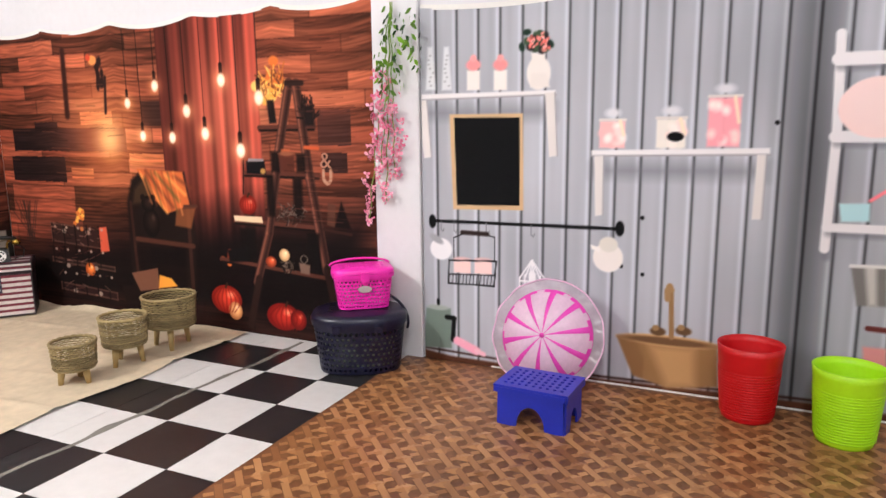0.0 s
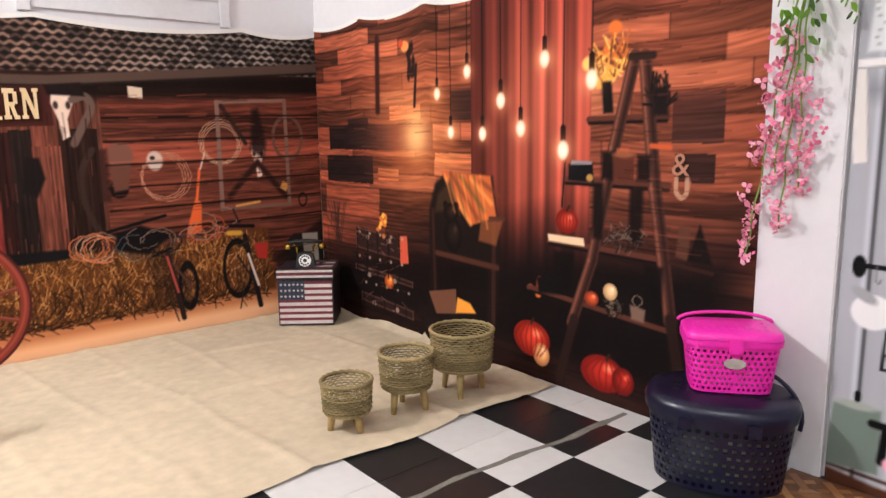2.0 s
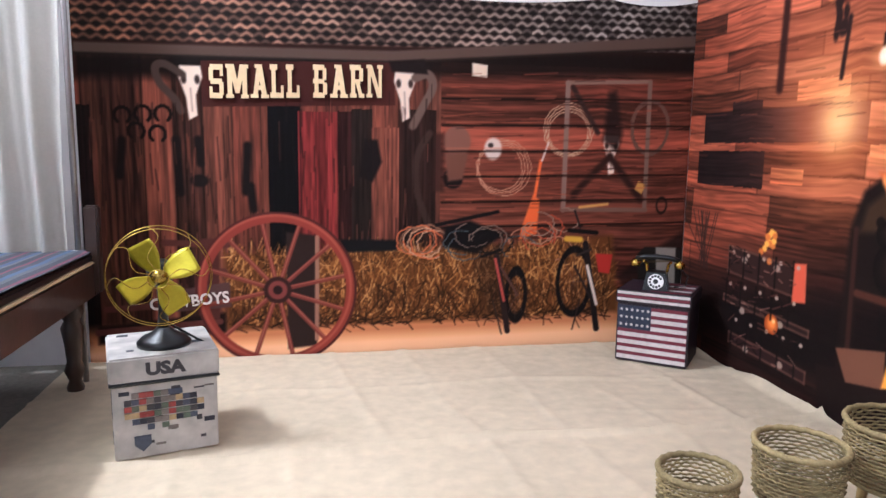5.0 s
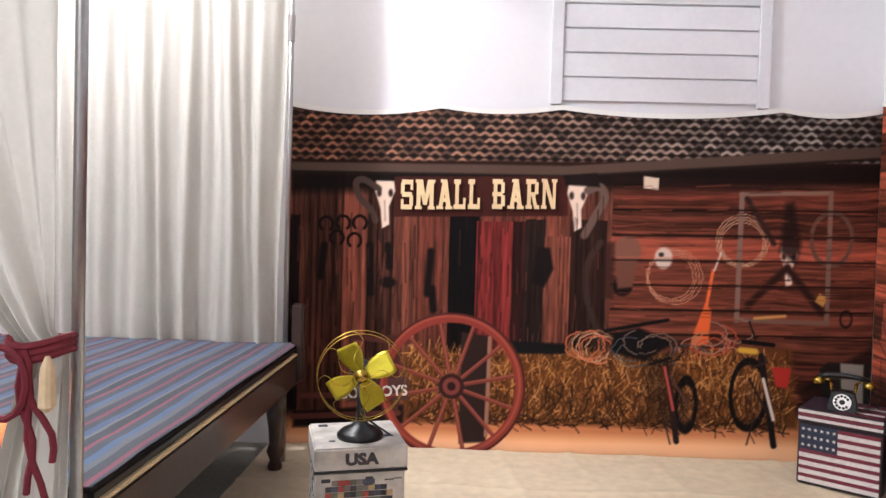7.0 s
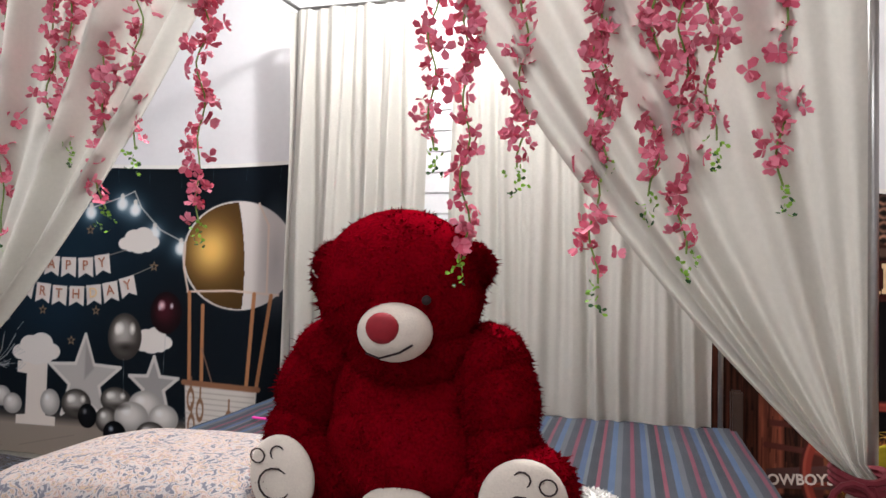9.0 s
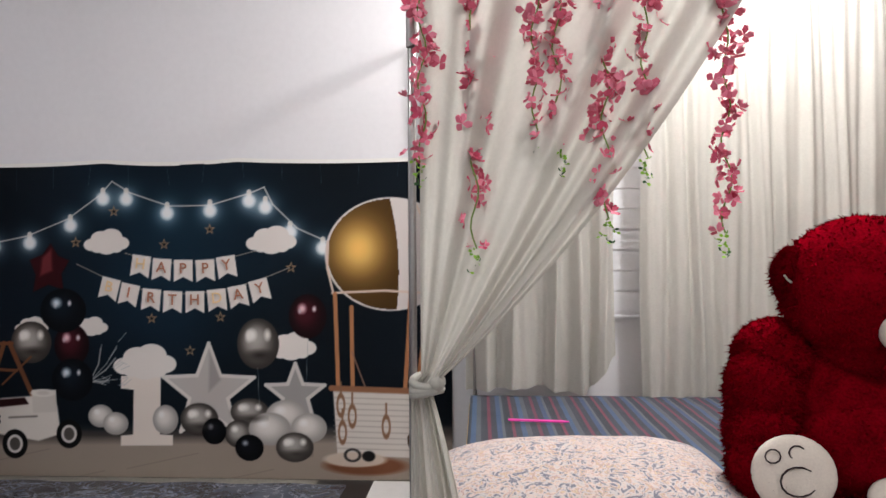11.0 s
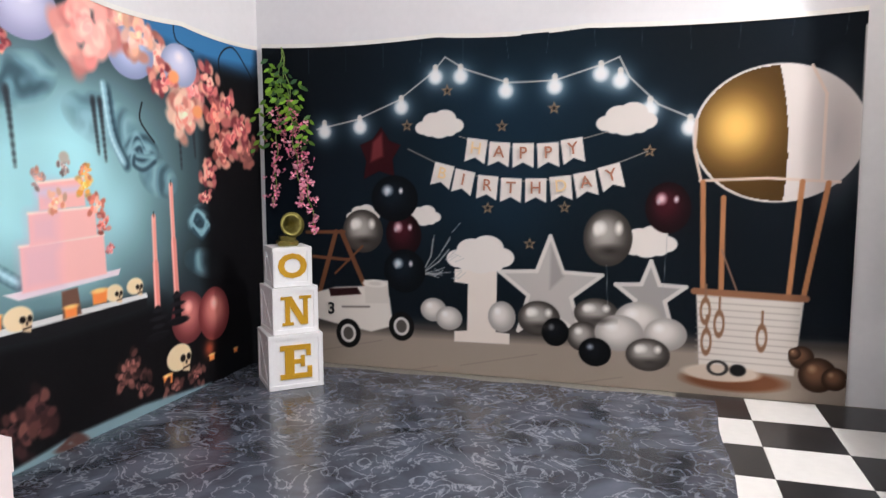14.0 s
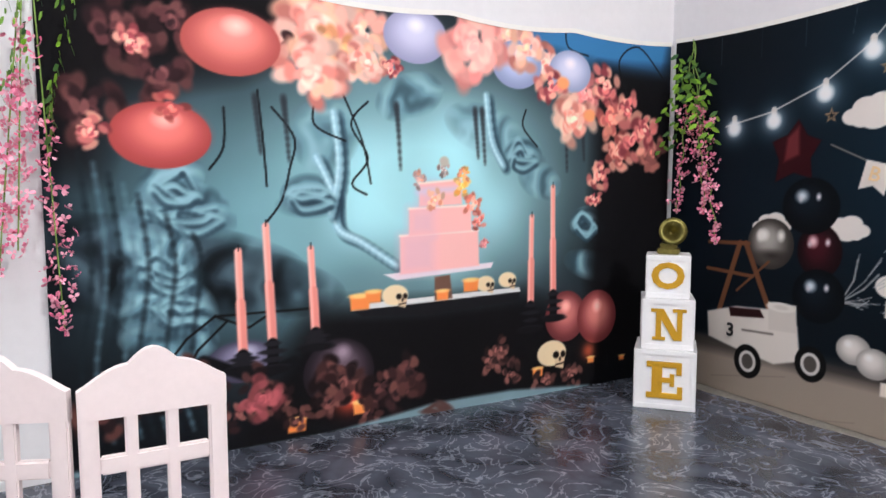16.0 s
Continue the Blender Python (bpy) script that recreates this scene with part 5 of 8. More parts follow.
p.C += (np.array((150, 206, 214)) / 255 - p.C) * np.clip(q * 1.1, 0, 1)[..., None]
p.C *= (0.88 + 0.24 * n)[..., None]
p.poly([(-1.231, 1.983), (-0.806, 1.976), (-0.017, 1.968), (-0.075, 1.706), (-0.568, 1.763), (-0.987, 1.815)], (52, 120, 176), 0.12)
# grey-blue draped figures and wandering cloth
DR = (58, 88, 102), (98, 140, 156), (132, 176, 188)
DS = (20, 28, 36), (42, 58, 70), (76, 100, 112)
p.folds((-2.98, 0.82), 0.16, 0.62, *DS, 9, 84, 0.5)
p.folds((-2.72, 0.75), 0.14, 0.55, *DS, 8, 80, 0.7)
for q, rx, rz, tn in (((-2.746, 1.021), .16, .10, 8), ((-2.780, 1.134), .12, .08, 30), ((-2.825, 0.764), .13, .10, 0), ((-2.808, 0.637), .17, .12, -20), ((-2.851, 0.901), .10, .16, 60), ((-2.802, 0.509), .16, .09, -10)):
    p.folds(q, rx, rz, *DR, 17, tn, 1.0)
p.folds((-2.132, 1.345), .14, .13, *DR, 8, 60, 0.8, 0.7)
p.folds((-2.206, 1.085), .11, .08, *DR, 24, 0, 0.7)
p.folds((-1.716, 1.536), .15, .09, *DR, 14, 20, 1.0, 0.8)
p.folds((-1.294, 1.401), .10, .20, *DR, 9, 75, 0.8, 0.6)
p.folds((-1.069, 1.295), .10, .07, *DR, 26, 0, 0.7)
p.folds((-0.958, 1.151), .08, .12, *DR, 14, 70, 0.8, 0.7)
p.folds((-0.647, 0.929), .09, .07, *DR, 24, 10, 0.7)
p.folds((-0.600, 0.683), .07, .16, *DR, 10, 75, 0.8, 0.8)
for pts in ([(-2.173, 1.246), (-2.097, 1.085), (-2.078, 0.933), (-1.964, 0.865), (-1.794, 0.751)], [(-2.091, 1.445), (-2.069, 1.198), (-2.112, 0.997)], [(-1.295, 1.567), (-1.260, 1.347), (-1.190, 1.221)]):
    p.curve([(a[0] + 0.02, a[1] - 0.015) for a in pts], 0.035, (44, 72, 90), 0.035, 0.85)
    p.curve(pts, 0.032, (140, 184, 198), 0.022, 0.9)
    p.curve([(a[0] - 0.008, a[1] + 0.006) for a in pts], 0.008, (190, 222, 228), 0.014, 0.8)
for pts in ([(-2.051, 1.533), (-1.959, 1.326), (-1.919, 1.135)], [(-1.929, 1.503), (-2.012, 1.399), (-1.932, 1.250), (-2.010, 1.135), (-1.940, 1.084)], [(-2.367, 1.455), (-2.272, 1.328), (-2.295, 1.195), (-2.332, 1.062), (-2.402, 0.967)], [(-2.168, 1.526), (-2.183, 1.392), (-2.040, 1.323)], [(-2.425, 1.521), (-2.406, 1.312), (-2.394, 1.123)],
            [(-1.054, 1.511), (-1.071, 1.424), (-0.979, 1.326)], [(-2.564, 1.444), (-2.569, 1.284), (-2.627, 1.192)]):
    p.curve(pts, 0.009, (24, 26, 32), 0.005)
UX = [(-2.436, 1.544)[0], (-2.316, 1.552)[0], (-1.788, 1.588)[0], (-1.361, 1.618)[0], (-1.321, 1.620)[0], (-0.800, 1.656)[0], (-0.684, 1.664)[0]]
for k in range(7):
    q = (UX[k], 1.5)
    p.curve([q, (q[0] + 0.01, q[1] - 0.12), (q[0] + 0.02, q[1] - 0.24 - 0.03 * (k % 3))], 0.022, (52, 58, 66), 0.02, 0.8, True)
p.poly([(-0.568, 1.763), (-0.009, 1.776), (0.005, 0.340), (-0.524, 0.129), (-0.618, 0.589)], (18, 16, 22), 0.12, 0.9)
p.curve([(-0.358, 1.625), (-0.426, 1.805), (-0.281, 1.895), (-0.090, 1.737)], 0.009, (26, 26, 30), 0.005)
p.curve([(-0.806, 1.947), (-0.785, 1.848), (-0.649, 1.816)], 0.009, (26, 40, 54), 0.005)
p.poly([(-3.22, 1.2), (-3.058, 1.187), (-2.969, 1.507), (-2.503, 1.607), (-2.163, 1.778), (-2.058, 1.934), (-3.22, 2)], (20, 14, 20), 0.2, 0.92)
# gathered cloth knots with a lit upper rim and a dark underside, and long hanging folds
for c, rx, rz in (((-2.73, 1.03), .15, .06), ((-2.75, 1.12), .1, .05), ((-2.80, 0.79), .12, .05), ((-2.77, 0.62), .14, .06), ((-2.21, 1.09), .11, .055), ((-1.07, 1.30), .09, .05), ((-0.65, 0.93), .08, .045)):
    p.ell((c[0] + 0.01, c[1] - rz * 0.9), rx * 0.95, rz * 0.7, (40, 64, 78), 0.05, 0.75)
    for k in range(4):
        g = p.rng.normal(size=8) * rz * 0.35
        pts = [(c[0] - rx * p.rng.uniform(0.5, 1), c[1] + g[0]), (c[0] - rx * 0.35 + g[1], c[1] + rz * 0.6 + g[2] - 0.03 * k), (c[0] + rx * 0.3 + g[3], c[1] + rz * 0.5 + g[4] - 0.03 * k), (c[0] + rx * p.rng.uniform(0.5, 1), c[1] + g[5] - 0.02 * k)]
        p.curve(pts, 0.02, (128, 172, 184), 0.026, 0.6)
        p.curve([(q[0] + 0.006, q[1] - 0.02) for q in pts], 0.012, (48, 76, 92), 0.02, 0.7)
for k in range(9):
    x = -3.1 + 0.05 * k
    p.curve([(x, 1.25 - 0.04 * k), (x + 0.03, 0.8), (x - 0.02, 0.4), (x + 0.03, 0.12)], 0.016, (84, 118, 132) if k % 2 else (30, 44, 54), 0.02, 0.6)
# roses and balloons of the arch
pk = ((240, 166, 150), (250, 196, 180), (226, 130, 118), (246, 180, 150))
dk = ((96, 52, 56), (60, 34, 40), (120, 70, 70))
for q, r in (((-2.961, 1.696), .12), ((-2.807, 1.561), .12), ((-3.068, 1.417), .12), ((-2.759, 1.760), .1)):
    p.flower(q, r, dk, 18)
p.flower((-1.953, 1.800), .12, pk)
p.flower((-2.163, 1.802), .17, pk, 44)
p.flower((-2.087, 1.701), .1, ((246, 180, 120), (244, 160, 110)), 20)
p.flower((-1.955, 1.676), .1, pk)
p.flower((-2.313, 1.693), .07, dk, 12)
p.flower((-1.163, 1.881), .1, pk)
p.flower((-0.950, 1.761), .09, pk)
p.flower((-0.479, 1.494), .1, ((200, 96, 92), (236, 140, 120)))
p.flower((-0.172, 1.315), .1, ((140, 80, 76), (190, 110, 100)))
p.flower((-0.411, 1.310), .1, ((240, 160, 140), (170, 80, 76)))
p.flower((-0.683, 1.620), .1, ((244, 160, 150), (220, 120, 120)))
p.flower((-2.204, 1.607), .15, pk)
p.flower((-1.927, 1.679), .08, pk, 16)
p.orb((-2.523, 1.707), .20, .135, (176, 76, 72), (240, 134, 124), (252, 190, 180), 0.1, 0.5)
p.orb((-2.805, 1.322), .19, .13, (176, 66, 66), (236, 120, 112), (252, 180, 170), 0.1, 0.5)
p.flower((-2.770, 1.433), .06, ((220, 110, 100), (190, 80, 80)), 12)
p.orb((-1.685, 1.815), .165, .125, (140, 140, 176), (196, 196, 220), (232, 228, 240), 0.0, 0.4)
p.orb((-1.110, 1.733), .15, .12, (130, 140, 180), (184, 196, 224), (230, 226, 240), 0.0, 0.4)
p.orb((-0.771, 1.723), .14, .11, (140, 150, 186), (206, 206, 228), (240, 230, 240), 0.0, 0.4)
p.flower((-1.368, 1.793), .17, ((246, 160, 150), (252, 186, 172), (236, 140, 134)), 34)
p.flower((-1.058, 1.822), .11, pk, 20)
p.flower((-0.739, 1.482), .13, ((244, 170, 150), (250, 200, 176), (222, 130, 116)), 28)
for q, r in (((-0.355, 1.547), .09), ((-0.525, 1.675), .1), ((-0.306, 1.376), .12), ((-0.893, 1.636), .09), ((-0.552, 1.183), .08), ((-0.221, 1.442), .09), ((-1.816, 1.663), .05), ((-3.052, 1.334), .06), ((-2.904, 1.670), .06), ((-0.590, 1.059), .05)):
    p.flower(q, r, ((226, 120, 116), (240, 160, 140), (170, 70, 80)), 18)
for q in ((-0.819, 1.661), (-0.633, 1.502)):
    p.ell(q, 0.04, 0.032, (250, 150, 96), 0.015)
# lower gloom, lilac balloons, table
p.poly([(-2.184, 0.583), (-1.614, 0.547), (-1.041, 0.558), (-0.527, 0.260), (-0.562, 0.003), (-2.086, 0.008), (-2.547, -0.011), (-2.342, 0.358)], (20, 17, 22), 0.16, 0.95)
p.orb((-2.082, 0.273), .17, .16, (44, 34, 44), (110, 92, 106), (150, 130, 146), 0.1, 0.6)
p.orb((-2.513, 0.380), .15, .09, (70, 66, 90), (146, 140, 172), (190, 186, 210), 0.1, 0.5)
p.orb((-0.774, 0.413), .14, .14, (120, 50, 54), (206, 116, 110), (240, 170, 160), 0.0, 0.4)
p.orb((-0.552, 0.392), .14, .15, (130, 50, 54), (222, 130, 120), (246, 180, 170), 0.0, 0.4)
for pts in ([(-2.184, 0.583), (-2.623, 0.585), (-2.737, 0.502), (-2.805, 0.417)], [(-2.623, 0.585), (-2.485, 0.524), (-2.412, 0.566)], [(-2.578, 0.557), (-2.695, 0.450), (-2.742, 0.362)]):
    p.line(pts, 0.01, (24, 22, 26), 0.006)
p.line([(-2.674, 0.400), (-2.467, 0.305), (-2.292, 0.352)], 0.05, (24, 24, 30), 0.015)
# tall candles
for t0, b2, bs in (((-2.521, 0.852), (-2.512, 0.409), (-2.513, 0.355)), ((-2.403, 0.955), (-2.385, 0.444), (-2.385, 0.339)), ((-2.208, 0.849), (-2.191, 0.473), (-2.192, 0.417)), ((-1.007, 0.962), (-1.011, 0.495), (-1.017, 0.375)), ((-0.872, 1.115), (-0.862, 0.544), (-0.859, 0.421))):
    p.line([t0, ((t0[0] + b2[0]) / 2, (t0[1] + b2[1]) / 2)], 0.03, (232, 146, 134), 0.008)
    p.line([((t0[0] + b2[0]) / 2, (t0[1] + b2[1]) / 2), b2], 0.042, (222, 130, 120), 0.008)
    p.line([(t0[0] - 0.01, t0[1]), (b2[0] - 0.012, b2[1])], 0.01, (250, 180, 166), 0.012, 0.8)
    p.line([(t0[0], t0[1]), (t0[0], t0[1] + 0.025)], 0.005, (30, 26, 26), 0.005)
    p.line([b2, bs], 0.05, (22, 20, 26), 0.008)
    for j in range(4):
        f = j / 3
        p.ell((b2[0], b2[1] + (bs[1] - b2[1]) * f), 0.036 + 0.02 * (j % 2) + 0.02 * f, 0.012, (40, 38, 46), 0.006)
    p.ell((bs[0], bs[1] - 0.012), 0.085, 0.018, (28, 26, 32), 0.008)
p.poly([(-2.029, 0.566), (-1.085, 0.586), (-1.084, 0.526), (-1.614, 0.502), (-1.968, 0.524)], (34, 34, 40), 0.01)
p.poly([(-2.023, 0.582), (-1.085, 0.597), (-1.078, 0.573), (-2.018, 0.555)], (206, 206, 206), 0.005)
# cake on its stand
p.poly([(-1.588, 0.684), (-1.503, 0.689), (-1.487, 0.570), (-1.589, 0.567)], (120, 84, 70), 0.01)
p.poly([(-1.858, 0.712), (-1.248, 0.737), (-1.262, 0.709), (-1.794, 0.681)], (222, 206, 214), 0.006)
for a, b2, e, f in (((-1.775, 0.889), (-1.341, 0.902), (-1.333, 0.725), (-1.774, 0.707)), ((-1.727, 1.016), (-1.384, 1.027), (-1.380, 0.903), (-1.728, 0.887)), ((-1.673, 1.135), (-1.440, 1.155), (-1.436, 1.033), (-1.673, 1.025))):
    p.poly([a, b2, e, f], (240, 172, 168), 0.01)
    p.poly([a, ((a[0] + b2[0]) / 2 - 0.03, a[1]), ((f[0] + e[0]) / 2 - 0.03, f[1]), f], (206, 166, 184), 0.08, 0.6)
    p.line([a, b2], 0.01, (252, 214, 204), 0.008)
p.line([(-1.673, 1.095), (-1.440, 1.111)], 0.03, (200, 190, 216), 0.03, 0.7)
for q, r, cc in (((-1.430, 1.122), .05, ((250, 166, 70), (255, 196, 120))), ((-1.374, 1.032), .05, ((240, 130, 110), (250, 170, 150))), ((-1.341, 0.953), .045, ((206, 100, 90), (240, 150, 140))), ((-1.588, 1.054), .05, ((244, 150, 120), (252, 190, 160))),
                 ((-1.424, 1.177), .035, ((250, 176, 90), (250, 150, 110))), ((-1.673, 1.149), .04, ((180, 150, 150), (230, 160, 140))), ((-1.296, 0.832), .03, ((240, 150, 150), (200, 100, 100))), ((-1.535, 1.203), .035, ((206, 186, 180), (150, 130, 130)))):
    p.flower(q, r, cc, 14)
p.ell((-1.535, 1.241), 0.026, 0.024, (176, 170, 160), 0.01)


def skull(q, s):
    p.ell(q, s, s * 0.72, (224, 200, 160), 0.008)
    p.poly([(q[0] + s * .2, q[1] - s * .3), (q[0] + s * .95, q[1] - s * .2), (q[0] + s * .8, q[1] - s * .95), (q[0] + s * .25, q[1] - s * .8)], (206, 178, 140), 0.008)
    p.ell((q[0] + s * .3, q[1] - s * .12), s * .22, s * .2, (34, 24, 22), 0.008)
    p.ell((q[0] + s * .78, q[1] - s * .12), s * .17, s * .19, (34, 24, 22), 0.008)
    p.ell((q[0] + s * .58, q[1] - s * .38), s * .08, s * .12, (50, 34, 30), 0.006)
    p.line([(q[0] + s * .3, q[1] - s * .68), (q[0] + s * .85, q[1] - s * .62)], s * .1, (70, 48, 40), 0.006)


for q, s in (((-1.801, 0.611), .068), ((-1.295, 0.630), .055), ((-1.160, 0.641), .055), ((-0.867, 0.219), .098)):
    skull(q, s)
for q, s in (((-1.979, 0.591), .05), ((-1.911, 0.612), .04), ((-1.382, 0.628), .045), ((-1.544, 0.591), .035), ((-0.961, 0.128), .035), ((-2.285, 0.063), .045), ((-1.973, 0.096), .045), ((-0.591, 0.150), .025), ((-0.361, 0.135), .02)):
    p.poly([(q[0] - s, q[1] + s * .7), (q[0] + s, q[1] + s * .7), (q[0] + s * .9, q[1] - s * .7), (q[0] - s * .9, q[1] - s * .7)], (236, 130, 60), 0.01)
    p.ell((q[0], q[1] + s * .6), s, s * .25, (252, 190, 110), 0.01)
p.glow((-2.034, 0.149), 0.07, (255, 70, 30), 0.9)
p.glow((-0.609, 0.204), 0.05, (255, 90, 40), 0.7)
# rose heaps along the ground
for k in range(26):
    f = k / 25
    q = (-2.95 + 1.25 * f + p.rng.normal() * 0.05, 0.30 - 0.14 * f + p.rng.normal() * 0.05)
    p.flower(q, 0.06 + 0.05 * p.rng.random(), ((104, 60, 58), (76, 44, 46), (130, 78, 72), (50, 32, 36)), 10)
p.flower((-2.440, 0.208), 0.09, ((190, 90, 96), (150, 70, 76)), 22)
for q in ((-1.251, 0.221), (-1.144, 0.147), (-0.922, 0.070), (-0.727, 0.075), (-1.217, 0.276)):
    p.flower(q, 0.07, ((110, 66, 62), (150, 92, 84), (70, 44, 44)), 14)
p.poly([(-3.22, 0), (-3.22, 0.035), (-2.351, -0.023), (-1.615, 0.054), (-1.144, 0.056), (-0.604, 0.009), (-0.603, -0.024), (-1.6, 0)], (112, 140, 150), 0.02)
for k in range(7):
    q = (-1.599, 0.022)
    p.ell((q[0] + p.rng.normal() * 0.06, q[1] + p.rng.normal() * 0.012), 0.05, 0.012, (96, 66, 62), 0.012, 0.9, p.rng.normal() * 20)
cake_room = p.hang("cake_backdrop", "printed blue cloth backdrop of a cake, candles and roses", on_left_wall)
hem("hem", blue_top, -3.22, -0.03, on_left_wall, cake_room)

# ---- printed backdrop: grey farmhouse kitchen ----
grey_top = scallop(lambda y: 1.745 + 0.0 * y, (-3.23, -4.0, -4.9, -5.8), 0.02)
p = Print(-3.23, -5.8, 0.0, 1.76, 13, top=grey_top)
n, n2 = p.noise(0.3, 0.5), p.noise(0.03, 0.6)
p.C[:] = np.array((160, 162, 170)) / 255 * (0.9 + 0.14 * n + 0.06 * n2)[..., None]
s = (p.U + 4.406) / 0.1084
e = (s - np.floor(s)) * 0.1084
p.C *= (1 - 0.5 * np.exp(-((e - 0.012) / 0.006) ** 2) + 0.14 * np.exp(-((e - 0.028) / 0.008) ** 2))[..., None]
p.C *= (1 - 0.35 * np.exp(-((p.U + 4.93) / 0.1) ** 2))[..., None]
p.poly([(-3.179, 0.053), (-3.374, 0.029), (-4.130, 0.017), (-4.697, 0.033), (-5.107, 0.038), (-5.8, 0.03), (-5.8, -0.05), (-3.2, -0.05)], (104, 58, 38), 0.012)
p.line([(-3.179, 0.059), (-4.129, 0.029), (-5.106, 0.053)], 0.01, (70, 38, 30), 0.01)
for q in ((-4.301, 0.785), (-4.311, 0.531), (-4.809, 1.192), (-4.216, 0.562)):
    p.ell(q, 0.009, 0.009, (24, 20, 22), 0.005)
white, shade = (222, 218, 218), (150, 146, 150)
# shelves and brackets
for a, b2, c, d in (((-3.197, 1.343), (-3.900, 1.345), (-3.903, 1.325), (-3.196, 1.316)), ((-4.068, 1.078), (-4.789, 1.091), (-4.791, 1.064), (-4.069, 1.053))):
    p.poly([(a[0], a[1] - 0.06), (b2[0], b2[1] - 0.06), (b2[0], b2[1] - 0.13), (a[0], a[1] - 0.12)], (112, 112, 120), 0.06, 0.55)
    p.poly([a, b2, c, d], white, 0.006)
    p.line([d, c], 0.008, shade, 0.006)
for a, b2, c, d in (((-3.209, 1.316), (-3.258, 1.315), (-3.279, 1.040), (-3.238, 1.034)), ((-3.850, 1.334), (-3.897, 1.335), (-3.913, 1.052), (-3.874, 1.046)), ((-4.081, 1.053), (-4.124, 1.054), (-4.127, 0.790), (-4.092, 0.783)), ((-4.743, 1.064), (-4.779, 1.064), (-4.777, 0.800), (-4.739, 0.798))):
    p.poly([a, b2, c, d], (208, 202, 198), 0.006)
    p.line([b2, c], 0.006, shade, 0.006)
# chalkboard
p.poly([(-3.378, 1.245), (-3.747, 1.245), (-3.754, 0.795), (-3.393, 0.786)], (196, 160, 118), 0.005)
p.poly([(-3.402, 1.229), (-3.731, 1.227), (-3.735, 0.816), (-3.414, 0.809)], (20, 21, 25), 0.005)
# jars and vases
for q, wd, ht, fill in (((-3.502, 1.356), .065, .09, (228, 220, 214)), ((-3.636, 1.352), .065, .09, (230, 222, 216))):
    p.poly([(q[0] - wd / 2, q[1]), (q[0] + wd / 2, q[1]), (q[0] + wd / 2, q[1] + ht), (q[0] - wd / 2, q[1] + ht)], fill, 0.01)
    p.ell((q[0], q[1] + ht + 0.025), 0.036, 0.026, (238, 140, 140), 0.01)
    p.ell((q[0], q[1] + ht + 0.055), 0.016, 0.016, (242, 150, 150), 0.008)
p.ell(((-3.820, 1.422)[0], (-3.820, 1.422)[1]), 0.056, 0.075, (226, 218, 212), 0.01)
p.poly([(-3.784, 1.511), (-3.850, 1.507), (-3.843, 1.434), (-3.796, 1.436)], (226, 218, 212), 0.01)
p.poly([(-3.781, 1.361), (-3.873, 1.358), (-3.859, 1.421), (-3.785, 1.423)], (220, 212, 206), 0.01)
for k in range(26):
    p.ell(((-3.826, 1.550)[0] + p.rng.normal() * 0.05, (-3.826, 1.550)[1] + p.rng.normal() * 0.022), 0.02, 0.014, ((40, 66, 52), (58, 50, 52), (70, 92, 66))[k % 3], 0.008, 1, p.rng.random() * 180)
for q in ((-3.789, 1.557), (-3.852, 1.544), (-3.836, 1.574)):
    p.flower(q, 0.026, ((236, 110, 100), (250, 150, 140)), 10)
for q in ((-3.280, 1.363), (-3.365, 1.360)):
    p.poly([(q[0] - .026, q[1]), (q[0] + .026, q[1]), (q[0] + .012, q[1] + .2), (q[0] - .012, q[1] + .2)], (214, 216, 218), 0.012, 0.85)
    for k in range(8):
        p.ell((q[0] + p.rng.normal() * .008, q[1] + .02 + .02 * k), .006, .004, (130, 130, 134), 0.006, .7)
for q, wd, ht, cc in (((-4.158, 1.089), .11, .115, (240, 172, 170)), ((-4.404, 1.090), .12, .12, (226, 218, 208)), ((-4.611, 1.095), .125, .2, (238, 150, 160))):
    p.poly([(q[0] - wd / 2, q[1]), (q[0] + wd / 2, q[1]), (q[0] + wd / 2, q[1] + ht), (q[0] - wd / 2, q[1] + ht)], cc, 0.012, 0.95)
    for k in range(12):
        p.ell((q[0] + p.rng.uniform(-.4, .4) * wd, q[1] + p.rng.uniform(.1, .9) * ht), .022, .018, ((250, 206, 200), cc, (246, 230, 222))[k % 3], 0.014, .7, p.rng.random() * 180)
    p.line([(q[0] - wd / 2, q[1] + ht + .006), (q[0] + wd / 2, q[1] + ht + .006)], 0.012, (206, 196, 190), 0.006)
    p.ell((q[0], q[1] + ht + .035), wd * .33, .022, (206, 204, 208), 0.012, .7)
    p.line([(q[0] - wd * .3, q[1] + ht), (q[0] - wd * .45, q[1] + ht * .5)], 0.014, (236, 214, 186), 0.008, .9)
p.ell((-4.423, 1.137), .034, .02, (26, 24, 28), 0.006)
# hanging rail with cups and wire basket
p.line([(-3.281, 0.724), (-4.205, 0.730)], 0.016, (26, 25, 28), 0.005)
for q in ((-3.280, 0.721), (-4.205, 0.732)):
    p.ell(q, 0.02, 0.034, (22, 22, 25), 0.006)
for q in ((-3.327, 0.718), (-3.398, 0.716), (-3.566, 0.716), (-3.794, 0.716), (-4.165, 0.720)):
    p.line([(q[0], q[1] + .01), (q[0], q[1] - .035), (q[0] - .01, q[1] - .045), (q[0] - .016, q[1] - .03)], 0.005, (120, 120, 126), 0.004)
p.ell((-3.326, 0.583), 0.06, 0.055, (228, 226, 228), 0.008)
p.ell((-3.301, 0.633), 0.042, 0.018, (150, 150, 156), 0.008, 1, 30)
p.ell((-4.156, 0.597), 0.068, 0.068, (222, 214, 208), 0.008)
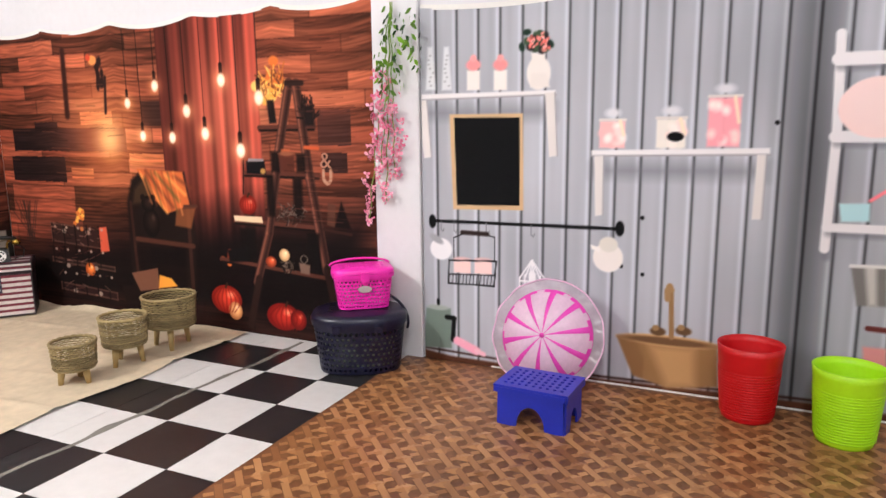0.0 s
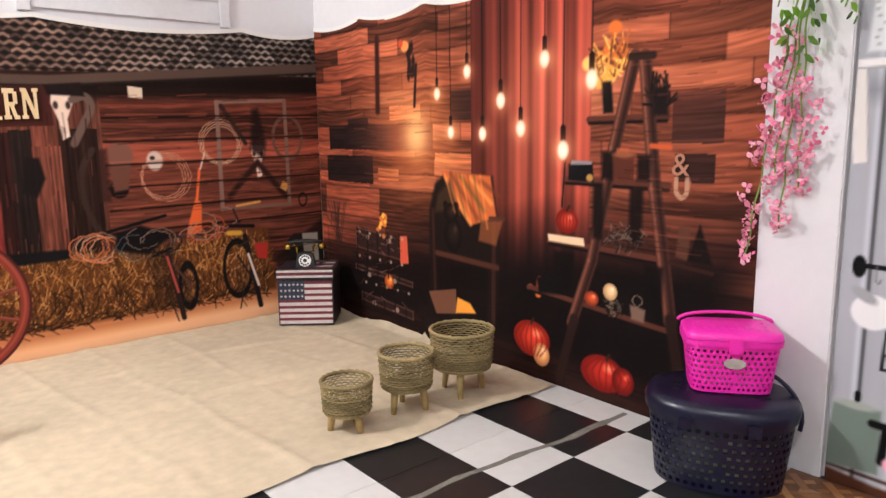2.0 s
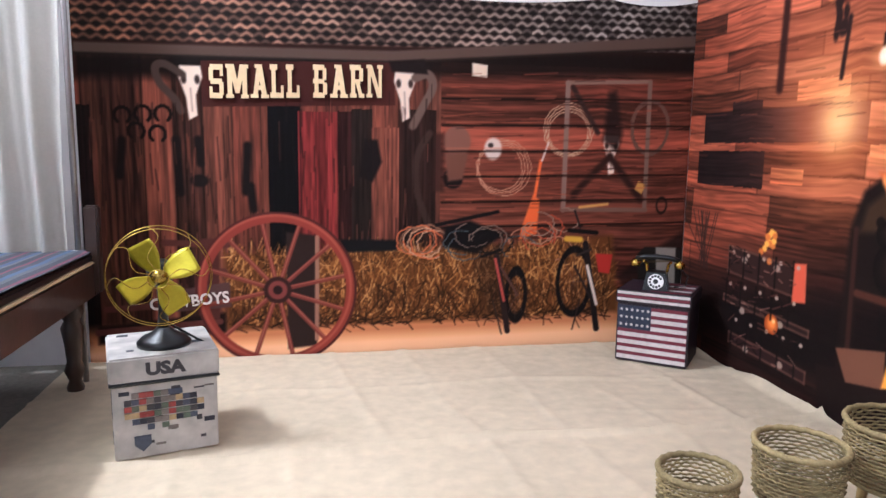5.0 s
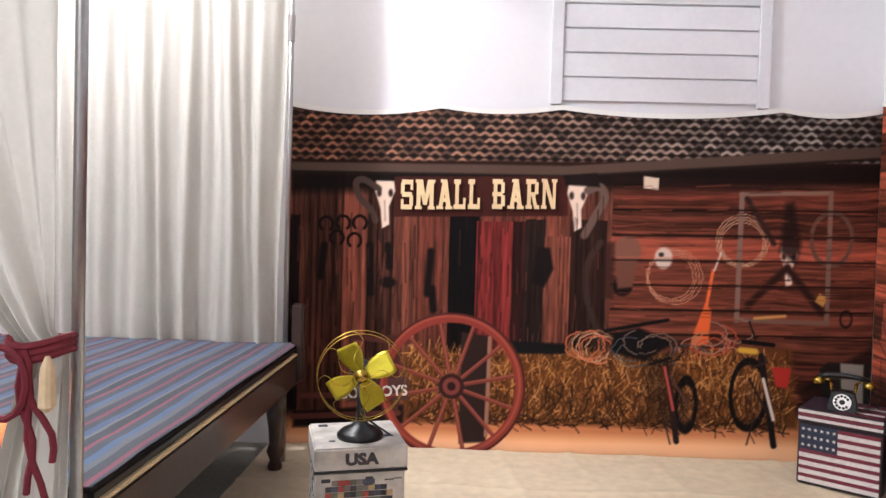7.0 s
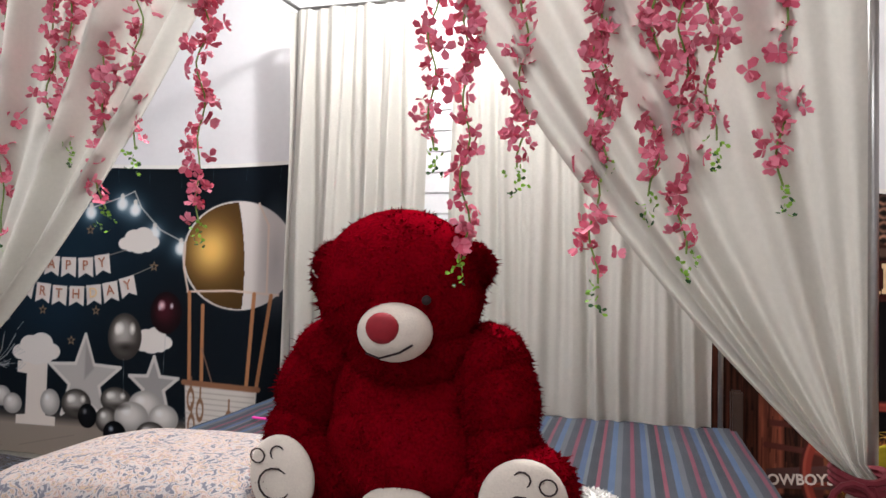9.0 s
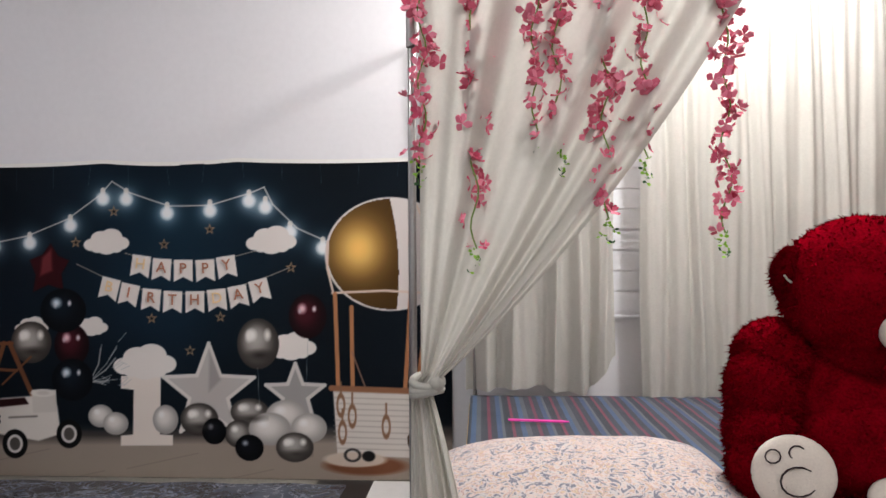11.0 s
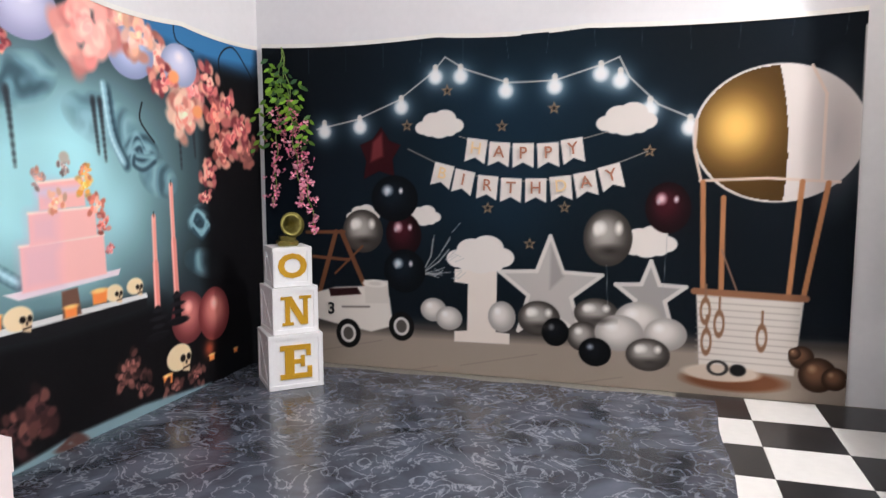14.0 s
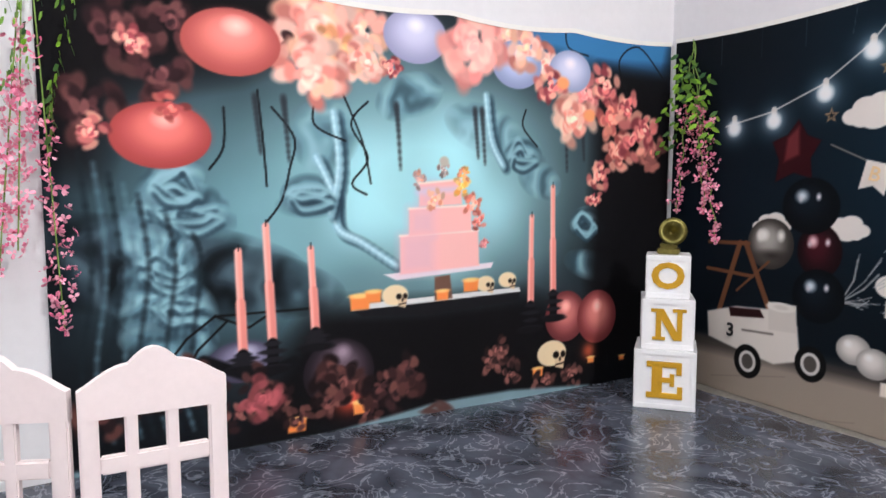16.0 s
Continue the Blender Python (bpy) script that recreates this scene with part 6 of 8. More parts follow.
p.ell((-4.157, 0.657), 0.042, 0.035, (206, 200, 190), 0.008)
p.poly([(-4.075, 0.652), (-4.122, 0.639), (-4.117, 0.618), (-4.081, 0.632)], (228, 222, 218), 0.006)
p.line([(-3.397, 0.530), (-3.395, 0.644), (-3.447, 0.667)], 0.006, (40, 38, 42), 0.004)
p.line([(-3.610, 0.545), (-3.610, 0.657), (-3.566, 0.668)], 0.006, (40, 38, 42), 0.004)
p.line([(-3.441, 0.673), (-3.572, 0.671)], 0.022, (58, 42, 40), 0.006)
for q in ((-3.440, 0.504), (-3.551, 0.507)):
    p.poly([(q[0] - .045, q[1] - .035), (q[0] + .045, q[1] - .035), (q[0] + .045, q[1] + .035), (q[0] - .045, q[1] + .035)], (238, 196, 192), 0.008)
    p.ell((q[0], q[1] + .036), .044, .01, (206, 166, 164), 0.006)
p.line([(-3.369, 0.528), (-3.619, 0.540), (-3.608, 0.414), (-3.365, 0.411), (-3.369, 0.528)], 0.008, (34, 32, 36), 0.004)
p.line([(-3.371, 0.458), (-3.614, 0.469)], 0.006, (34, 32, 36), 0.004)
for k in range(14):
    f = k / 13
    a, b2 = (-3.371, 0.458), (-3.368, 0.411)
    c, d = (-3.614, 0.469), (-3.608, 0.414)
    p.line([(a[0] + (c[0] - a[0]) * f, a[1] + (c[1] - a[1]) * f), (b2[0] + (d[0] - b2[0]) * f, b2[1] + (d[1] - b2[1]) * f)], 0.004, (44, 42, 46), 0.004)
# small white birdcage
for k in range(6):
    f = k / 5
    a, b2 = (-3.739, 0.353), (-3.866, 0.365)
    x = a[0] + (b2[0] - a[0]) * f
    p.line([(x, a[1]), (x, a[1] + 0.115 + 0.025 * (1 - (2 * f - 1) ** 2))], 0.008, (228, 226, 228), 0.004)
    p.line([(x, a[1] + 0.115), ((-3.799, 0.559)[0], (-3.799, 0.559)[1])], 0.007, (228, 226, 228), 0.004)
for y in (532, 500, 488):
    p.line([(a[0], a[1] + (532 - y) * 0.0023), (b2[0], a[1] + (532 - y) * 0.0023)], 0.009, (230, 228, 230), 0.004)
p.poly([(-3.822, 0.361), (-3.863, 0.365), (-3.863, 0.420), (-3.835, 0.401)], (230, 228, 230), 0.008)
p.ell((-3.800, 0.481), 0.016, 0.03, (226, 224, 226), 0.008)
# enamel kettle, rolling pin, bronze basin with tap
p.poly([(-3.222, 0.059), (-3.381, 0.069), (-3.376, 0.279), (-3.239, 0.271)], (112, 128, 118), 0.01)
p.ell((-3.306, 0.278), 0.058, 0.014, (150, 158, 150), 0.008)
p.line([(-3.307, 0.299), (-3.307, 0.317)], 0.018, (22, 20, 22), 0.006)
p.line([(-3.354, 0.232), (-3.394, 0.230), (-3.387, 0.116)], 0.024, (20, 20, 22), 0.008)
p.line([(-3.412, 0.113), (-3.515, 0.072)], 0.045, (240, 160, 184), 0.01)
p.line([(-3.515, 0.072), (-3.554, 0.059)], 0.024, (246, 180, 196), 0.008)
p.poly([(-4.206, 0.237), (-4.639, 0.242), (-4.649, 0.052), (-4.436, 0.019), (-4.285, 0.057)], (150, 108, 66), 0.012)
p.poly([(-4.354, 0.207), (-4.547, 0.215), (-4.556, 0.038), (-4.436, 0.025)], (188, 142, 92), 0.05, .8)
p.ell((-4.431, 0.237), 0.215, 0.026, (196, 152, 100), 0.008)
p.ell((-4.431, 0.235), 0.2, 0.018, (120, 84, 54), 0.01)
p.line([(-4.447, 0.255), (-4.437, 0.472)], 0.022, (150, 112, 72), 0.006)
p.line([(-4.437, 0.472), (-4.430, 0.487), (-4.421, 0.465), (-4.423, 0.429)], 0.026, (160, 122, 80), 0.006)
for q in ((-4.388, 0.277), (-4.496, 0.290)):
    p.ell(q, 0.034, 0.02, (110, 78, 50), 0.008)
    p.ell((q[0] + .01, q[1] + .015), 0.015, 0.014, (150, 116, 76), 0.006)
# plate rack
for a, b2, wd in (((-5.006, 1.523), (-5.020, 1.140), .035), ((-5.020, 1.140), (-5.012, 0.692), .035), ((-5.006, 1.429), (-5.8, (-5.006, 1.429)[1]), .05), ((-5.021, 1.253), (-5.8, (-5.021, 1.253)[1]), .02), ((-5.016, 1.136), (-5.8, (-5.016, 1.136)[1]), .045), ((-5.013, 0.779), (-5.8, (-5.013, 0.779)[1]), .035)):
    p.line([(a[0] - .01, a[1] - .02), (b2[0] - .01, b2[1] - .03)], wd, (110, 110, 118), 0.02, .6)
    p.line([a, b2], wd, (220, 216, 218), 0.006)
p.ell((-5.152, 1.246), .135, .115, (240, 206, 202), 0.008)
p.poly([(-5.049, 0.876), (-5.156, 0.880), (-5.158, 0.809), (-5.062, 0.804)], (166, 206, 210), 0.01)
p.line([(-5.155, 0.891), (-5.204, 0.929)], .014, (240, 120, 130), 0.006)
p.poly([(-5.110, 0.630), (-5.230, 0.634), (-5.244, 0.476), (-5.142, 0.470)], (120, 116, 112), 0.012)
p.poly([(-5.158, 0.633), (-5.196, 0.636), (-5.210, 0.477), (-5.181, 0.474)], (196, 192, 186), 0.02, .8)
p.line([(-5.110, 0.630), (-5.230, 0.634)], .014, (206, 204, 200), 0.006)
p.poly([(-5.176, 0.305), (-5.259, 0.306), (-5.276, 0.109), (-5.203, 0.098)], (206, 132, 130), 0.012)
p.line([(-5.189, 0.382), (-5.253, 0.380)], .022, (120, 50, 44), 0.006)
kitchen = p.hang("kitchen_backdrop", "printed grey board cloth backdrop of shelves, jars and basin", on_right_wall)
hem("hem", grey_top, -3.23, -5.8, on_right_wall, kitchen)
bm = bmesh.new()
box(bm, (-0.03, -3.22, 0.0), (-0.002, -2.965, 2.99), 0.004)
tagged(part("trim", bm, M["wall"]), kind="structure")


def paisley_mat():
    """Cotton print of small flowers in grey-blue, rose and cream."""
    m = mat("paisley_cotton", (206, 196, 196), 0.85, grain=200, bump=0.15)
    nt = m.node_tree
    v, cr, co = nt.nodes.new("ShaderNodeTexVoronoi"), nt.nodes.new("ShaderNodeValToRGB"), nt.nodes.new("ShaderNodeTexNoise")
    v.inputs["Scale"].default_value = 26
    co.inputs["Scale"].default_value, co.inputs["Detail"].default_value, co.inputs["Distortion"].default_value = 30, 3, 2
    tc = nt.nodes.new("ShaderNodeTexCoord")
    nt.links.new(tc.outputs["Object"], co.inputs["Vector"])
    cr.color_ramp.interpolation = "CONSTANT"
    e = cr.color_ramp.elements
    e[0].color, e[1].position, e[1].color = (*lin((112, 112, 124)), 1), 0.42, (*lin((178, 172, 172)), 1)
    for q, c in ((0.5, (196, 176, 166)), (0.56, (158, 132, 134)), (0.6, (190, 168, 142)), (0.66, (124, 124, 136))):
        k = e.new(q)
        k.color = (*lin(c), 1)
    nt.links.new(co.outputs["Fac"], cr.inputs[0])
    nt.links.new(cr.outputs[0], nt.nodes["Principled BSDF"].inputs["Base Color"])
    return m


# ---- floor coverings ----
def rumple(x, y, s, seed):
    return noise.noise((x * s + seed, y * s, seed * 0.7))


def paper(s, t):
    x, y = -3.02 + 3.0 * s, -2.07 + 2.04 * t
    y += (0.012 * math.sin(9 * x) + 0.02 * rumple(x, 0, 3, 5)) * (1 - t)
    ridge = lambda a, w: math.exp(-(a / w) ** 2)
    z = 0.005 + 0.006 * (rumple(x, y, 2.2, 1) + 0.6) + 0.003 * rumple(x, y, 7, 2)
    for k in range(9):
        z += 0.011 * ridge(x + 2.85 - 0.34 * k + 0.12 * y + 0.05 * rumple(x, y, 2, k), 0.022) * (0.5 + 0.5 * rumple(x, y, 1.3, 9 + k))
    z += 0.026 * ridge(y + 1.16 + 0.06 * rumple(x, y, 1.6, 4), 0.013) + 0.007 * ridge(y + 0.55 + 0.05 * rumple(x, y, 2, 6), 0.02)
    for k in range(5):
        z += 0.008 * ridge(y + 0.35 + 0.36 * k + 0.15 * x + 0.05 * rumple(x, y, 2.4, 20 + k), 0.012) * max(0, rumple(x, y, 1.7, 30 + k) + 0.2)
    z += 0.06 * max(0, (x + 0.06) / 0.06) * max(0, rumple(x, y, 2.4, 8) + 0.4) if x > -0.06 else 0
    return (x - 0.02, y, max(0.003, z))


tagged(part("paper_floor_sheet", sheet(bmesh.new(), paper, 200, 140), M["kraft"], smooth=True), "creased beige paper sheet lying on the floor", "floor sheet")
tagged(part("marble_vinyl_sheet", sheet(bmesh.new(), lambda s, t: (-8.65 + 2.68 * s + 0.008 * math.sin(40 * t), -5.2 + (5.085 + 0.015 * math.sin(31 * s)) * t, 0.004 + 0.0015 * rumple(8 * s, 8 * t, 1, 3)), 60, 60),
            M["marble"], smooth=True), "glossy dark marble-print vinyl sheet on the floor", "floor sheet")
weave = thing("weave_vinyl_sheet", "brown woven-pattern vinyl sheet on the floor", "floor sheet")
part("backing", box(bmesh.new(), (-3.0, -6.4, -0.003), (-0.03, -3.13, 0.004)), M["weave_dark"], weave)
bm = bmesh.new()


def flat(pts, z=0.0048):
    bm.faces.new([bm.verts.new((x, y, z)) for x, y in pts])


PITCH = 0.1
for a in range(29):
    for b2 in range(32):
        x, y = -2.94 + PITCH * a - 0.02 * (b2 % 2), -6.34 + PITCH * b2
        if x > -0.09:
            continue
        h = 0.029
        q = [(x - h, y - h), (x + h, y - h), (x + h, y + h), (x - h, y + h)]
        for k in range(4):
            bm.faces.new([bm.verts.new((*q[k], 0.0046)), bm.verts.new((*q[(k + 1) % 4], 0.0046)), bm.verts.new((x, y, 0.0075))])
        x, y = x + PITCH / 2, y + PITCH / 2
        for w0, w1, half in ((-0.013, 0.013, 0.056),):
            flat([(x + (u - v) * 0.7071, y + (u + v) * 0.7071) for u, v in ((-half, w0), (half, w0), (half, w1), (-half, w1))], 0.006)
        for u0, u1 in ((0.016, 0.05), (-0.05, -0.016)):
            flat([(x + (v + u) * 0.7071, y + (v - u) * 0.7071) for u, v in ((u0, -0.012), (u1, -0.012), (u1, 0.012), (u0, 0.012))], 0.0052)
tagged(part("weave_pattern", bm, M["weave"], weave), kind="stuff")
part("edge_strip", box(bmesh.new(), (-0.034, -5.8, 0.0045), (-0.022, -3.6, 0.009)), M["hem"], weave, "white cut edge")

# ---- canopy bed ----
bed = thing("wooden_bed", "dark wooden bed with turned legs and striped cotton spread", "bed", (-4.03, -1.2, 0))
X0, X1, Y0, Y1 = -1.2, 1.2, -0.92, 0.9
part("rail", box(bmesh.new(), (X0, Y0, 0.385), (X1, Y0 + 0.045, 0.52), 0.006), M["wood"], bed)
part("rail", box(bmesh.new(), (X0, Y1 - 0.045, 0.385), (X1, Y1, 0.52), 0.006), M["wood"], bed)
part("rail", box(bmesh.new(), (X0, Y0 + 0.046, 0.385), (X0 + 0.045, Y1 - 0.046, 0.52), 0.006), M["wood"], bed)
part("rail", box(bmesh.new(), (X1 - 0.045, Y0 + 0.046, 0.385), (X1, Y1 - 0.046, 0.52), 0.006), M["wood"], bed)
part("deck", box(bmesh.new(), (X0 + 0.046, Y0 + 0.046, 0.48), (X1 - 0.046, Y1 - 0.046, 0.52)), M["wood"], bed)
legprof = [(0.0, 0), (0.03, 0), (0.034, 0.02), (0.024, 0.05), (0.04, 0.09), (0.028, 0.13), (0.033, 0.2), (0.044, 0.27), (0.03, 0.3), (0.045, 0.33), (0.046, 0.384), (0.0, 0.384)]
for x in (X0 + 0.08, X1 - 0.08):
    for y in (Y0 + 0.08, Y1 - 0.1):
        part("leg", lathe(bmesh.new(), legprof, 20, at=(x, y, 0)), M["wood"], bed, "turned leg", True)
part("bedpost", box(bmesh.new(), (X1 - 0.03, Y1 - 0.05, 0.4), (X1 + 0.025, Y1, 0.76), 0.008), M["wood"], bed)


def spread(s, t):
    x, y = X0 + 0.005 + (X1 - X0 - 0.01) * s, Y0 - 0.005 + (Y1 - Y0) * t
    return (x, y, 0.575 + 0.006 * rumple(x, y, 3, 2) + 0.003 * rumple(x, y, 9, 5))


bm = sheet(bmesh.new(), spread, 60, 50)
part("mattress_side", box(bmesh.new(), (X0 + 0.004, Y0 - 0.003, 0.533), (X1 - 0.004, Y1 - 0.01, 0.564), 0.008), M["black"], bed, "dark cloth mattress edge")
part("piping", box(bmesh.new(), (X0 - 0.003, Y0 - 0.006, 0.5215), (X1 + 0.003, Y1 - 0.005, 0.532), 0.004), M["tassel"], bed, "pale edge strip under the mattress")
part("bedspread", bm, M["stripe"], bed, "blue, grey and maroon striped cotton spread", True)

frame_ob = thing("canopy_frame", "slim steel tube canopy frame standing round the bed", "bed canopy")
posts = {"FR": (-2.825, -2.2), "BR": (-2.9, -0.3), "FL": (-5.365, -2.14), "BL": (-5.2, -0.26)}
for q in posts.values():
    bm = tube(bmesh.new(), [(*q, 0), (*q, 2.8)], 0.012, 12)
    part("post", bm, M["steel"], frame_ob, smooth=True)
    part("sleeve", lathe(bmesh.new(), [(0.0125, 1.98), (0.017, 1.98), (0.017, 2.1), (0.0125, 2.1)], 14, at=(*q, 0)), M["steel"], frame_ob)
for a, b2 in (("FR", "FL"), ("FR", "BR"), ("FL", "BL"), ("BR", "BL")):
    part("top_rail", tube(bmesh.new(), [(*posts[a], 2.8), (*posts[b2], 2.8)], 0.012, 12), M["steel"], frame_ob, smooth=True)


def hanging(name, label, x0, x1, y, z_top, z_bot, folds, amp, nu=150, nv=36, droop=None):
    def fn(s, t):
        x = x0 + (x1 - x0) * s
        zb = z_bot(s) if callable(z_bot) else z_bot
        f = math.sin(s * folds * 6.283 + 1.4 * math.sin(s * folds * 1.7)) * (0.45 + 0.75 * t) + 0.3 * math.sin(s * folds * 14 + 2 * t)
        return (x + 0.012 * math.sin(5 * t + 20 * s), y + amp * f + 0.02 * t * rumple(x, t, 3, 7), z_top + (zb - z_top) * t)
    ob = tagged(part(name, sheet(bmesh.new(), fn, nu, nv), M["curtain"], smooth=True), label, "curtain", "canopy curtains")
    return ob


hanging("back_curtain", "cream cotton curtain gathered behind the bed", -2.93, -4.27, -0.3, 2.78, 0.57, 9, 0.028)
hanging("back_curtain", "cream cotton curtain with a looped lower hem", -5.24, -4.41, -0.3, 2.78, lambda s: 0.60 + 0.05 * s + (0.05 * math.sin(s * 3.14 * 2.0) if s > 0.5 else 0.0) + 0.9 * max(0, s - 0.78) ** 1.2, 5, 0.045)


def drape(px, py, reach, tie_z, tail):
    """A front drape gathered from the top rail to its tie at the post and hanging to the floor below it."""
    def fn(s, t):
        if t < 0.72:
            v = t / 0.72
            spread_x = reach * (1 - v) ** 0.92 * s + 0.05 * s * v
            z = 2.78 + (tie_z - 2.78) * v
            z -= 0.12 * s * math.sin(v * 3.14)
        else:
            v = (t - 0.72) / 0.28
            spread_x = (0.05 + 0.10 * math.sin(min(1, v * 1.5) * 1.57)) * s * tail
            z = tie_z - (tie_z - 0.06) * v
        w = min(1, abs(spread_x) / 0.3 + 0.25)
        f = math.sin(s * 40 + 1.5 * math.sin(7 * s)) * 0.026 * w + math.sin(s * 17 + 3 * t) * 0.03 * w
        side = -1 if px > -4 else 1
        tight = 0.03 * math.sin(s * 6.28) * (1 - w)
        return (px + side * (0.012 + spread_x) - side * (0.03 if t >= 0.72 else 0), py - 0.02 + f + tight - 0.03 * side * spread_x, z)
    return sheet(bmesh.new(), fn, 120, 70)


for px, py, reach, tz, lab in ((-2.835, -2.23, 1.36, 0.9, "cream front drape tied to the post with a maroon cord"), (-5.35, -2.17, 1.3, 1.0, "cream front drape knotted at the post")):
    d = thing("front_drape", lab, "curtain", group="canopy curtains")
    part("cloth", drape(px, py, reach, tz, 1.1), M["curtain"], d, smooth=True)
    side = -1 if px > -4 else 1
    cx = px + side * 0.03
    if px > -4:
        for k in range(3):
            part("cord", tube(bmesh.new(), [(cx + 0.05 * math.cos(a), py - 0.02 + 0.06 * math.sin(a), tz - 0.012 * k + 0.006 * math.cos(2 * a)) for a in np.linspace(0, 6.28, 20)[:-1]], 0.008, 6, True), M["cord"], d)
        part("bow_loop", tube(bmesh.new(), [(cx - 0.03 - 0.045 * math.sin(a), py - 0.09, tz - 0.07 + 0.065 * math.cos(a)) for a in np.linspace(0, 6.28, 16)[:-1]], 0.007, 6, True), M["cord"], d)
        for k, (dx, ln) in enumerate(((0.04, 0.32), (0.055, 0.2), (0.02, 0.26))):
            part("cord_end", tube(bmesh.new(), [(cx + dx * v * 1.2 + 0.01 * math.sin(9 * v + k), py - 0.085, tz - 0.01 - ln * v) for v in np.linspace(0, 1, 9)], 0.006, 6), M["cord"], d)
        part("tassel", lathe(bmesh.new(), [(0.004, 0), (0.012, -0.02), (0.015, -0.09), (0.005, -0.1)], 10, at=(cx + 0.05, py - 0.085, tz - 0.02)), M["tassel"], d, "cream tassel")
    else:
        bm = bmesh.new()
        for k in range(3):
            tube(bm, [(cx + 0.042 * math.cos(a), py - 0.02 + 0.045 * math.sin(a), tz - 0.016 * k + 0.01 * math.sin(a + k)) for a in np.linspace(0, 6.28, 20)[:-1]], 0.012, 6, True)
        ball(bm, (cx + 0.03, py - 0.06, tz), (0.022, 0.02, 0.02), 12, 8)
        part("knot", bm, M["curtain"], d, smooth=True)


# ---- flower garlands ----
def petals(bm, c, r, rng, n=5, mi=0):
    ax = Vector((rng.uniform(-1, 1), rng.uniform(-1, 1), rng.uniform(-0.4, 1))).normalized()
    q = ax.to_track_quat("Z", "Y").to_matrix()
    for k in range(n):
        a = 6.283 * k / n + rng.random()
        d, e = Vector((math.cos(a), math.sin(a), 0.25)), Vector((-math.sin(a), math.cos(a), 0))
        pts = [(0, 0, 0), d * r * 0.55 + e * r * 0.42, d * r + e * r * 0.28 + Vector((0, 0, r * .2)), d * r * 1.08, d * r - e * r * 0.28 + Vector((0, 0, r * .2)), d * r * 0.55 - e * r * 0.42]
        vs = [bm.verts.new(Vector(c) + q @ Vector(v)) for v in pts]
        f = bm.faces.new(vs)
        f.material_index = mi


def strand(x, y, z_top, z_bot, seed, name="flower_garland", label="hanging strand of pink silk blossoms", r=0.03, mat_key="petal", thin=1.0):
    rng = random.Random(seed)
    g = thing(name, label, "garland", group="flower garlands")
    n = max(3, int((z_top - z_bot) / 0.029))
    sway = [(x + 0.012 * math.sin(3.1 * k * 0.3 + seed), y + 0.012 * math.cos(2.3 * k * 0.3), z_top - (z_top - z_bot) * k / n) for k in range(n + 1)]
    part("stem", tube(bmesh.new(), sway, 0.0025, 5), M["stem"], g)
    bm = bmesh.new()
    for k, q in enumerate(sway[:-1]):
        for j in range(3 if rng.random() < 0.7 * thin else 1):
            s = 0.5 + 0.6 * min(1, (n - k) / n + 0.35)
            petals(bm, (q[0] + rng.gauss(0, 0.018), q[1] + rng.gauss(0, 0.014), q[2] + rng.gauss(0, 0.015)), r * s * rng.uniform(0.7, 1.1), rng, 4)
    part("blossoms", bm, M[mat_key], g)
    bm = bmesh.new()
    for k in range(9):
        petals(bm, (sway[-1][0] + rng.gauss(0, 0.012), sway[-1][1] + rng.gauss(0, 0.01), sway[-1][2] - 0.012 * k * 0.7), 0.012, rng, 2)
    tagged(part("leaf_tip", bm, M["leaf"], g), "pale green buds", kind="stuff")
    return g


for k, (x, zb) in enumerate(((-4.48, 1.42), (-4.70, 1.63), (-4.81, 1.46), (-4.945, 1.65), (-5.005, 1.68), (-5.18, 1.38), (-5.33, 1.63),
                             (-3.81, 1.60), (-3.72, 1.33), (-3.58, 1.55), (-3.41, 1.28), (-3.39, 1.56), (-3.22, 1.35), (-3.28, 1.48), (-3.16, 1.60), (-3.02, 1.50))):
    strand(x, -2.27 - 0.03 * (x + 2.89), 2.78, zb, 20 + k)


def leafspray(bm, c, rng, size=0.05, n=7):
    """Pointed leaflets along a drooping twig."""
    a0 = rng.uniform(-0.9, 0.9)
    d = Vector((math.sin(a0) * 0.6, rng.uniform(-0.4, 0.1), -1)).normalized()
    for k in range(n):
        p0 = Vector(c) + d * (0.03 * k)
        s = 1 if k % 2 else -1
        e = Vector((s * 0.8, rng.uniform(-0.5, 0.3), -0.55)).normalized()
        f = e.cross(Vector((0, 1, 0.3))).normalized()
        L = size * rng.uniform(0.8, 1.2)
        vs = [bm.verts.new(p0 + e * L * u + f * L * v) for u, v in ((0, 0), (0.35, 0.22), (0.75, 0.16), (1, 0), (0.75, -0.16), (0.35, -0.22))]
        bm.faces.new(vs)


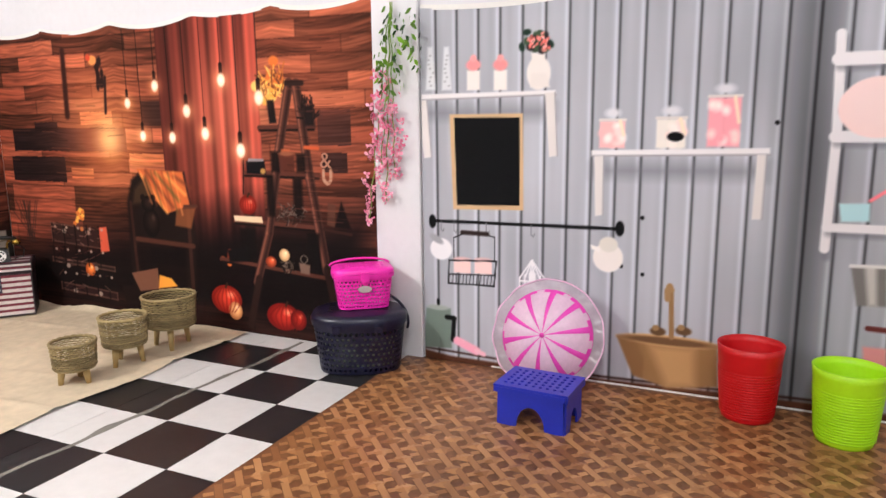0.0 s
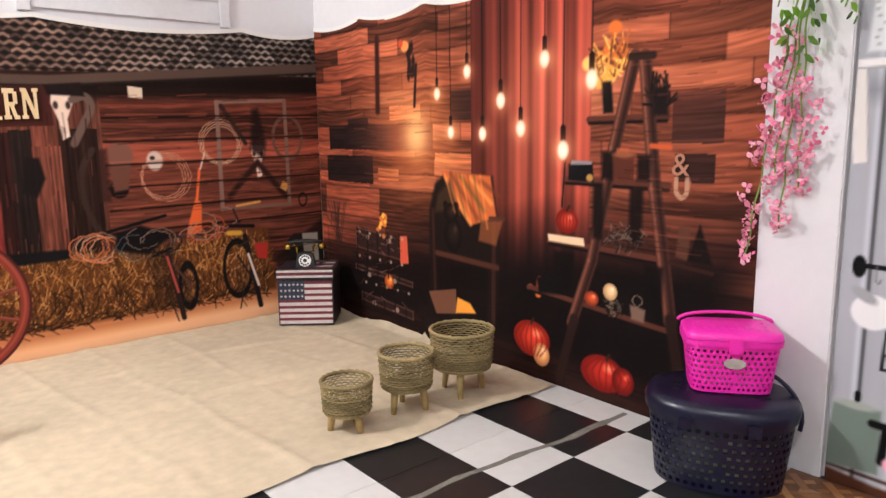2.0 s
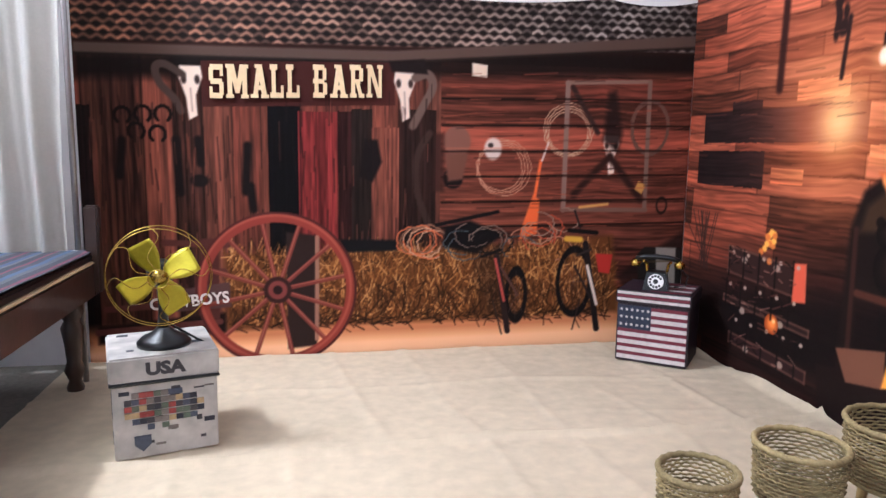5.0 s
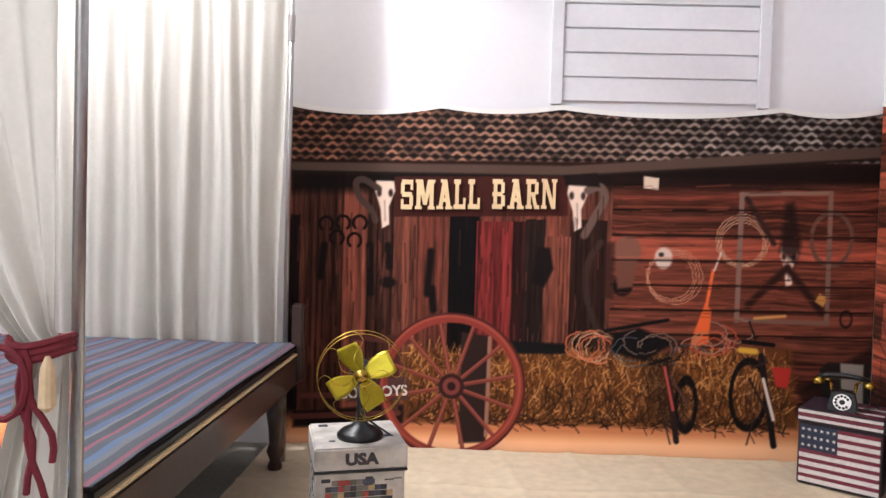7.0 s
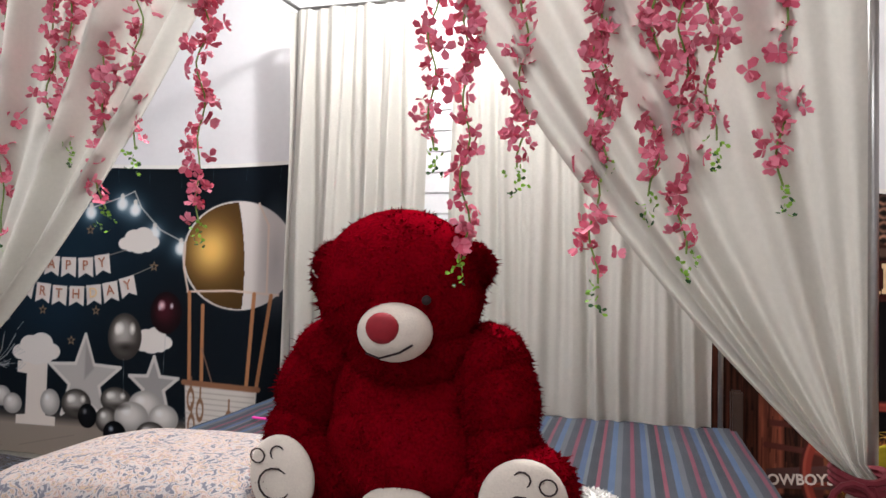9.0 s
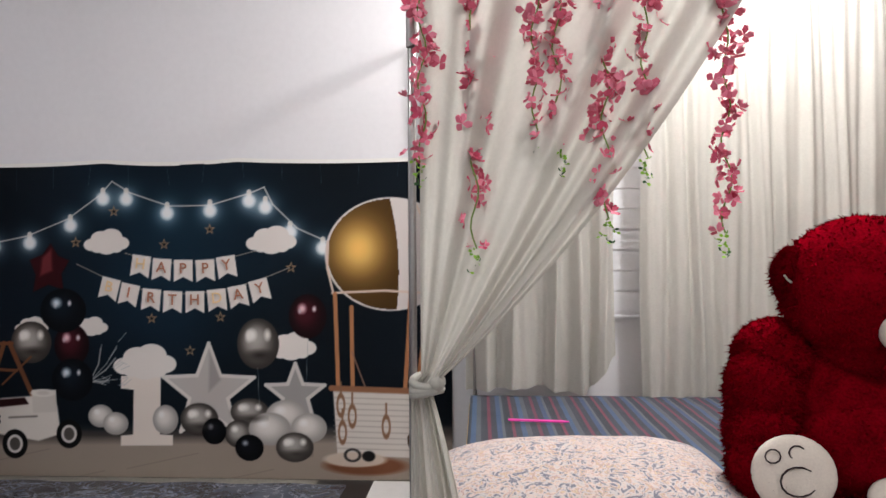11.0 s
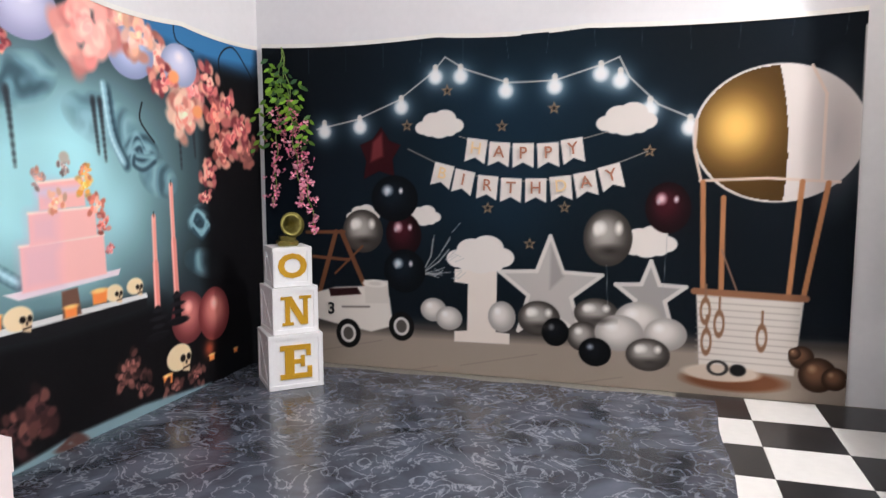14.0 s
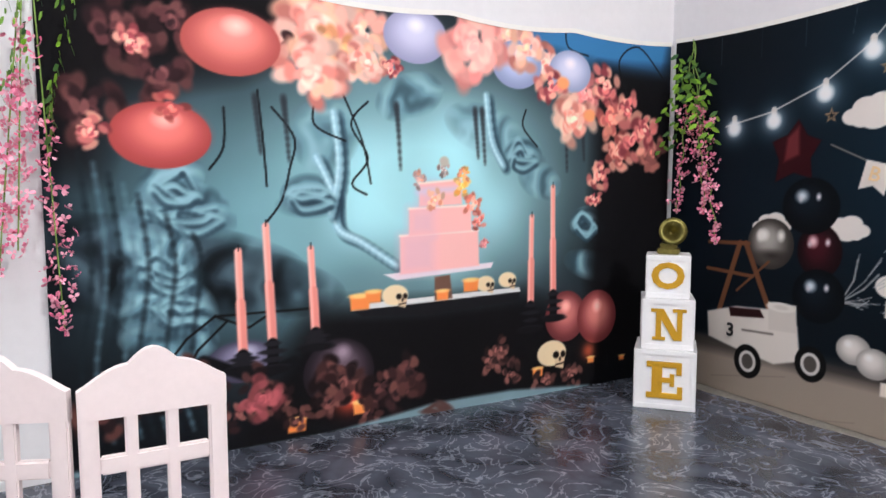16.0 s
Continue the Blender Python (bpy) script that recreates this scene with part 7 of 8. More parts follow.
def wisteria(strands, leaves, label, seed, axis="x"):
    rng = random.Random(seed)
    g = thing("wisteria_vine", label, "garland", group="wall vines")
    for pts in strands:
        (x, y, zt), (x2, y2, zb), zs = pts
        n = int((zt - zb) / 0.03)
        path = [(x + (x2 - x) * k / n + 0.01 * math.sin(k), y + (y2 - y) * k / n, zt + (zb - zt) * k / n) for k in range(n + 1)]
        part("stem", tube(bmesh.new(), path, 0.003, 5), M["stem"], g)
        bm = bmesh.new()
        for q in path:
            if q[2] < zs:
                wd = 0.034 * min(1, (q[2] - zb) / 0.25 + 0.35)
                for j in range(3):
                    off = (rng.gauss(0, wd), rng.gauss(0, wd * 0.5)) if axis == "x" else (rng.gauss(0, wd * 0.5), rng.gauss(0, wd))
                    petals(bm, (q[0] + off[0], q[1] + off[1], q[2] + rng.gauss(0, 0.012)), 0.02 * rng.uniform(0.7, 1.2), rng, 3)
        part("blossoms", bm, M["petal2"], g)
    bm = bmesh.new()
    for q in leaves:
        for k in range(2):
            leafspray(bm, (q[0] + rng.gauss(0, 0.02), q[1], q[2] + rng.gauss(0, 0.02)), rng)
    part("leaves", bm, M["leaf"], g, "green silk leaves")
    return g


wisteria([((-8.46, -0.06, 1.93), (-8.53, -0.07, 0.98), 1.55), ((-8.46, -0.06, 1.93), (-8.25, -0.07, 0.82), 1.62), ((-8.46, -0.06, 1.9), (-8.33, -0.08, 1.0), 1.5)],
         [(-8.5, -0.09, 1.85), (-8.4, -0.09, 1.84), (-8.35, -0.08, 1.72), (-8.5, -0.09, 1.66), (-8.42, -0.09, 1.6), (-8.28, -0.08, 1.52), (-8.55, -0.08, 1.5), (-8.44, -0.1, 1.75)], "pink wisteria vine with green leaves hanging in the corner", 5)
wisteria([((-8.58, -3.22, 1.95), (-8.58, -3.17, 0.6), 1.42), ((-8.56, -3.24, 1.95), (-8.55, -3.36, 0.83), 1.7), ((-8.56, -3.24, 1.95), (-8.54, -3.3, 0.9), 1.5)],
         [(-8.56, -3.2, 1.9), (-8.56, -3.26, 1.85), (-8.56, -3.12, 1.75), (-8.55, -3.24, 1.68), (-8.55, -3.14, 1.58), (-8.55, -3.1, 1.9), (-8.54, -3.28, 1.6), (-8.55, -3.17, 1.48)], "pink wisteria vine with green leaves beside the blue cloth", 6, "y")
wisteria([((-0.06, -3.09, 1.78), (-0.06, -2.94, 0.72), 1.45), ((-0.06, -3.09, 1.78), (-0.07, -3.05, 0.82), 1.4), ((-0.06, -3.09, 1.78), (-0.07, -3.1, 0.95), 1.3), ((-0.06, -3.1, 1.78), (-0.06, -3.02, 1.0), 1.3)],
         [(-0.07, -3.08, 1.76), (-0.08, -3.14, 1.72), (-0.08, -3.05, 1.68), (-0.08, -3.16, 1.62), (-0.08, -3.1, 1.58), (-0.08, -3.02, 1.55), (-0.08, -3.2, 1.7), (-0.08, -3.12, 1.5)], "pink wisteria vine with green leaves on the white pillar", 7, "y")


# ---- plush bear and bedding ----
def bear():
    rng = random.Random(4)
    bm = bmesh.new()
    blobs = [((0, 0, 0.86), (0.27, 0.2, 0.31)), ((0.03, -0.03, 0.76), (0.29, 0.22, 0.2)), ((0.0, -0.1, 1.225), (0.25, 0.205, 0.228)), ((0.03, -0.07, 1.06), (0.2, 0.17, 0.14)), ((-0.215, -0.11, 1.27), (0.06, 0.05, 0.085)), ((0.205, -0.1, 1.29), (0.07, 0.055, 0.07))]
    for s in (-1, 1):
        blobs += [((s * 0.24, -0.02, 1.0), (0.13, 0.14, 0.13)), ((s * 0.285, -0.05, 0.9), (0.12, 0.14, 0.16)), ((s * 0.305, -0.09, 0.78), (0.115, 0.13, 0.12)),
                  ((s * 0.25 + 0.04, -0.06, 0.68), (0.15, 0.17, 0.12)), ((s * 0.33 + 0.05, -0.13, 0.69), (0.145, 0.15, 0.13))]
    for c, r in blobs:
        ball(bm, c, r, 28, 18)
    for c, r in blobs:
        for k in range(4600):
            n = Vector((rng.gauss(0, 1), rng.gauss(0, 1), rng.gauss(0, 1))).normalized()
            q = Vector(c) + Vector((n.x * r[0], n.y * r[1], n.z * r[2]))
            if any(((q.x - a[0]) / (b[0] * .97)) ** 2 + ((q.y - a[1]) / (b[1] * .97)) ** 2 + ((q.z - a[2]) / (b[2] * .97)) ** 2 < 1 for a, b in blobs if (a, b) != (c, r)):
                continue
            n = Vector((n.x / r[0], n.y / r[1], n.z / r[2])).normalized()
            tip = q + n * rng.uniform(0.004, 0.009) + Vector((rng.gauss(0, 0.008), rng.gauss(0, 0.007), -0.004 + rng.gauss(0, 0.005)))
            s = n.cross(Vector((rng.random(), rng.random(), rng.random() + 0.1))).normalized() * 0.0045
            q -= n * 0.003
            bm.faces.new([bm.verts.new(q + s), bm.verts.new(q - s), bm.verts.new(tip)])
    ball(bm, (0.055, -0.285, 1.115), (0.102, 0.085, 0.078), 24, 16, mi=1)
    ball(bm, (0.05, -0.362, 1.13), (0.045, 0.024, 0.04), 18, 12, mi=3)
    for s in (-1, 1):
        ball(bm, (0.04 + s * 0.1, -0.283, 1.2), 0.013, 12, 8, mi=2)
        m = Matrix.Rotation(radians(12 * s), 4, "Z")
        fx = s * 0.34 + 0.06
        ball(bm, (fx, -0.265, 0.70), (0.115, 0.035, 0.115), 22, 14, m, mi=1)
        tube(bm, [(fx + 0.05 * math.cos(a), -0.302, 0.69 + 0.042 * math.sin(a)) for a in np.linspace(0, 6.28, 15)[:-1]], 0.003, 5, True, mi=2)
        for dx in (-0.065, 0.0, 0.065):
            tube(bm, [(fx + dx + 0.022 * math.cos(a), -0.291 + 0.07 * abs(dx), 0.77 - 0.2 * abs(dx) + 0.02 * math.sin(a)) for a in np.linspace(0, 6.28, 11)[:-1]], 0.0025, 5, True, mi=2)
        tube(bm, [(-0.005 + s * 0.2 + 0.06 * math.cos(a), -0.155, 1.295 + 0.055 * math.sin(a)) for a in np.linspace(3.6, 5.4, 8)], 0.004, 5, mi=1)
    ball(bm, (0.06, -0.23, 0.63), (0.12, 0.04, 0.07), 20, 12, mi=1)
    tube(bm, [(0.005, -0.357, 1.065), (0.045, -0.365, 1.055), (0.095, -0.355, 1.07), (0.125, -0.34, 1.09)], 0.003, 5, mi=2)
    ob = part("teddy_bear", bm, [M["plush"], M["cream"], M["thread"], M["nose"]], smooth=True)
    ob.matrix_world = pose(-3.97, -1.86, 0.012, 0, 0, -2) @ Matrix.Diagonal((1.0, 1.0, 1.01, 1))
    return tagged(ob, "large shaggy red plush bear sitting on the bed", "teddy bear")


bear()


def mound(s, t):
    u, v = 2 * s - 1, 2 * t - 1
    k = max(0.0, 1 - abs(u) ** 3) * max(0.0, 1 - abs(v) ** 3)
    return (-4.82 + 0.5 * u, -1.78 + 0.36 * v + 0.05 * u, 0.582 + 0.11 * k ** 0.5 + 0.02 * rumple(u, v, 3, 3) * k)


bm = sheet(bmesh.new(), mound, 50, 36)
tagged(part("patterned_cushion", bm, paisley_mat(), smooth=True), "soft cushion in a flowered cotton print on the bed", "cushion")
bm = bmesh.new()
rng = random.Random(6)
ball(bm, (-3.42, -1.95, 0.645), (0.085, 0.085, 0.07), 24, 16)
for k in range(900):
    n = Vector((rng.gauss(0, 1), rng.gauss(0, 1), rng.gauss(0, 1))).normalized()
    q = Vector((-3.42 + n.x * 0.085, -1.95 + n.y * 0.085, 0.645 + n.z * 0.07))
    s = n.cross(Vector((rng.random(), rng.random(), rng.random() + 0.1))).normalized() * 0.005
    bm.faces.new([bm.verts.new(q + s), bm.verts.new(q - s), bm.verts.new(q + n * 0.014 + Vector((rng.gauss(0, 0.006), rng.gauss(0, 0.006), -0.004)))])
tagged(part("white_plush_toy", bm, M["hem"], smooth=True), "white furry plush toy lying on the striped bed", "plush toy")
tagged(part("orange_cushion", ball(bmesh.new(), (-3.17, -2.0, 0.618), (0.11, 0.09, 0.042), 24, 14), M["orange"], smooth=True), "small round orange cushion on the bed", "cushion")
pen = thing("pink_stick", "thin bright pink plastic stick lying on the bed", "stick", (-4.9, -0.95, 0.59), rz=-6)
part("shaft", tube(bmesh.new(), [(-0.14, 0, 0), (0.1, 0, 0)], 0.006, 8), M["pen"], pen)
part("tip", tube(bmesh.new(), [(0.1, 0, 0), (0.14, 0, 0)], [0.007, 0.003], 8), M["pen"], pen)


# ---- letter blocks and gramophone ----
def letter_block(ch, w, z, turn):
    b = thing("letter_block", "white card block with a gold letter %s, stacked" % ch, "letter block", (-8.23, -0.45, z), "letter blocks", turn)
    h = w / 2
    part("body", box(bmesh.new(), (-h + .005, -h + .005, 0.001), (h - .005, h - .005, w - .001), 0.002), M["board"], b)
    for k in range(4):
        bm = bmesh.new()
        m = Matrix.Rotation(radians(90 * k), 4, "Z")
        e = 0.026
        for lo, hi in (((-h, 0.0), (h, e)), ((-h, w - e), (h, w)), ((-h, e), (-h + e, w - e)), ((h - e, e), (h, w - e))):
            box(bm, (lo[0], -h, lo[1]), (hi[0], -h + 0.006, hi[1]), 0.0015, m)
        part("face_frame", bm, M["board"], b)
    if ch == "O":
        letters("letter", ch, w * 0.82, M["gold"], b.matrix_world @ Matrix.Translation((0, -h + 0.003, w * 0.5)) @ pose(0, 0, 0, 90, 0, 0), b, 0.004, 0.006, 1.12, "gold glitter letter")
    else:
        quads = {"E": [(.14, .42, 0, 1), (0, .96, 0, .15), (0, .93, .85, 1), (.3, .72, .44, .57), (.82, .96, 0, .34), (.79, .93, .66, 1), (.62, .74, .34, .68)],
                 "N": [(.1, .27, 0, 1), (.76, .92, 0, 1), (0, .4, 0, .1), (.62, 1.05, .9, 1), (-.05, .35, .9, 1)]}[ch]
        quads = [((a, c), (q, c), (q, d), (a, d)) for a, q, c, d in quads] + ([((.06, 1), (.34, 1), (.92, 0), (.66, 0))] if ch == "N" else [])
        bm = bmesh.new()
        for k, q in enumerate(quads):
            prism(bm, [((u - 0.48) * w * 0.6, w * (0.19 + 0.62 * v)) for u, v in q], -h - 0.002 - 0.0001 * k, -h + 0.006)
        part("letter", bm, M["gold"], b, "gold glitter letter")
    bm = bmesh.new()
    for s in (1, -1):
        prism(bm, [(-0.1 * s * w / .3, 0.05 * w / .3), (-0.085 * s * w / .3, 0.04 * w / .3), (0.1 * s * w / .3, 0.25 * w / .3), (0.085 * s * w / .3, 0.26 * w / .3)], -h + .001, -h + .004, Matrix.Rotation(radians(-90), 4, "Z"))
    part("cross_braces", bm, M["board"], b)


letter_block("E", 0.30, 0.0055, 42)
letter_block("N", 0.255, 0.306, 46)
letter_block("O", 0.215, 0.562, 43)
gm = thing("toy_gramophone", "small antique bronze toy gramophone on the top block", "gramophone", (-8.23, -0.45, 0.778), rz=40)
part("base", box(bmesh.new(), (-0.055, -0.045, 0), (0.055, 0.045, 0.03), 0.006), M["bronze"], gm)
part("case", box(bmesh.new(), (-0.042, -0.035, 0.03), (0.042, 0.035, 0.055), 0.004), M["bronze"], gm)
bm = lathe(bmesh.new(), [(0.008, 0.0), (0.012, 0.03), (0.022, 0.055), (0.045, 0.085), (0.068, 0.1), (0.07, 0.103), (0.043, 0.088), (0.02, 0.058), (0.008, 0.03)], 24)
bmesh.ops.transform(bm, matrix=pose(-0.0, 0.05, 0.1, 80, 0, 12), verts=bm.verts)
part("horn", bm, M["bronze"], gm, "flared bronze horn", True)
part("neck", tube(bmesh.new(), [(0.03, 0.0, 0.055), (0.03, 0.05, 0.065), (0.0, 0.055, 0.1)], 0.006, 8), M["bronze"], gm)
part("turntable", lathe(bmesh.new(), [(0.0, 0.056), (0.034, 0.056), (0.034, 0.061), (0.0, 0.061)], 20), M["black"], gm)


# ---- white fence screen ----
def fence_panel(m):
    w, h, d = 0.345, 0.62, 0.026
    top = [(w * k / 24, h + 0.022 + 0.075 * math.sin(math.pi * k / 24) ** 2 + 0.018 * abs(math.sin(3 * math.pi * k / 24))) for k in range(25)]
    f = thing("fence_panel", "white plastic lattice fence panel with scalloped top", "fence", group="fence panels")
    for x in (0, w - 0.045):
        part("stile", box(bmesh.new(), (x, 0, 0.005), (x + 0.045, d, h + 0.01), 0.005), M["fence"], f)
    xs = [0.046, 0.142, 0.238]
    for x in (0.118, 0.213):
        part("bar", box(bmesh.new(), (x, 0.001, 0.06), (x + 0.03, d - 0.001, h - 0.04), 0.004), M["fence"], f)
    for z in (0.03, 0.24, 0.43):
        part("rail", box(bmesh.new(), (0.0455, 0.002, z), (w - 0.0455, d - 0.002, z + 0.045), 0.004), M["fence"], f)
    part("crest", prism(bmesh.new(), [(0.0, h - 0.05)] + [(0.0, h - 0.02)] + top + [(w, h - 0.05)], -0.001, d + 0.001), M["fence"], f, "scalloped crest")
    f.matrix_world = m
    return f


fence_panel(pose(-7.55, -2.81, -0.004, 0, 0, -90))
fence_panel(pose(-7.56, -3.165, 0, 0, 0, -112))
fence_panel(pose(-7.70, -3.50, 0, 0, 0, -90))


# ---- baskets, stool, bins ----
def wicker(x, y, r, z0, z1, rz):
    b = thing("wicker_planter", "woven seagrass planter basket on three pale wooden legs", "basket", (x, y, 0), "planter baskets", rz)
    rows = int((z1 - z0) / 0.0095)
    n = 72
    for k in range(rows):
        z = z0 + (z1 - z0) * (k + 0.5) / rows
        rr = r * (0.93 + 0.07 * k / rows)
        part("cord", tube(bmesh.new(), [((rr + 0.0045 * math.cos(24 * a + (k % 2) * math.pi)) * math.cos(a), (rr + 0.0045 * math.cos(24 * a + (k % 2) * math.pi)) * math.sin(a), z + 0.0012 * math.sin(5 * a + k)) for a in np.linspace(0, 6.2832, n + 1)[:-1]], 0.0033, 5, True), M["wicker"], b, smooth=True)
    part("rim", tube(bmesh.new(), [(r * math.cos(a), r * math.sin(a), z1 + 0.002 * math.sin(20 * a)) for a in np.linspace(0, 6.2832, 61)[:-1]], 0.0085, 7, True), M["wicker"], b, "plaited rim", True)
    part("base", lathe(bmesh.new(), [(0.0, z0 - 0.006), (r * 0.93, z0 - 0.006), (r * 0.93, z0 + 0.004), (0.0, z0 + 0.004)], 32), M["wicker"], b)
    for k in range(3):
        a = 6.283 * k / 3 + 0.5
        c, s = math.cos(a), math.sin(a)
        part("leg", tube(bmesh.new(), [(r * .72 * c, r * .72 * s, 0.008), (r * .6 * c, r * .6 * s, z0)], [0.011, 0.018], 10), M["wicker_leg"], b, smooth=True)
    return b


wicker(-0.99, -1.85, 0.098, 0.085, 0.205, 10)
wicker(-0.70, -1.85, 0.112, 0.115, 0.255, 40)
wicker(-0.40, -1.86, 0.138, 0.135, 0.295, 75)


def perforated(rx, ry, z0, z1, flare, nu, rows, power, holes):
    """A plastic basket wall with real holes through it."""
    bm = bmesh.new()
    nv = rows * 2 + 2
    def fn(s, t):
        a = s * 6.28318
        c, si = math.cos(a), math.sin(a)
        q = (abs(c) ** power + abs(si) ** power) ** (-1 / power)
        f = 1 - flare * (1 - t)
        return (rx * f * q * c, ry * f * q * si, z0 + (z1 - z0) * t)
    sheet(bm, fn, nu, nv, keep=lambda i, j: not (holes and 0 < j < nv - 2 and j % 2 == 1 and (i + (j // 2) % 2) % 2 == 0 and i % (nu // 4) not in (0,)))
    bmesh.ops.remove_doubles(bm, verts=bm.verts, dist=0.0005)
    return bm


def thicken(ob, t):
    md = ob.modifiers.new("thickness", "SOLIDIFY")
    md.thickness, md.offset = t, 0
    return ob


nb = thing("navy_basket", "navy blue perforated plastic basket with lid and handle", "basket", (-0.25, -2.98, 0.005), rz=-62)
thicken(part("body", perforated(0.225, 0.17, 0.0, 0.24, 0.12, 104, 8, 2.6, True), M["navy"], nb), 0.005)
part("bottom", lathe(bmesh.new(), [(0.0, 0.003), (0.198, 0.003)], 40, 1, 0.755, power=2.6), M["navy"], nb)
part("packet_filling", lathe(bmesh.new(), [(0.0, 0.02), (0.17, 0.02), (0.19, 0.19), (0.0, 0.2)], 36, 1, 0.75, power=2.6), M["bag"], nb, "folded plastic packets inside")
NLID = part("lid", lathe(bmesh.new(), [(0.235, 0.235), (0.24, 0.265), (0.23, 0.285), (0.2, 0.297), (0.0, 0.302)], 48, 1, 0.76, power=2.6), M["navy"], nb, "domed navy lid", True)
for k in range(7):
    for j in range(3):
        part("lid_slot", box(bmesh.new(), (-0.15 + 0.045 * k, -0.06 + 0.05 * j, 0.2985), (-0.125 + 0.045 * k, -0.045 + 0.05 * j, 0.3025), 0.001), M["black"], NLID)
part("handle", tube(bmesh.new(), [(0.243 * math.cos(a), 0.03 * math.sin(a), 0.22 + 0.17 * math.sin(a)) for a in np.linspace(-0.2, 3.34, 22)][:12], 0.007, 8), M["navy"], nb, smooth=True)
for x in (-0.1, 0.1):
    part("clasp", box(bmesh.new(), (x - 0.02, -0.19, 0.215), (x + 0.02, -0.172, 0.255), 0.004), M["navy"], nb)

pb = thing("pink_basket", "bright pink perforated plastic basket with lid on the navy basket", "basket", (-0.22, -2.985, 0.307), rz=-52)
thicken(part("body", perforated(0.142, 0.098, 0.004, 0.165, 0.14, 112, 8, 5, True), M["pink"], pb), 0.004)
part("bottom", lathe(bmesh.new(), [(0.0, 0.004), (0.122, 0.004)], 40, 1, 0.69, power=5), M["pink"], pb)
part("packet_filling", lathe(bmesh.new(), [(0.0, 0.015), (0.105, 0.015), (0.115, 0.11), (0.0, 0.12)], 32, 1, 0.68, power=5), M["bag"], pb, "packets seen through the holes")
part("rim", lathe(bmesh.new(), [(0.14, 0.16), (0.152, 0.16), (0.153, 0.178), (0.142, 0.18)], 48, 1, 0.7, power=5), M["pink"], pb)
PLID = part("lid", lathe(bmesh.new(), [(0.151, 0.18), (0.15, 0.196), (0.138, 0.204), (0.0, 0.206)], 48, 1, 0.7, power=5), M["pink"], pb, "flat pink lid", True)
for k in range(9):
    for j in range(3):
        part("lid_slot", box(bmesh.new(), (-0.115 + 0.026 * k, -0.05 + 0.04 * j, 0.2035), (-0.1 + 0.026 * k, -0.03 + 0.04 * j, 0.2068), 0.0008), M["magenta"], PLID)
part("handle", tube(bmesh.new(), [(0.153 * math.cos(a), 0.105 + 0.01 * math.sin(a), 0.19 + 0.03 * math.sin(a)) for a in np.linspace(0, 3.14, 12)], 0.006, 8), M["pink"], pb, smooth=True)
part("clasp", box(bmesh.new(), (-0.022, -0.117, 0.14), (0.022, -0.1, 0.19), 0.004), M["pink"], PLID)
PBL = part("label", lathe(bmesh.new(), [(0.0, 0), (0.034, 0), (0.034, 0.003), (0.0, 0.004)], 24, 1, 0.5), M["logo"], pb, "oval silver label with plain marks")
PBL.matrix_local = pose(0, -0.097, 0.105, 84, 0, 0)

st = thing("step_stool", "blue plastic step stool with perforated top", "stool", (-0.54, -4.0, 0.005), rz=-4)
bm = bmesh.new()
TX, TY, TZ = 0.115, 0.155, 0.165
sheet(bm, lambda s, t: (-TX + 2 * TX * s, -TY + 2 * TY * t, TZ), 15, 21, keep=lambda i, j: not (1 < i < 13 and 1 < j < 19 and i % 2 == 0 and j % 2 == 0))
ob = part("top", bm, M["blue"], st, "perforated blue top")
md = thicken(ob, 0.008)
for lo, hi in (((-TX, -TY, TZ - .03), (TX, -TY + .006, TZ - .005)), ((-TX, TY - .006, TZ - .03), (TX, TY, TZ - .005)), ((-TX, -TY + .007, TZ - .03), (-TX + .006, TY - .007, TZ - .005)), ((TX - .006, -TY + .007, TZ - .03), (TX, TY - .007, TZ - .005))):
    part("skirt", box(bmesh.new(), lo, hi, 0.002), M["blue"], st)
arch = [(-0.14, 0), (-0.06, 0)] + [(0.06 * -math.cos(a), 0.09 * math.sin(a)) for a in np.linspace(0.1, 3.04, 12)] + [(0.06, 0), (0.14, 0), (0.135, TZ - 0.031), (-0.135, TZ - 0.031)]
for x in (-TX + 0.008, TX - 0.016):
    part("leg_panel", prism(bmesh.new(), arch, 0, 0.008, Matrix.Translation((x + 0.008, 0, 0)) @ Matrix.Rotation(radians(90), 4, "Z")), M["blue"], st, "arched side panel")
arch2 = [(-0.1, 0), (-0.045, 0)] + [(0.045 * -math.cos(a), 0.08 * math.sin(a)) for a in np.linspace(0.1, 3.04, 10)] + [(0.045, 0), (0.1, 0), (0.095, TZ - 0.031), (-0.095, TZ - 0.031)]
for y in (-TY + 0.01, TY - 0.018):
    part("leg_panel", prism(bmesh.new(), arch2, y, y + 0.008), M["blue"], st, "arched end panel")


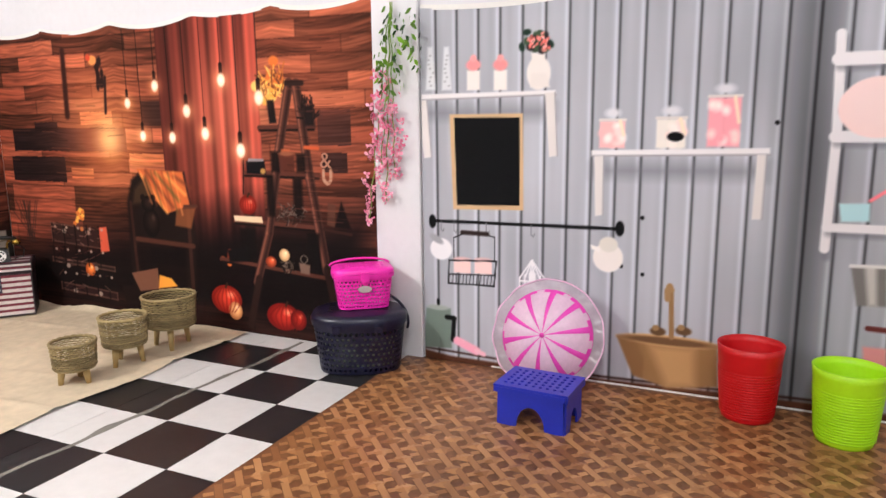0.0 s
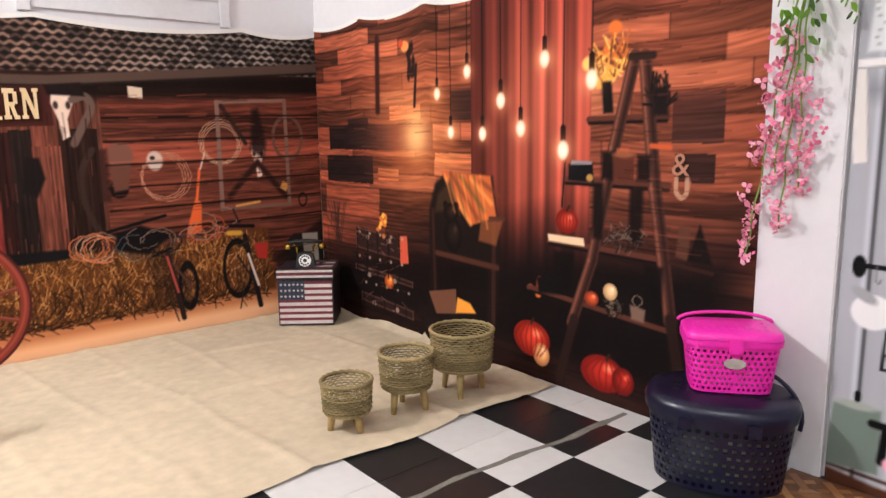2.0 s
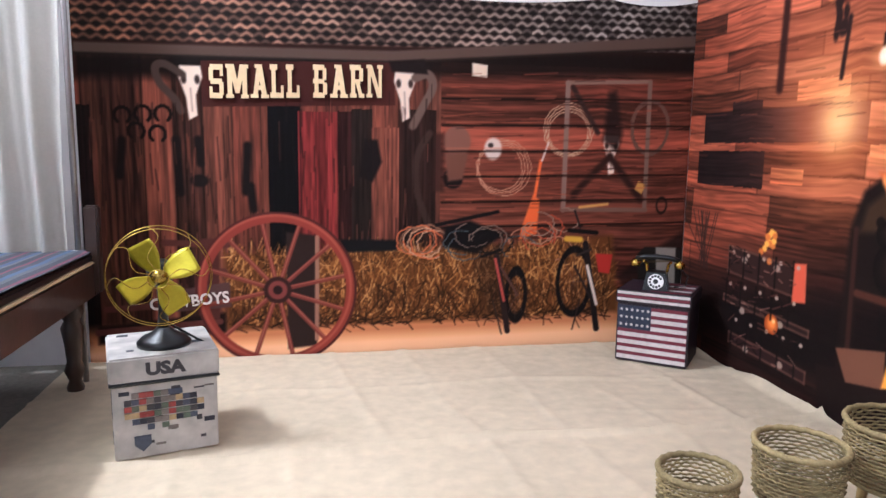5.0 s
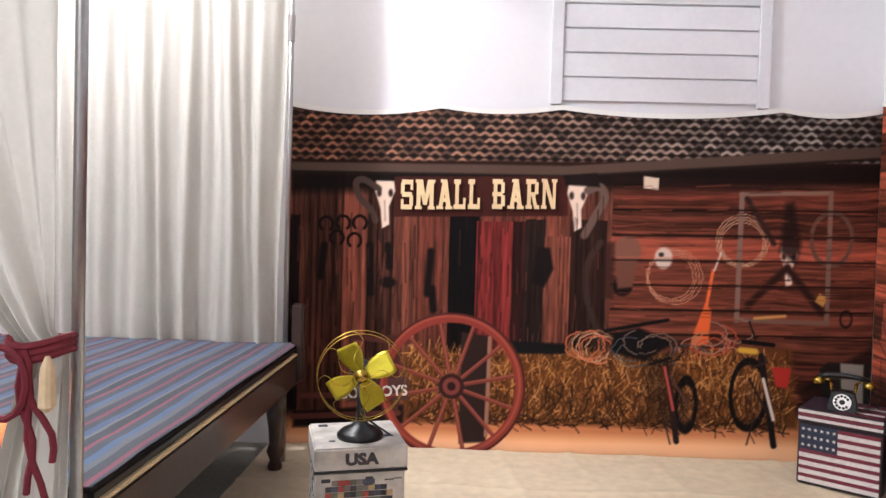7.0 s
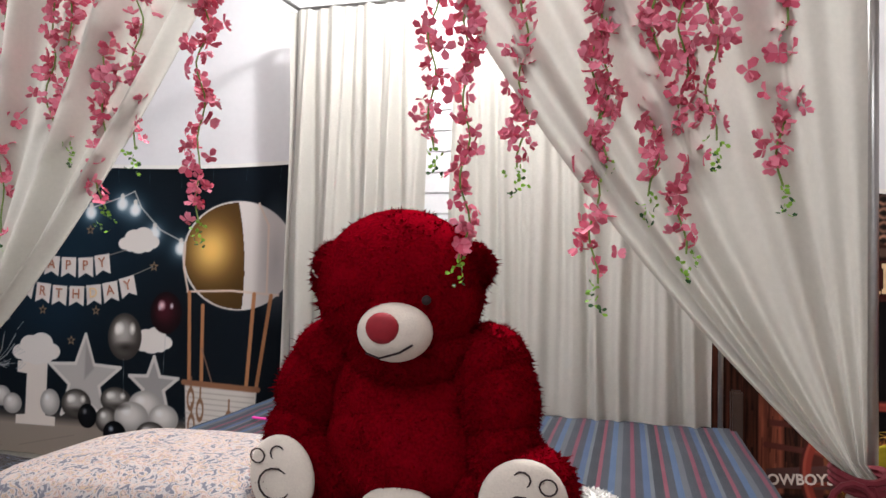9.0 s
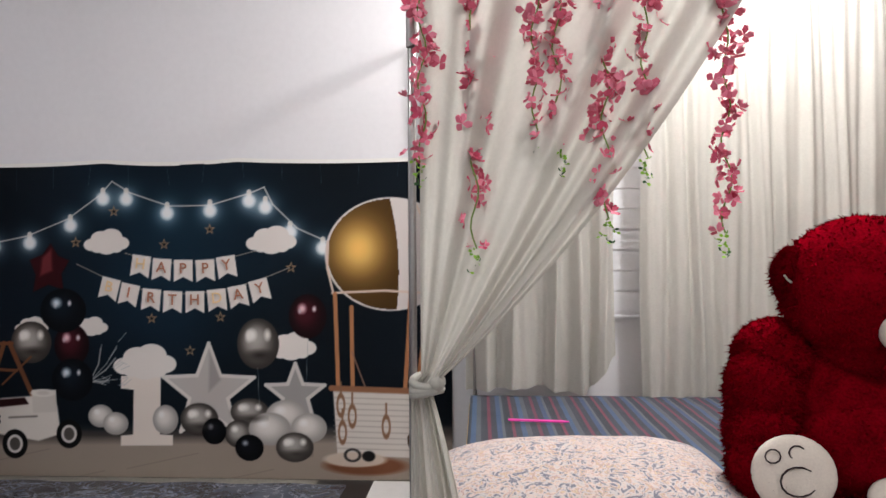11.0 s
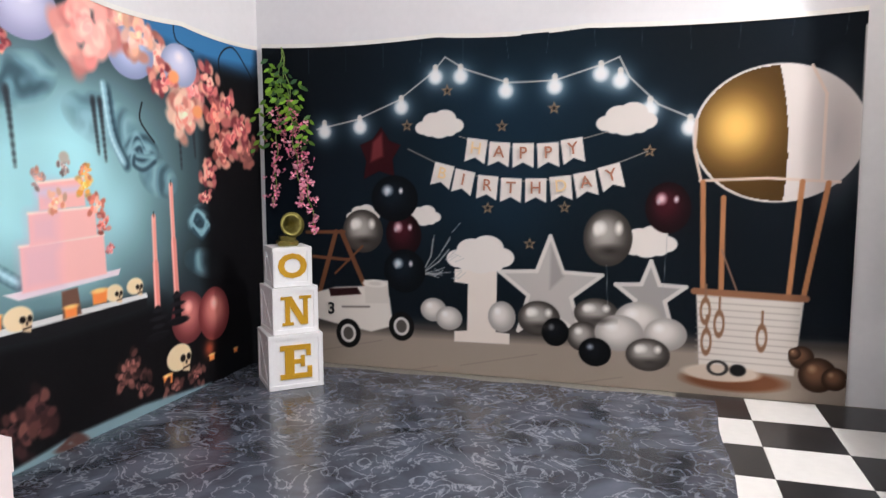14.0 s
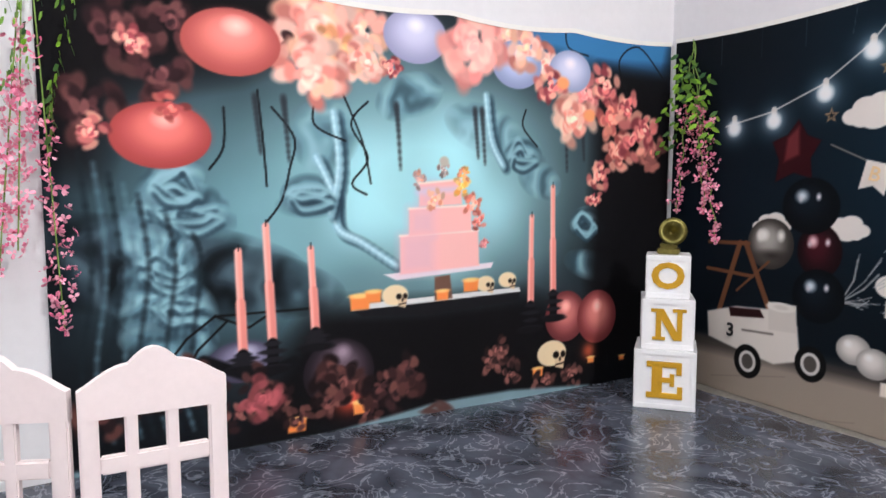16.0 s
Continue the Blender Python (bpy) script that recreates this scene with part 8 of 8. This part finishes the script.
def bin_(x, y, key, label, h=0.29, rt=0.128):
    b = thing("waste_bin", label, "bin", (x, y, 0.005), "waste bins")
    part("body", lathe(bmesh.new(), [(0.0, 0.0), (rt * 0.76, 0.0), (rt * 0.78, 0.01), (rt * 0.97, h - 0.03), (rt, h), (rt - 0.005, h + 0.001), (rt * 0.93, h - 0.03), (rt * 0.74, 0.012), (0.0, 0.012)], 48), M[key], b, smooth=True)
    bm = bmesh.new()
    for k in range(17):
        z = 0.025 + k * 0.0115
        r = rt * (0.785 + 0.19 * z / h) + 0.0008
        tube(bm, [((r + 0.0012 * math.cos(30 * a + k * 3.14)) * math.cos(a), (r + 0.0012 * math.cos(30 * a + k * 3.14)) * math.sin(a), z) for a in np.linspace(0, 6.2832, 73)[:-1]], 0.003, 4, True)
    part("ribs", bm, M[key], b, "moulded basket-weave ribs", True)
    return b


bin_(-0.17, -4.77, "red", "bright red ribbed plastic waste bin beside the basin print", 0.31)
bin_(-0.27, -5.11, "green", "lime green ribbed plastic waste bin on the brown floor")

# toy parasol leaning on the wall
um = thing("toy_parasol", "open pink and white toy parasol leaning on the wall", "parasol")
um.matrix_world = Matrix.Translation((-0.2, -3.93, 0.255)) @ Euler((0, radians(-72), 0)).to_matrix().to_4x4()
for k in range(20):
    bm = bmesh.new()
    a0, a1 = 6.2832 * (k // 2 + (0.0 if k % 2 else -0.24)) / 10, 6.2832 * (k // 2 + (0.76 if k % 2 else 0.0)) / 10
    sheet(bm, lambda s, t: ((0.008 + 0.2 * t) * math.cos(a0 + (a1 - a0) * s), (0.008 + 0.2 * t) * math.sin(a0 + (a1 - a0) * s), 0.085 * (1 - t ** 3) + 0.003 * math.sin(s * 3.14) * t), 5, 10)
    part("panel" if k % 2 else "seam_band", bm, M["rose" if k % 2 else "magenta"], um, "" if k % 2 else "bright pink band along a rib", smooth=True)
bm = bmesh.new()
sheet(bm, lambda s, t: ((0.196 + 0.014 * t) * math.cos(6.2832 * s), (0.196 + 0.014 * t) * math.sin(6.2832 * s), 0.016 - 0.016 * t), 60, 2)
part("border_band", bm, M["magenta"], um, "bright pink border band", True)
bm = bmesh.new()
sheet(bm, lambda s, t: ((0.21 + 0.045 * t) * math.cos(6.2832 * s), (0.21 + 0.045 * t) * math.sin(6.2832 * s), -0.002 + 0.012 * t * math.sin(s * 6.2832 * 12)), 120, 3)
part("frill", bm, M["clear"], um, "clear wavy frill", True)
part("edge", tube(bmesh.new(), [(0.256 * math.cos(a), 0.256 * math.sin(a), 0.011 * math.sin(12 * a)) for a in np.linspace(0, 6.2832, 97)[:-1]], 0.004, 6, True), M["rose"], um)
part("ferrule", lathe(bmesh.new(), [(0.012, 0.082), (0.01, 0.095), (0.0, 0.1)], 12), M["magenta"], um)


# ---- flag trunk with telephone ----
tk = thing("flag_storage_box", "storage box covered with a weathered stars-and-stripes print", "box", (-0.29, -0.315, 0.012), rz=-39)
W2, D2, H2 = 0.166, 0.15, 0.345
dkb, stripe_r, stripe_w, canton = mat("dark_print", (44, 30, 40), 0.5, vary=0.2), mat("maroon_print", (110, 34, 52), 0.5, vary=0.25), mat("off_white_print", (206, 200, 196), 0.5, vary=0.2), mat("navy_print", (34, 44, 66), 0.5, vary=0.25)
part("body", box(bmesh.new(), (-W2, -D2, 0), (W2, D2, H2 - 0.065), 0.004), dkb, tk)
part("lid", box(bmesh.new(), (-W2 - 0.006, -D2 - 0.006, H2 - 0.063), (W2 + 0.006, D2 + 0.006, H2), 0.006), dkb, tk)
for k in range(7):
    z = 0.012 + 0.037 * k
    x0 = -0.005 if k > 3 else -W2 + 0.008
    part("stripe", box(bmesh.new(), (x0, -D2 - 0.003, z), (W2 - 0.008, -D2 - 0.0005, z + 0.02)), stripe_w, tk)
    part("stripe", box(bmesh.new(), (x0, -D2 - 0.003, z + 0.0205), (W2 - 0.008, -D2 - 0.0005, z + 0.0365)), stripe_r, tk)
part("canton", box(bmesh.new(), (-W2 + 0.008, -D2 - 0.003, 0.16), (-0.006, -D2 - 0.0005, 0.272)), canton, tk, "navy field with stars")
for r in range(3):
    for c in range(6):
        pts = [((0.009 if k % 2 == 0 else 0.004) * math.cos(radians(90 + 36 * k)) - W2 + 0.022 + 0.025 * c, (0.009 if k % 2 == 0 else 0.004) * math.sin(radians(90 + 36 * k)) + 0.18 + 0.036 * r) for k in range(10)]
        part("star", prism(bmesh.new(), pts, -D2 - 0.0045, -D2 - 0.0028), stripe_w, tk)
for z, m_ in ((H2 - 0.05, stripe_w), (H2 - 0.034, stripe_r), (H2 - 0.018, stripe_w)):
    part("lid_stripe", box(bmesh.new(), (-W2, -D2 - 0.009, z), (W2, -D2 - 0.0055, z + 0.013)), m_, tk)
for k in range(5):
    part("lid_stripe", box(bmesh.new(), (-0.02, -D2 + 0.02 + 0.055 * k, H2 - 0.001), (W2 - 0.01, -D2 + 0.045 + 0.055 * k, H2 + 0.0015)), stripe_w if k % 2 else stripe_r, tk)

ph = thing("rotary_telephone", "vintage black rotary telephone with brass fittings on the box", "telephone", (-0.335, -0.36, 0.359), rz=-32)
bm = bmesh.new()
r = bmesh.ops.create_cone(bm, cap_ends=True, segments=4, radius1=0.085, radius2=0.062, depth=0.085)
bmesh.ops.rotate(bm, verts=bm.verts, matrix=Matrix.Rotation(radians(45), 3, "Z"))
bmesh.ops.translate(bm, verts=bm.verts, vec=(0, 0, 0.043))
bmesh.ops.bevel(bm, geom=list(bm.edges), offset=0.006, segments=2, affect="EDGES")
part("body", bm, M["black"], ph)
dial = lathe(bmesh.new(), [(0.0, 0), (0.036, 0), (0.036, 0.005), (0.0, 0.007)], 28)
bmesh.ops.transform(dial, matrix=pose(0, -0.058, 0.045, 78, 0, 0), verts=dial.verts)
DIAL = part("dial", dial, M["white"], ph, "white rotary dial")
fw = bmesh.new()
for k in range(10):
    a = 0.6 + 5.4 * k / 10
    ball(fw, (0.026 * math.cos(a), 0.026 * math.sin(a), 0.006), (0.006, 0.006, 0.003), 10, 6)
ball(fw, (0, 0, 0.006), (0.012, 0.012, 0.003), 12, 6)
bmesh.ops.transform(fw, matrix=pose(0, -0.058, 0.045, 78, 0, 0), verts=fw.verts)
part("finger_holes", fw, M["black"], DIAL)
for s in (-1, 1):
    part("cradle", tube(bmesh.new(), [(s * 0.045, 0, 0.085), (s * 0.05, 0, 0.12), (s * 0.062, -0.02, 0.135)], 0.007, 8), M["brass"], ph, "brass cradle prong")
    part("ear_cap", lathe(bmesh.new(), [(0.0, 0), (0.022, 0.002), (0.026, 0.02), (0.012, 0.035), (0.0, 0.035)], 18, at=(s * 0.1, 0, 0.105)), M["brass"], ph, "brass end cap", True)
part("handset", tube(bmesh.new(), [(-0.1, 0, 0.14), (-0.06, 0, 0.152), (0, 0, 0.156), (0.06, 0, 0.152), (0.1, 0, 0.14)], 0.012, 10), M["black"], ph, smooth=True)
part("cable", tube(bmesh.new(), [(0.1, 0, 0.11), (0.14, 0.01, 0.07), (0.13, 0.02, 0.02), (0.08, 0.03, 0.01)], 0.004, 6), M["black"], ph)

# ---- souvenir box with desk fan ----
bx = thing("souvenir_box", "whitewashed storage box printed with a patchwork map", "box", (-2.46, -0.945, 0.012), rz=16)
white_print = mat("whitewashed_boards", (182, 176, 170), 0.6, vary=0.5, grain=14)
part("body", box(bmesh.new(), (-0.158, -0.158, 0), (0.158, 0.158, 0.245), 0.004), white_print, bx)
part("lid", box(bmesh.new(), (-0.166, -0.166, 0.252), (0.166, 0.166, 0.335), 0.006), white_print, bx)
part("strap", tube(bmesh.new(), [(-0.163, -0.163, 0.25), (0.163, -0.163, 0.248), (0.165, 0.163, 0.25), (-0.163, 0.163, 0.25)], 0.0055, 6, True), M["black"], bx, "black elastic strap")
inks = [mat("patch_ink", c, 0.6, vary=0.3, grain=90) for c in ((70, 76, 92), (150, 60, 54), (60, 56, 60), (120, 110, 104), (90, 100, 84), (176, 150, 110), (40, 40, 52))]
rng = random.Random(8)
for r in range(6):
    for c in range(11):
        u, v = (c + 0.5) / 11, (r + 0.5) / 6
        if (u - 0.48) ** 2 / 0.24 + (v - 0.55) ** 2 / 0.2 > 1 + 0.3 * rng.random():
            continue
        x, z = -0.125 + 0.24 * u, 0.09 + 0.13 * v
        part("map_patch", box(bmesh.new(), (x - 0.011, -0.1605, z - 0.009), (x + 0.0105, -0.1575, z + 0.009)), inks[rng.randrange(7)], bx)
part("shield", prism(bmesh.new(), [(-0.1, 0.075), (-0.05, 0.075), (-0.05, 0.045), (-0.075, 0.022), (-0.1, 0.045)], -0.1605, -0.1575), inks[0], bx, "small road-sign shield")
for k in range(14):
    x, y, s = rng.uniform(-0.14, 0.12), rng.uniform(-0.14, 0.12), rng.uniform(0.012, 0.03)
    part("top_patch", box(bmesh.new(), (x, y, 0.334), (x + s * 1.4, y + s, 0.3362)), inks[rng.randrange(7)], bx)
for k in range(34):
    face = k % 2
    u, v, sx, sz = rng.uniform(-0.15, 0.12), rng.uniform(0.01, 0.23), rng.uniform(0.008, 0.035), rng.uniform(0.004, 0.018)
    if face:
        part("worn_patch", box(bmesh.new(), (u, -0.1592, v), (u + sx, -0.1572, v + sz), 0.0006), inks[(2, 3, 6)[k % 3]], bx)
    else:
        part("worn_patch", box(bmesh.new(), (-0.1592, u, v), (-0.1572, u + sx, v + sz), 0.0006), inks[(2, 3, 6)[k % 3]], bx)
letters("lettering", "USA", 0.055, inks[2], bx.matrix_world @ Matrix.Translation((0.0, -0.1675, 0.292)) @ pose(0, 0, 0, 90, 0, 0), bx, 0.001, 0.003, 1.15, "dark faded letters on the lid")

fan = thing("desk_fan", "vintage desk fan with yellow brass blades and wire cage", "fan", (-2.44, -0.98, 0.348), rz=8)
part("base", lathe(bmesh.new(), [(0.0, 0.0), (0.085, 0.0), (0.086, 0.012), (0.07, 0.028), (0.035, 0.045), (0.022, 0.06), (0.0, 0.06)], 32), M["black"], fan, "round black iron base", True)
part("stand", tube(bmesh.new(), [(0, 0, 0.05), (0, 0.01, 0.12), (0, 0.02, 0.19)], [0.02, 0.014, 0.018], 14), M["black"], fan, smooth=True)
FMOT = part("motor", lathe(bmesh.new(), [(0.0, -0.05), (0.03, -0.05), (0.042, -0.02), (0.042, 0.05), (0.03, 0.07), (0.0, 0.075)], 24), M["black"], fan, smooth=True)
FMOT.matrix_local = pose(0, 0.0, 0.245, 90, 0, 0)
C = Vector((0, -0.09, 0.245))
for k in range(4):
    a = radians(28 + 90 * k)
    bm = bmesh.new()
    def blade(s, t):
        r, wv = 0.022 + 0.1 * t, (s - 0.5) * (0.035 + 0.05 * math.sin(t * 2.2))
        e, f = Vector((math.cos(a), 0, math.sin(a))), Vector((-math.sin(a), 0, math.cos(a)))
        return C + e * r + f * wv + Vector((0, (s - 0.5) * 0.035, 0))
    sheet(bm, blade, 6, 8)
    thicken(part("blade", bm, M["blade"], fan, "yellow brass blade", True), 0.002)
FHUB = part("hub", lathe(bmesh.new(), [(0.0, 0), (0.022, 0.0), (0.024, 0.02), (0.01, 0.03), (0.0, 0.03)], 18), M["brass"], fan, smooth=True)
FHUB.matrix_local = Matrix.Translation(C + Vector((0, 0.012, 0))) @ pose(0, 0, 0, 90, 0, 0)
for rr, dy in ((0.155, -0.02), (0.16, 0.03), (0.03, -0.045)):
    part("cage_ring", tube(bmesh.new(), [C + Vector((rr * math.cos(a), dy, rr * math.sin(a))) for a in np.linspace(0, 6.2832, 49)[:-1]], 0.0016, 6, True), M["brass"], fan, smooth=True)
for k in range(8):
    a = 6.2832 * k / 8 + 0.2
    pts = []
    for t in np.linspace(0, 1, 14):
        b2 = a + 0.22 * math.sin(t * 6.28)
        r = 0.03 + 0.13 * t
        pts.append(C + Vector((r * math.cos(b2), -0.045 + 0.07 * t * t, r * math.sin(b2))))
    part("cage_wire", tube(bmesh.new(), pts, 0.0015, 5), M["brass"], fan, "wavy brass guard wire")
part("power_cord", tube(bmesh.new(), [(0.02, 0.03, 0.06), (0.09, 0.03, 0.012), (0.13, 0.0, -0.006), (0.14, -0.06, -0.007), (0.08, -0.02, -0.006), (0.12, 0.06, -0.006)], 0.004, 6), M["black"], fan)

# ---- ceiling lamp over the bed ----
cl = thing("ceiling_bulb", "bare white bulb hanging over the bed", "lamp", (-4.05, -1.2, 3.46))
part("rose", lathe(bmesh.new(), [(0.0, 0.12), (0.04, 0.12), (0.045, 0.14), (0.0, 0.14)], 20), M["white"], cl)
part("socket", lathe(bmesh.new(), [(0.016, 0.02), (0.018, 0.07), (0.008, 0.12)], 16), M["white"], cl)

# ---- vinyl tiles, laid last ----
def tiles(x0, y0, t, nx, ny, flip, keep, last=99):
    bw = mesh_of("tile", box(bmesh.new(), (0.001, 0.001, -0.004), (t - 0.001, t - 0.001, 0.0), 0), M["tile_w"])
    bb = mesh_of("tile", box(bmesh.new(), (0.001, 0.001, -0.004), (t - 0.001, t - 0.001, 0.0), 0), M["tile_b"])
    for i in range(nx):
        for j in range(ny):
            x, y = x0 + t * i, y0 + t * j
            if keep(x, y):
                ob = new("tile", bw if (i + min(j, last) + flip) % 2 == 0 else bb)
                ob.parent = floor
                ob.location = (x, y, 0.0)


tiles(-0.826 - 0.314 * 9, -2.584 - 0.314 * 3, 0.314, 12, 5, 0, lambda x, y: -3.4 < x < -0.1 and y > -3.6, 3)
tiles(-5.815 - 0.336, -0.705 - 0.336 * 11, 0.336, 10, 13, 1, lambda x, y: x < -3.2 and not (x > -3.74 and y > -3.8))
bm = bmesh.new()
sheet(bm, lambda s, t: (-2.1 + 2.05 * s, -2.38 - 0.10 * s + (0.012 + 0.035 * max(0, rumple(6 * s, 0, 2, 4))) * (t - 0.5) * 2 + 0.02 * rumple(s * 9, 0, 1, 2), 0.0008), 90, 2)
tagged(part("floor_crack", bm, M["screed"], floor, "worn grey seam across the tiles"))
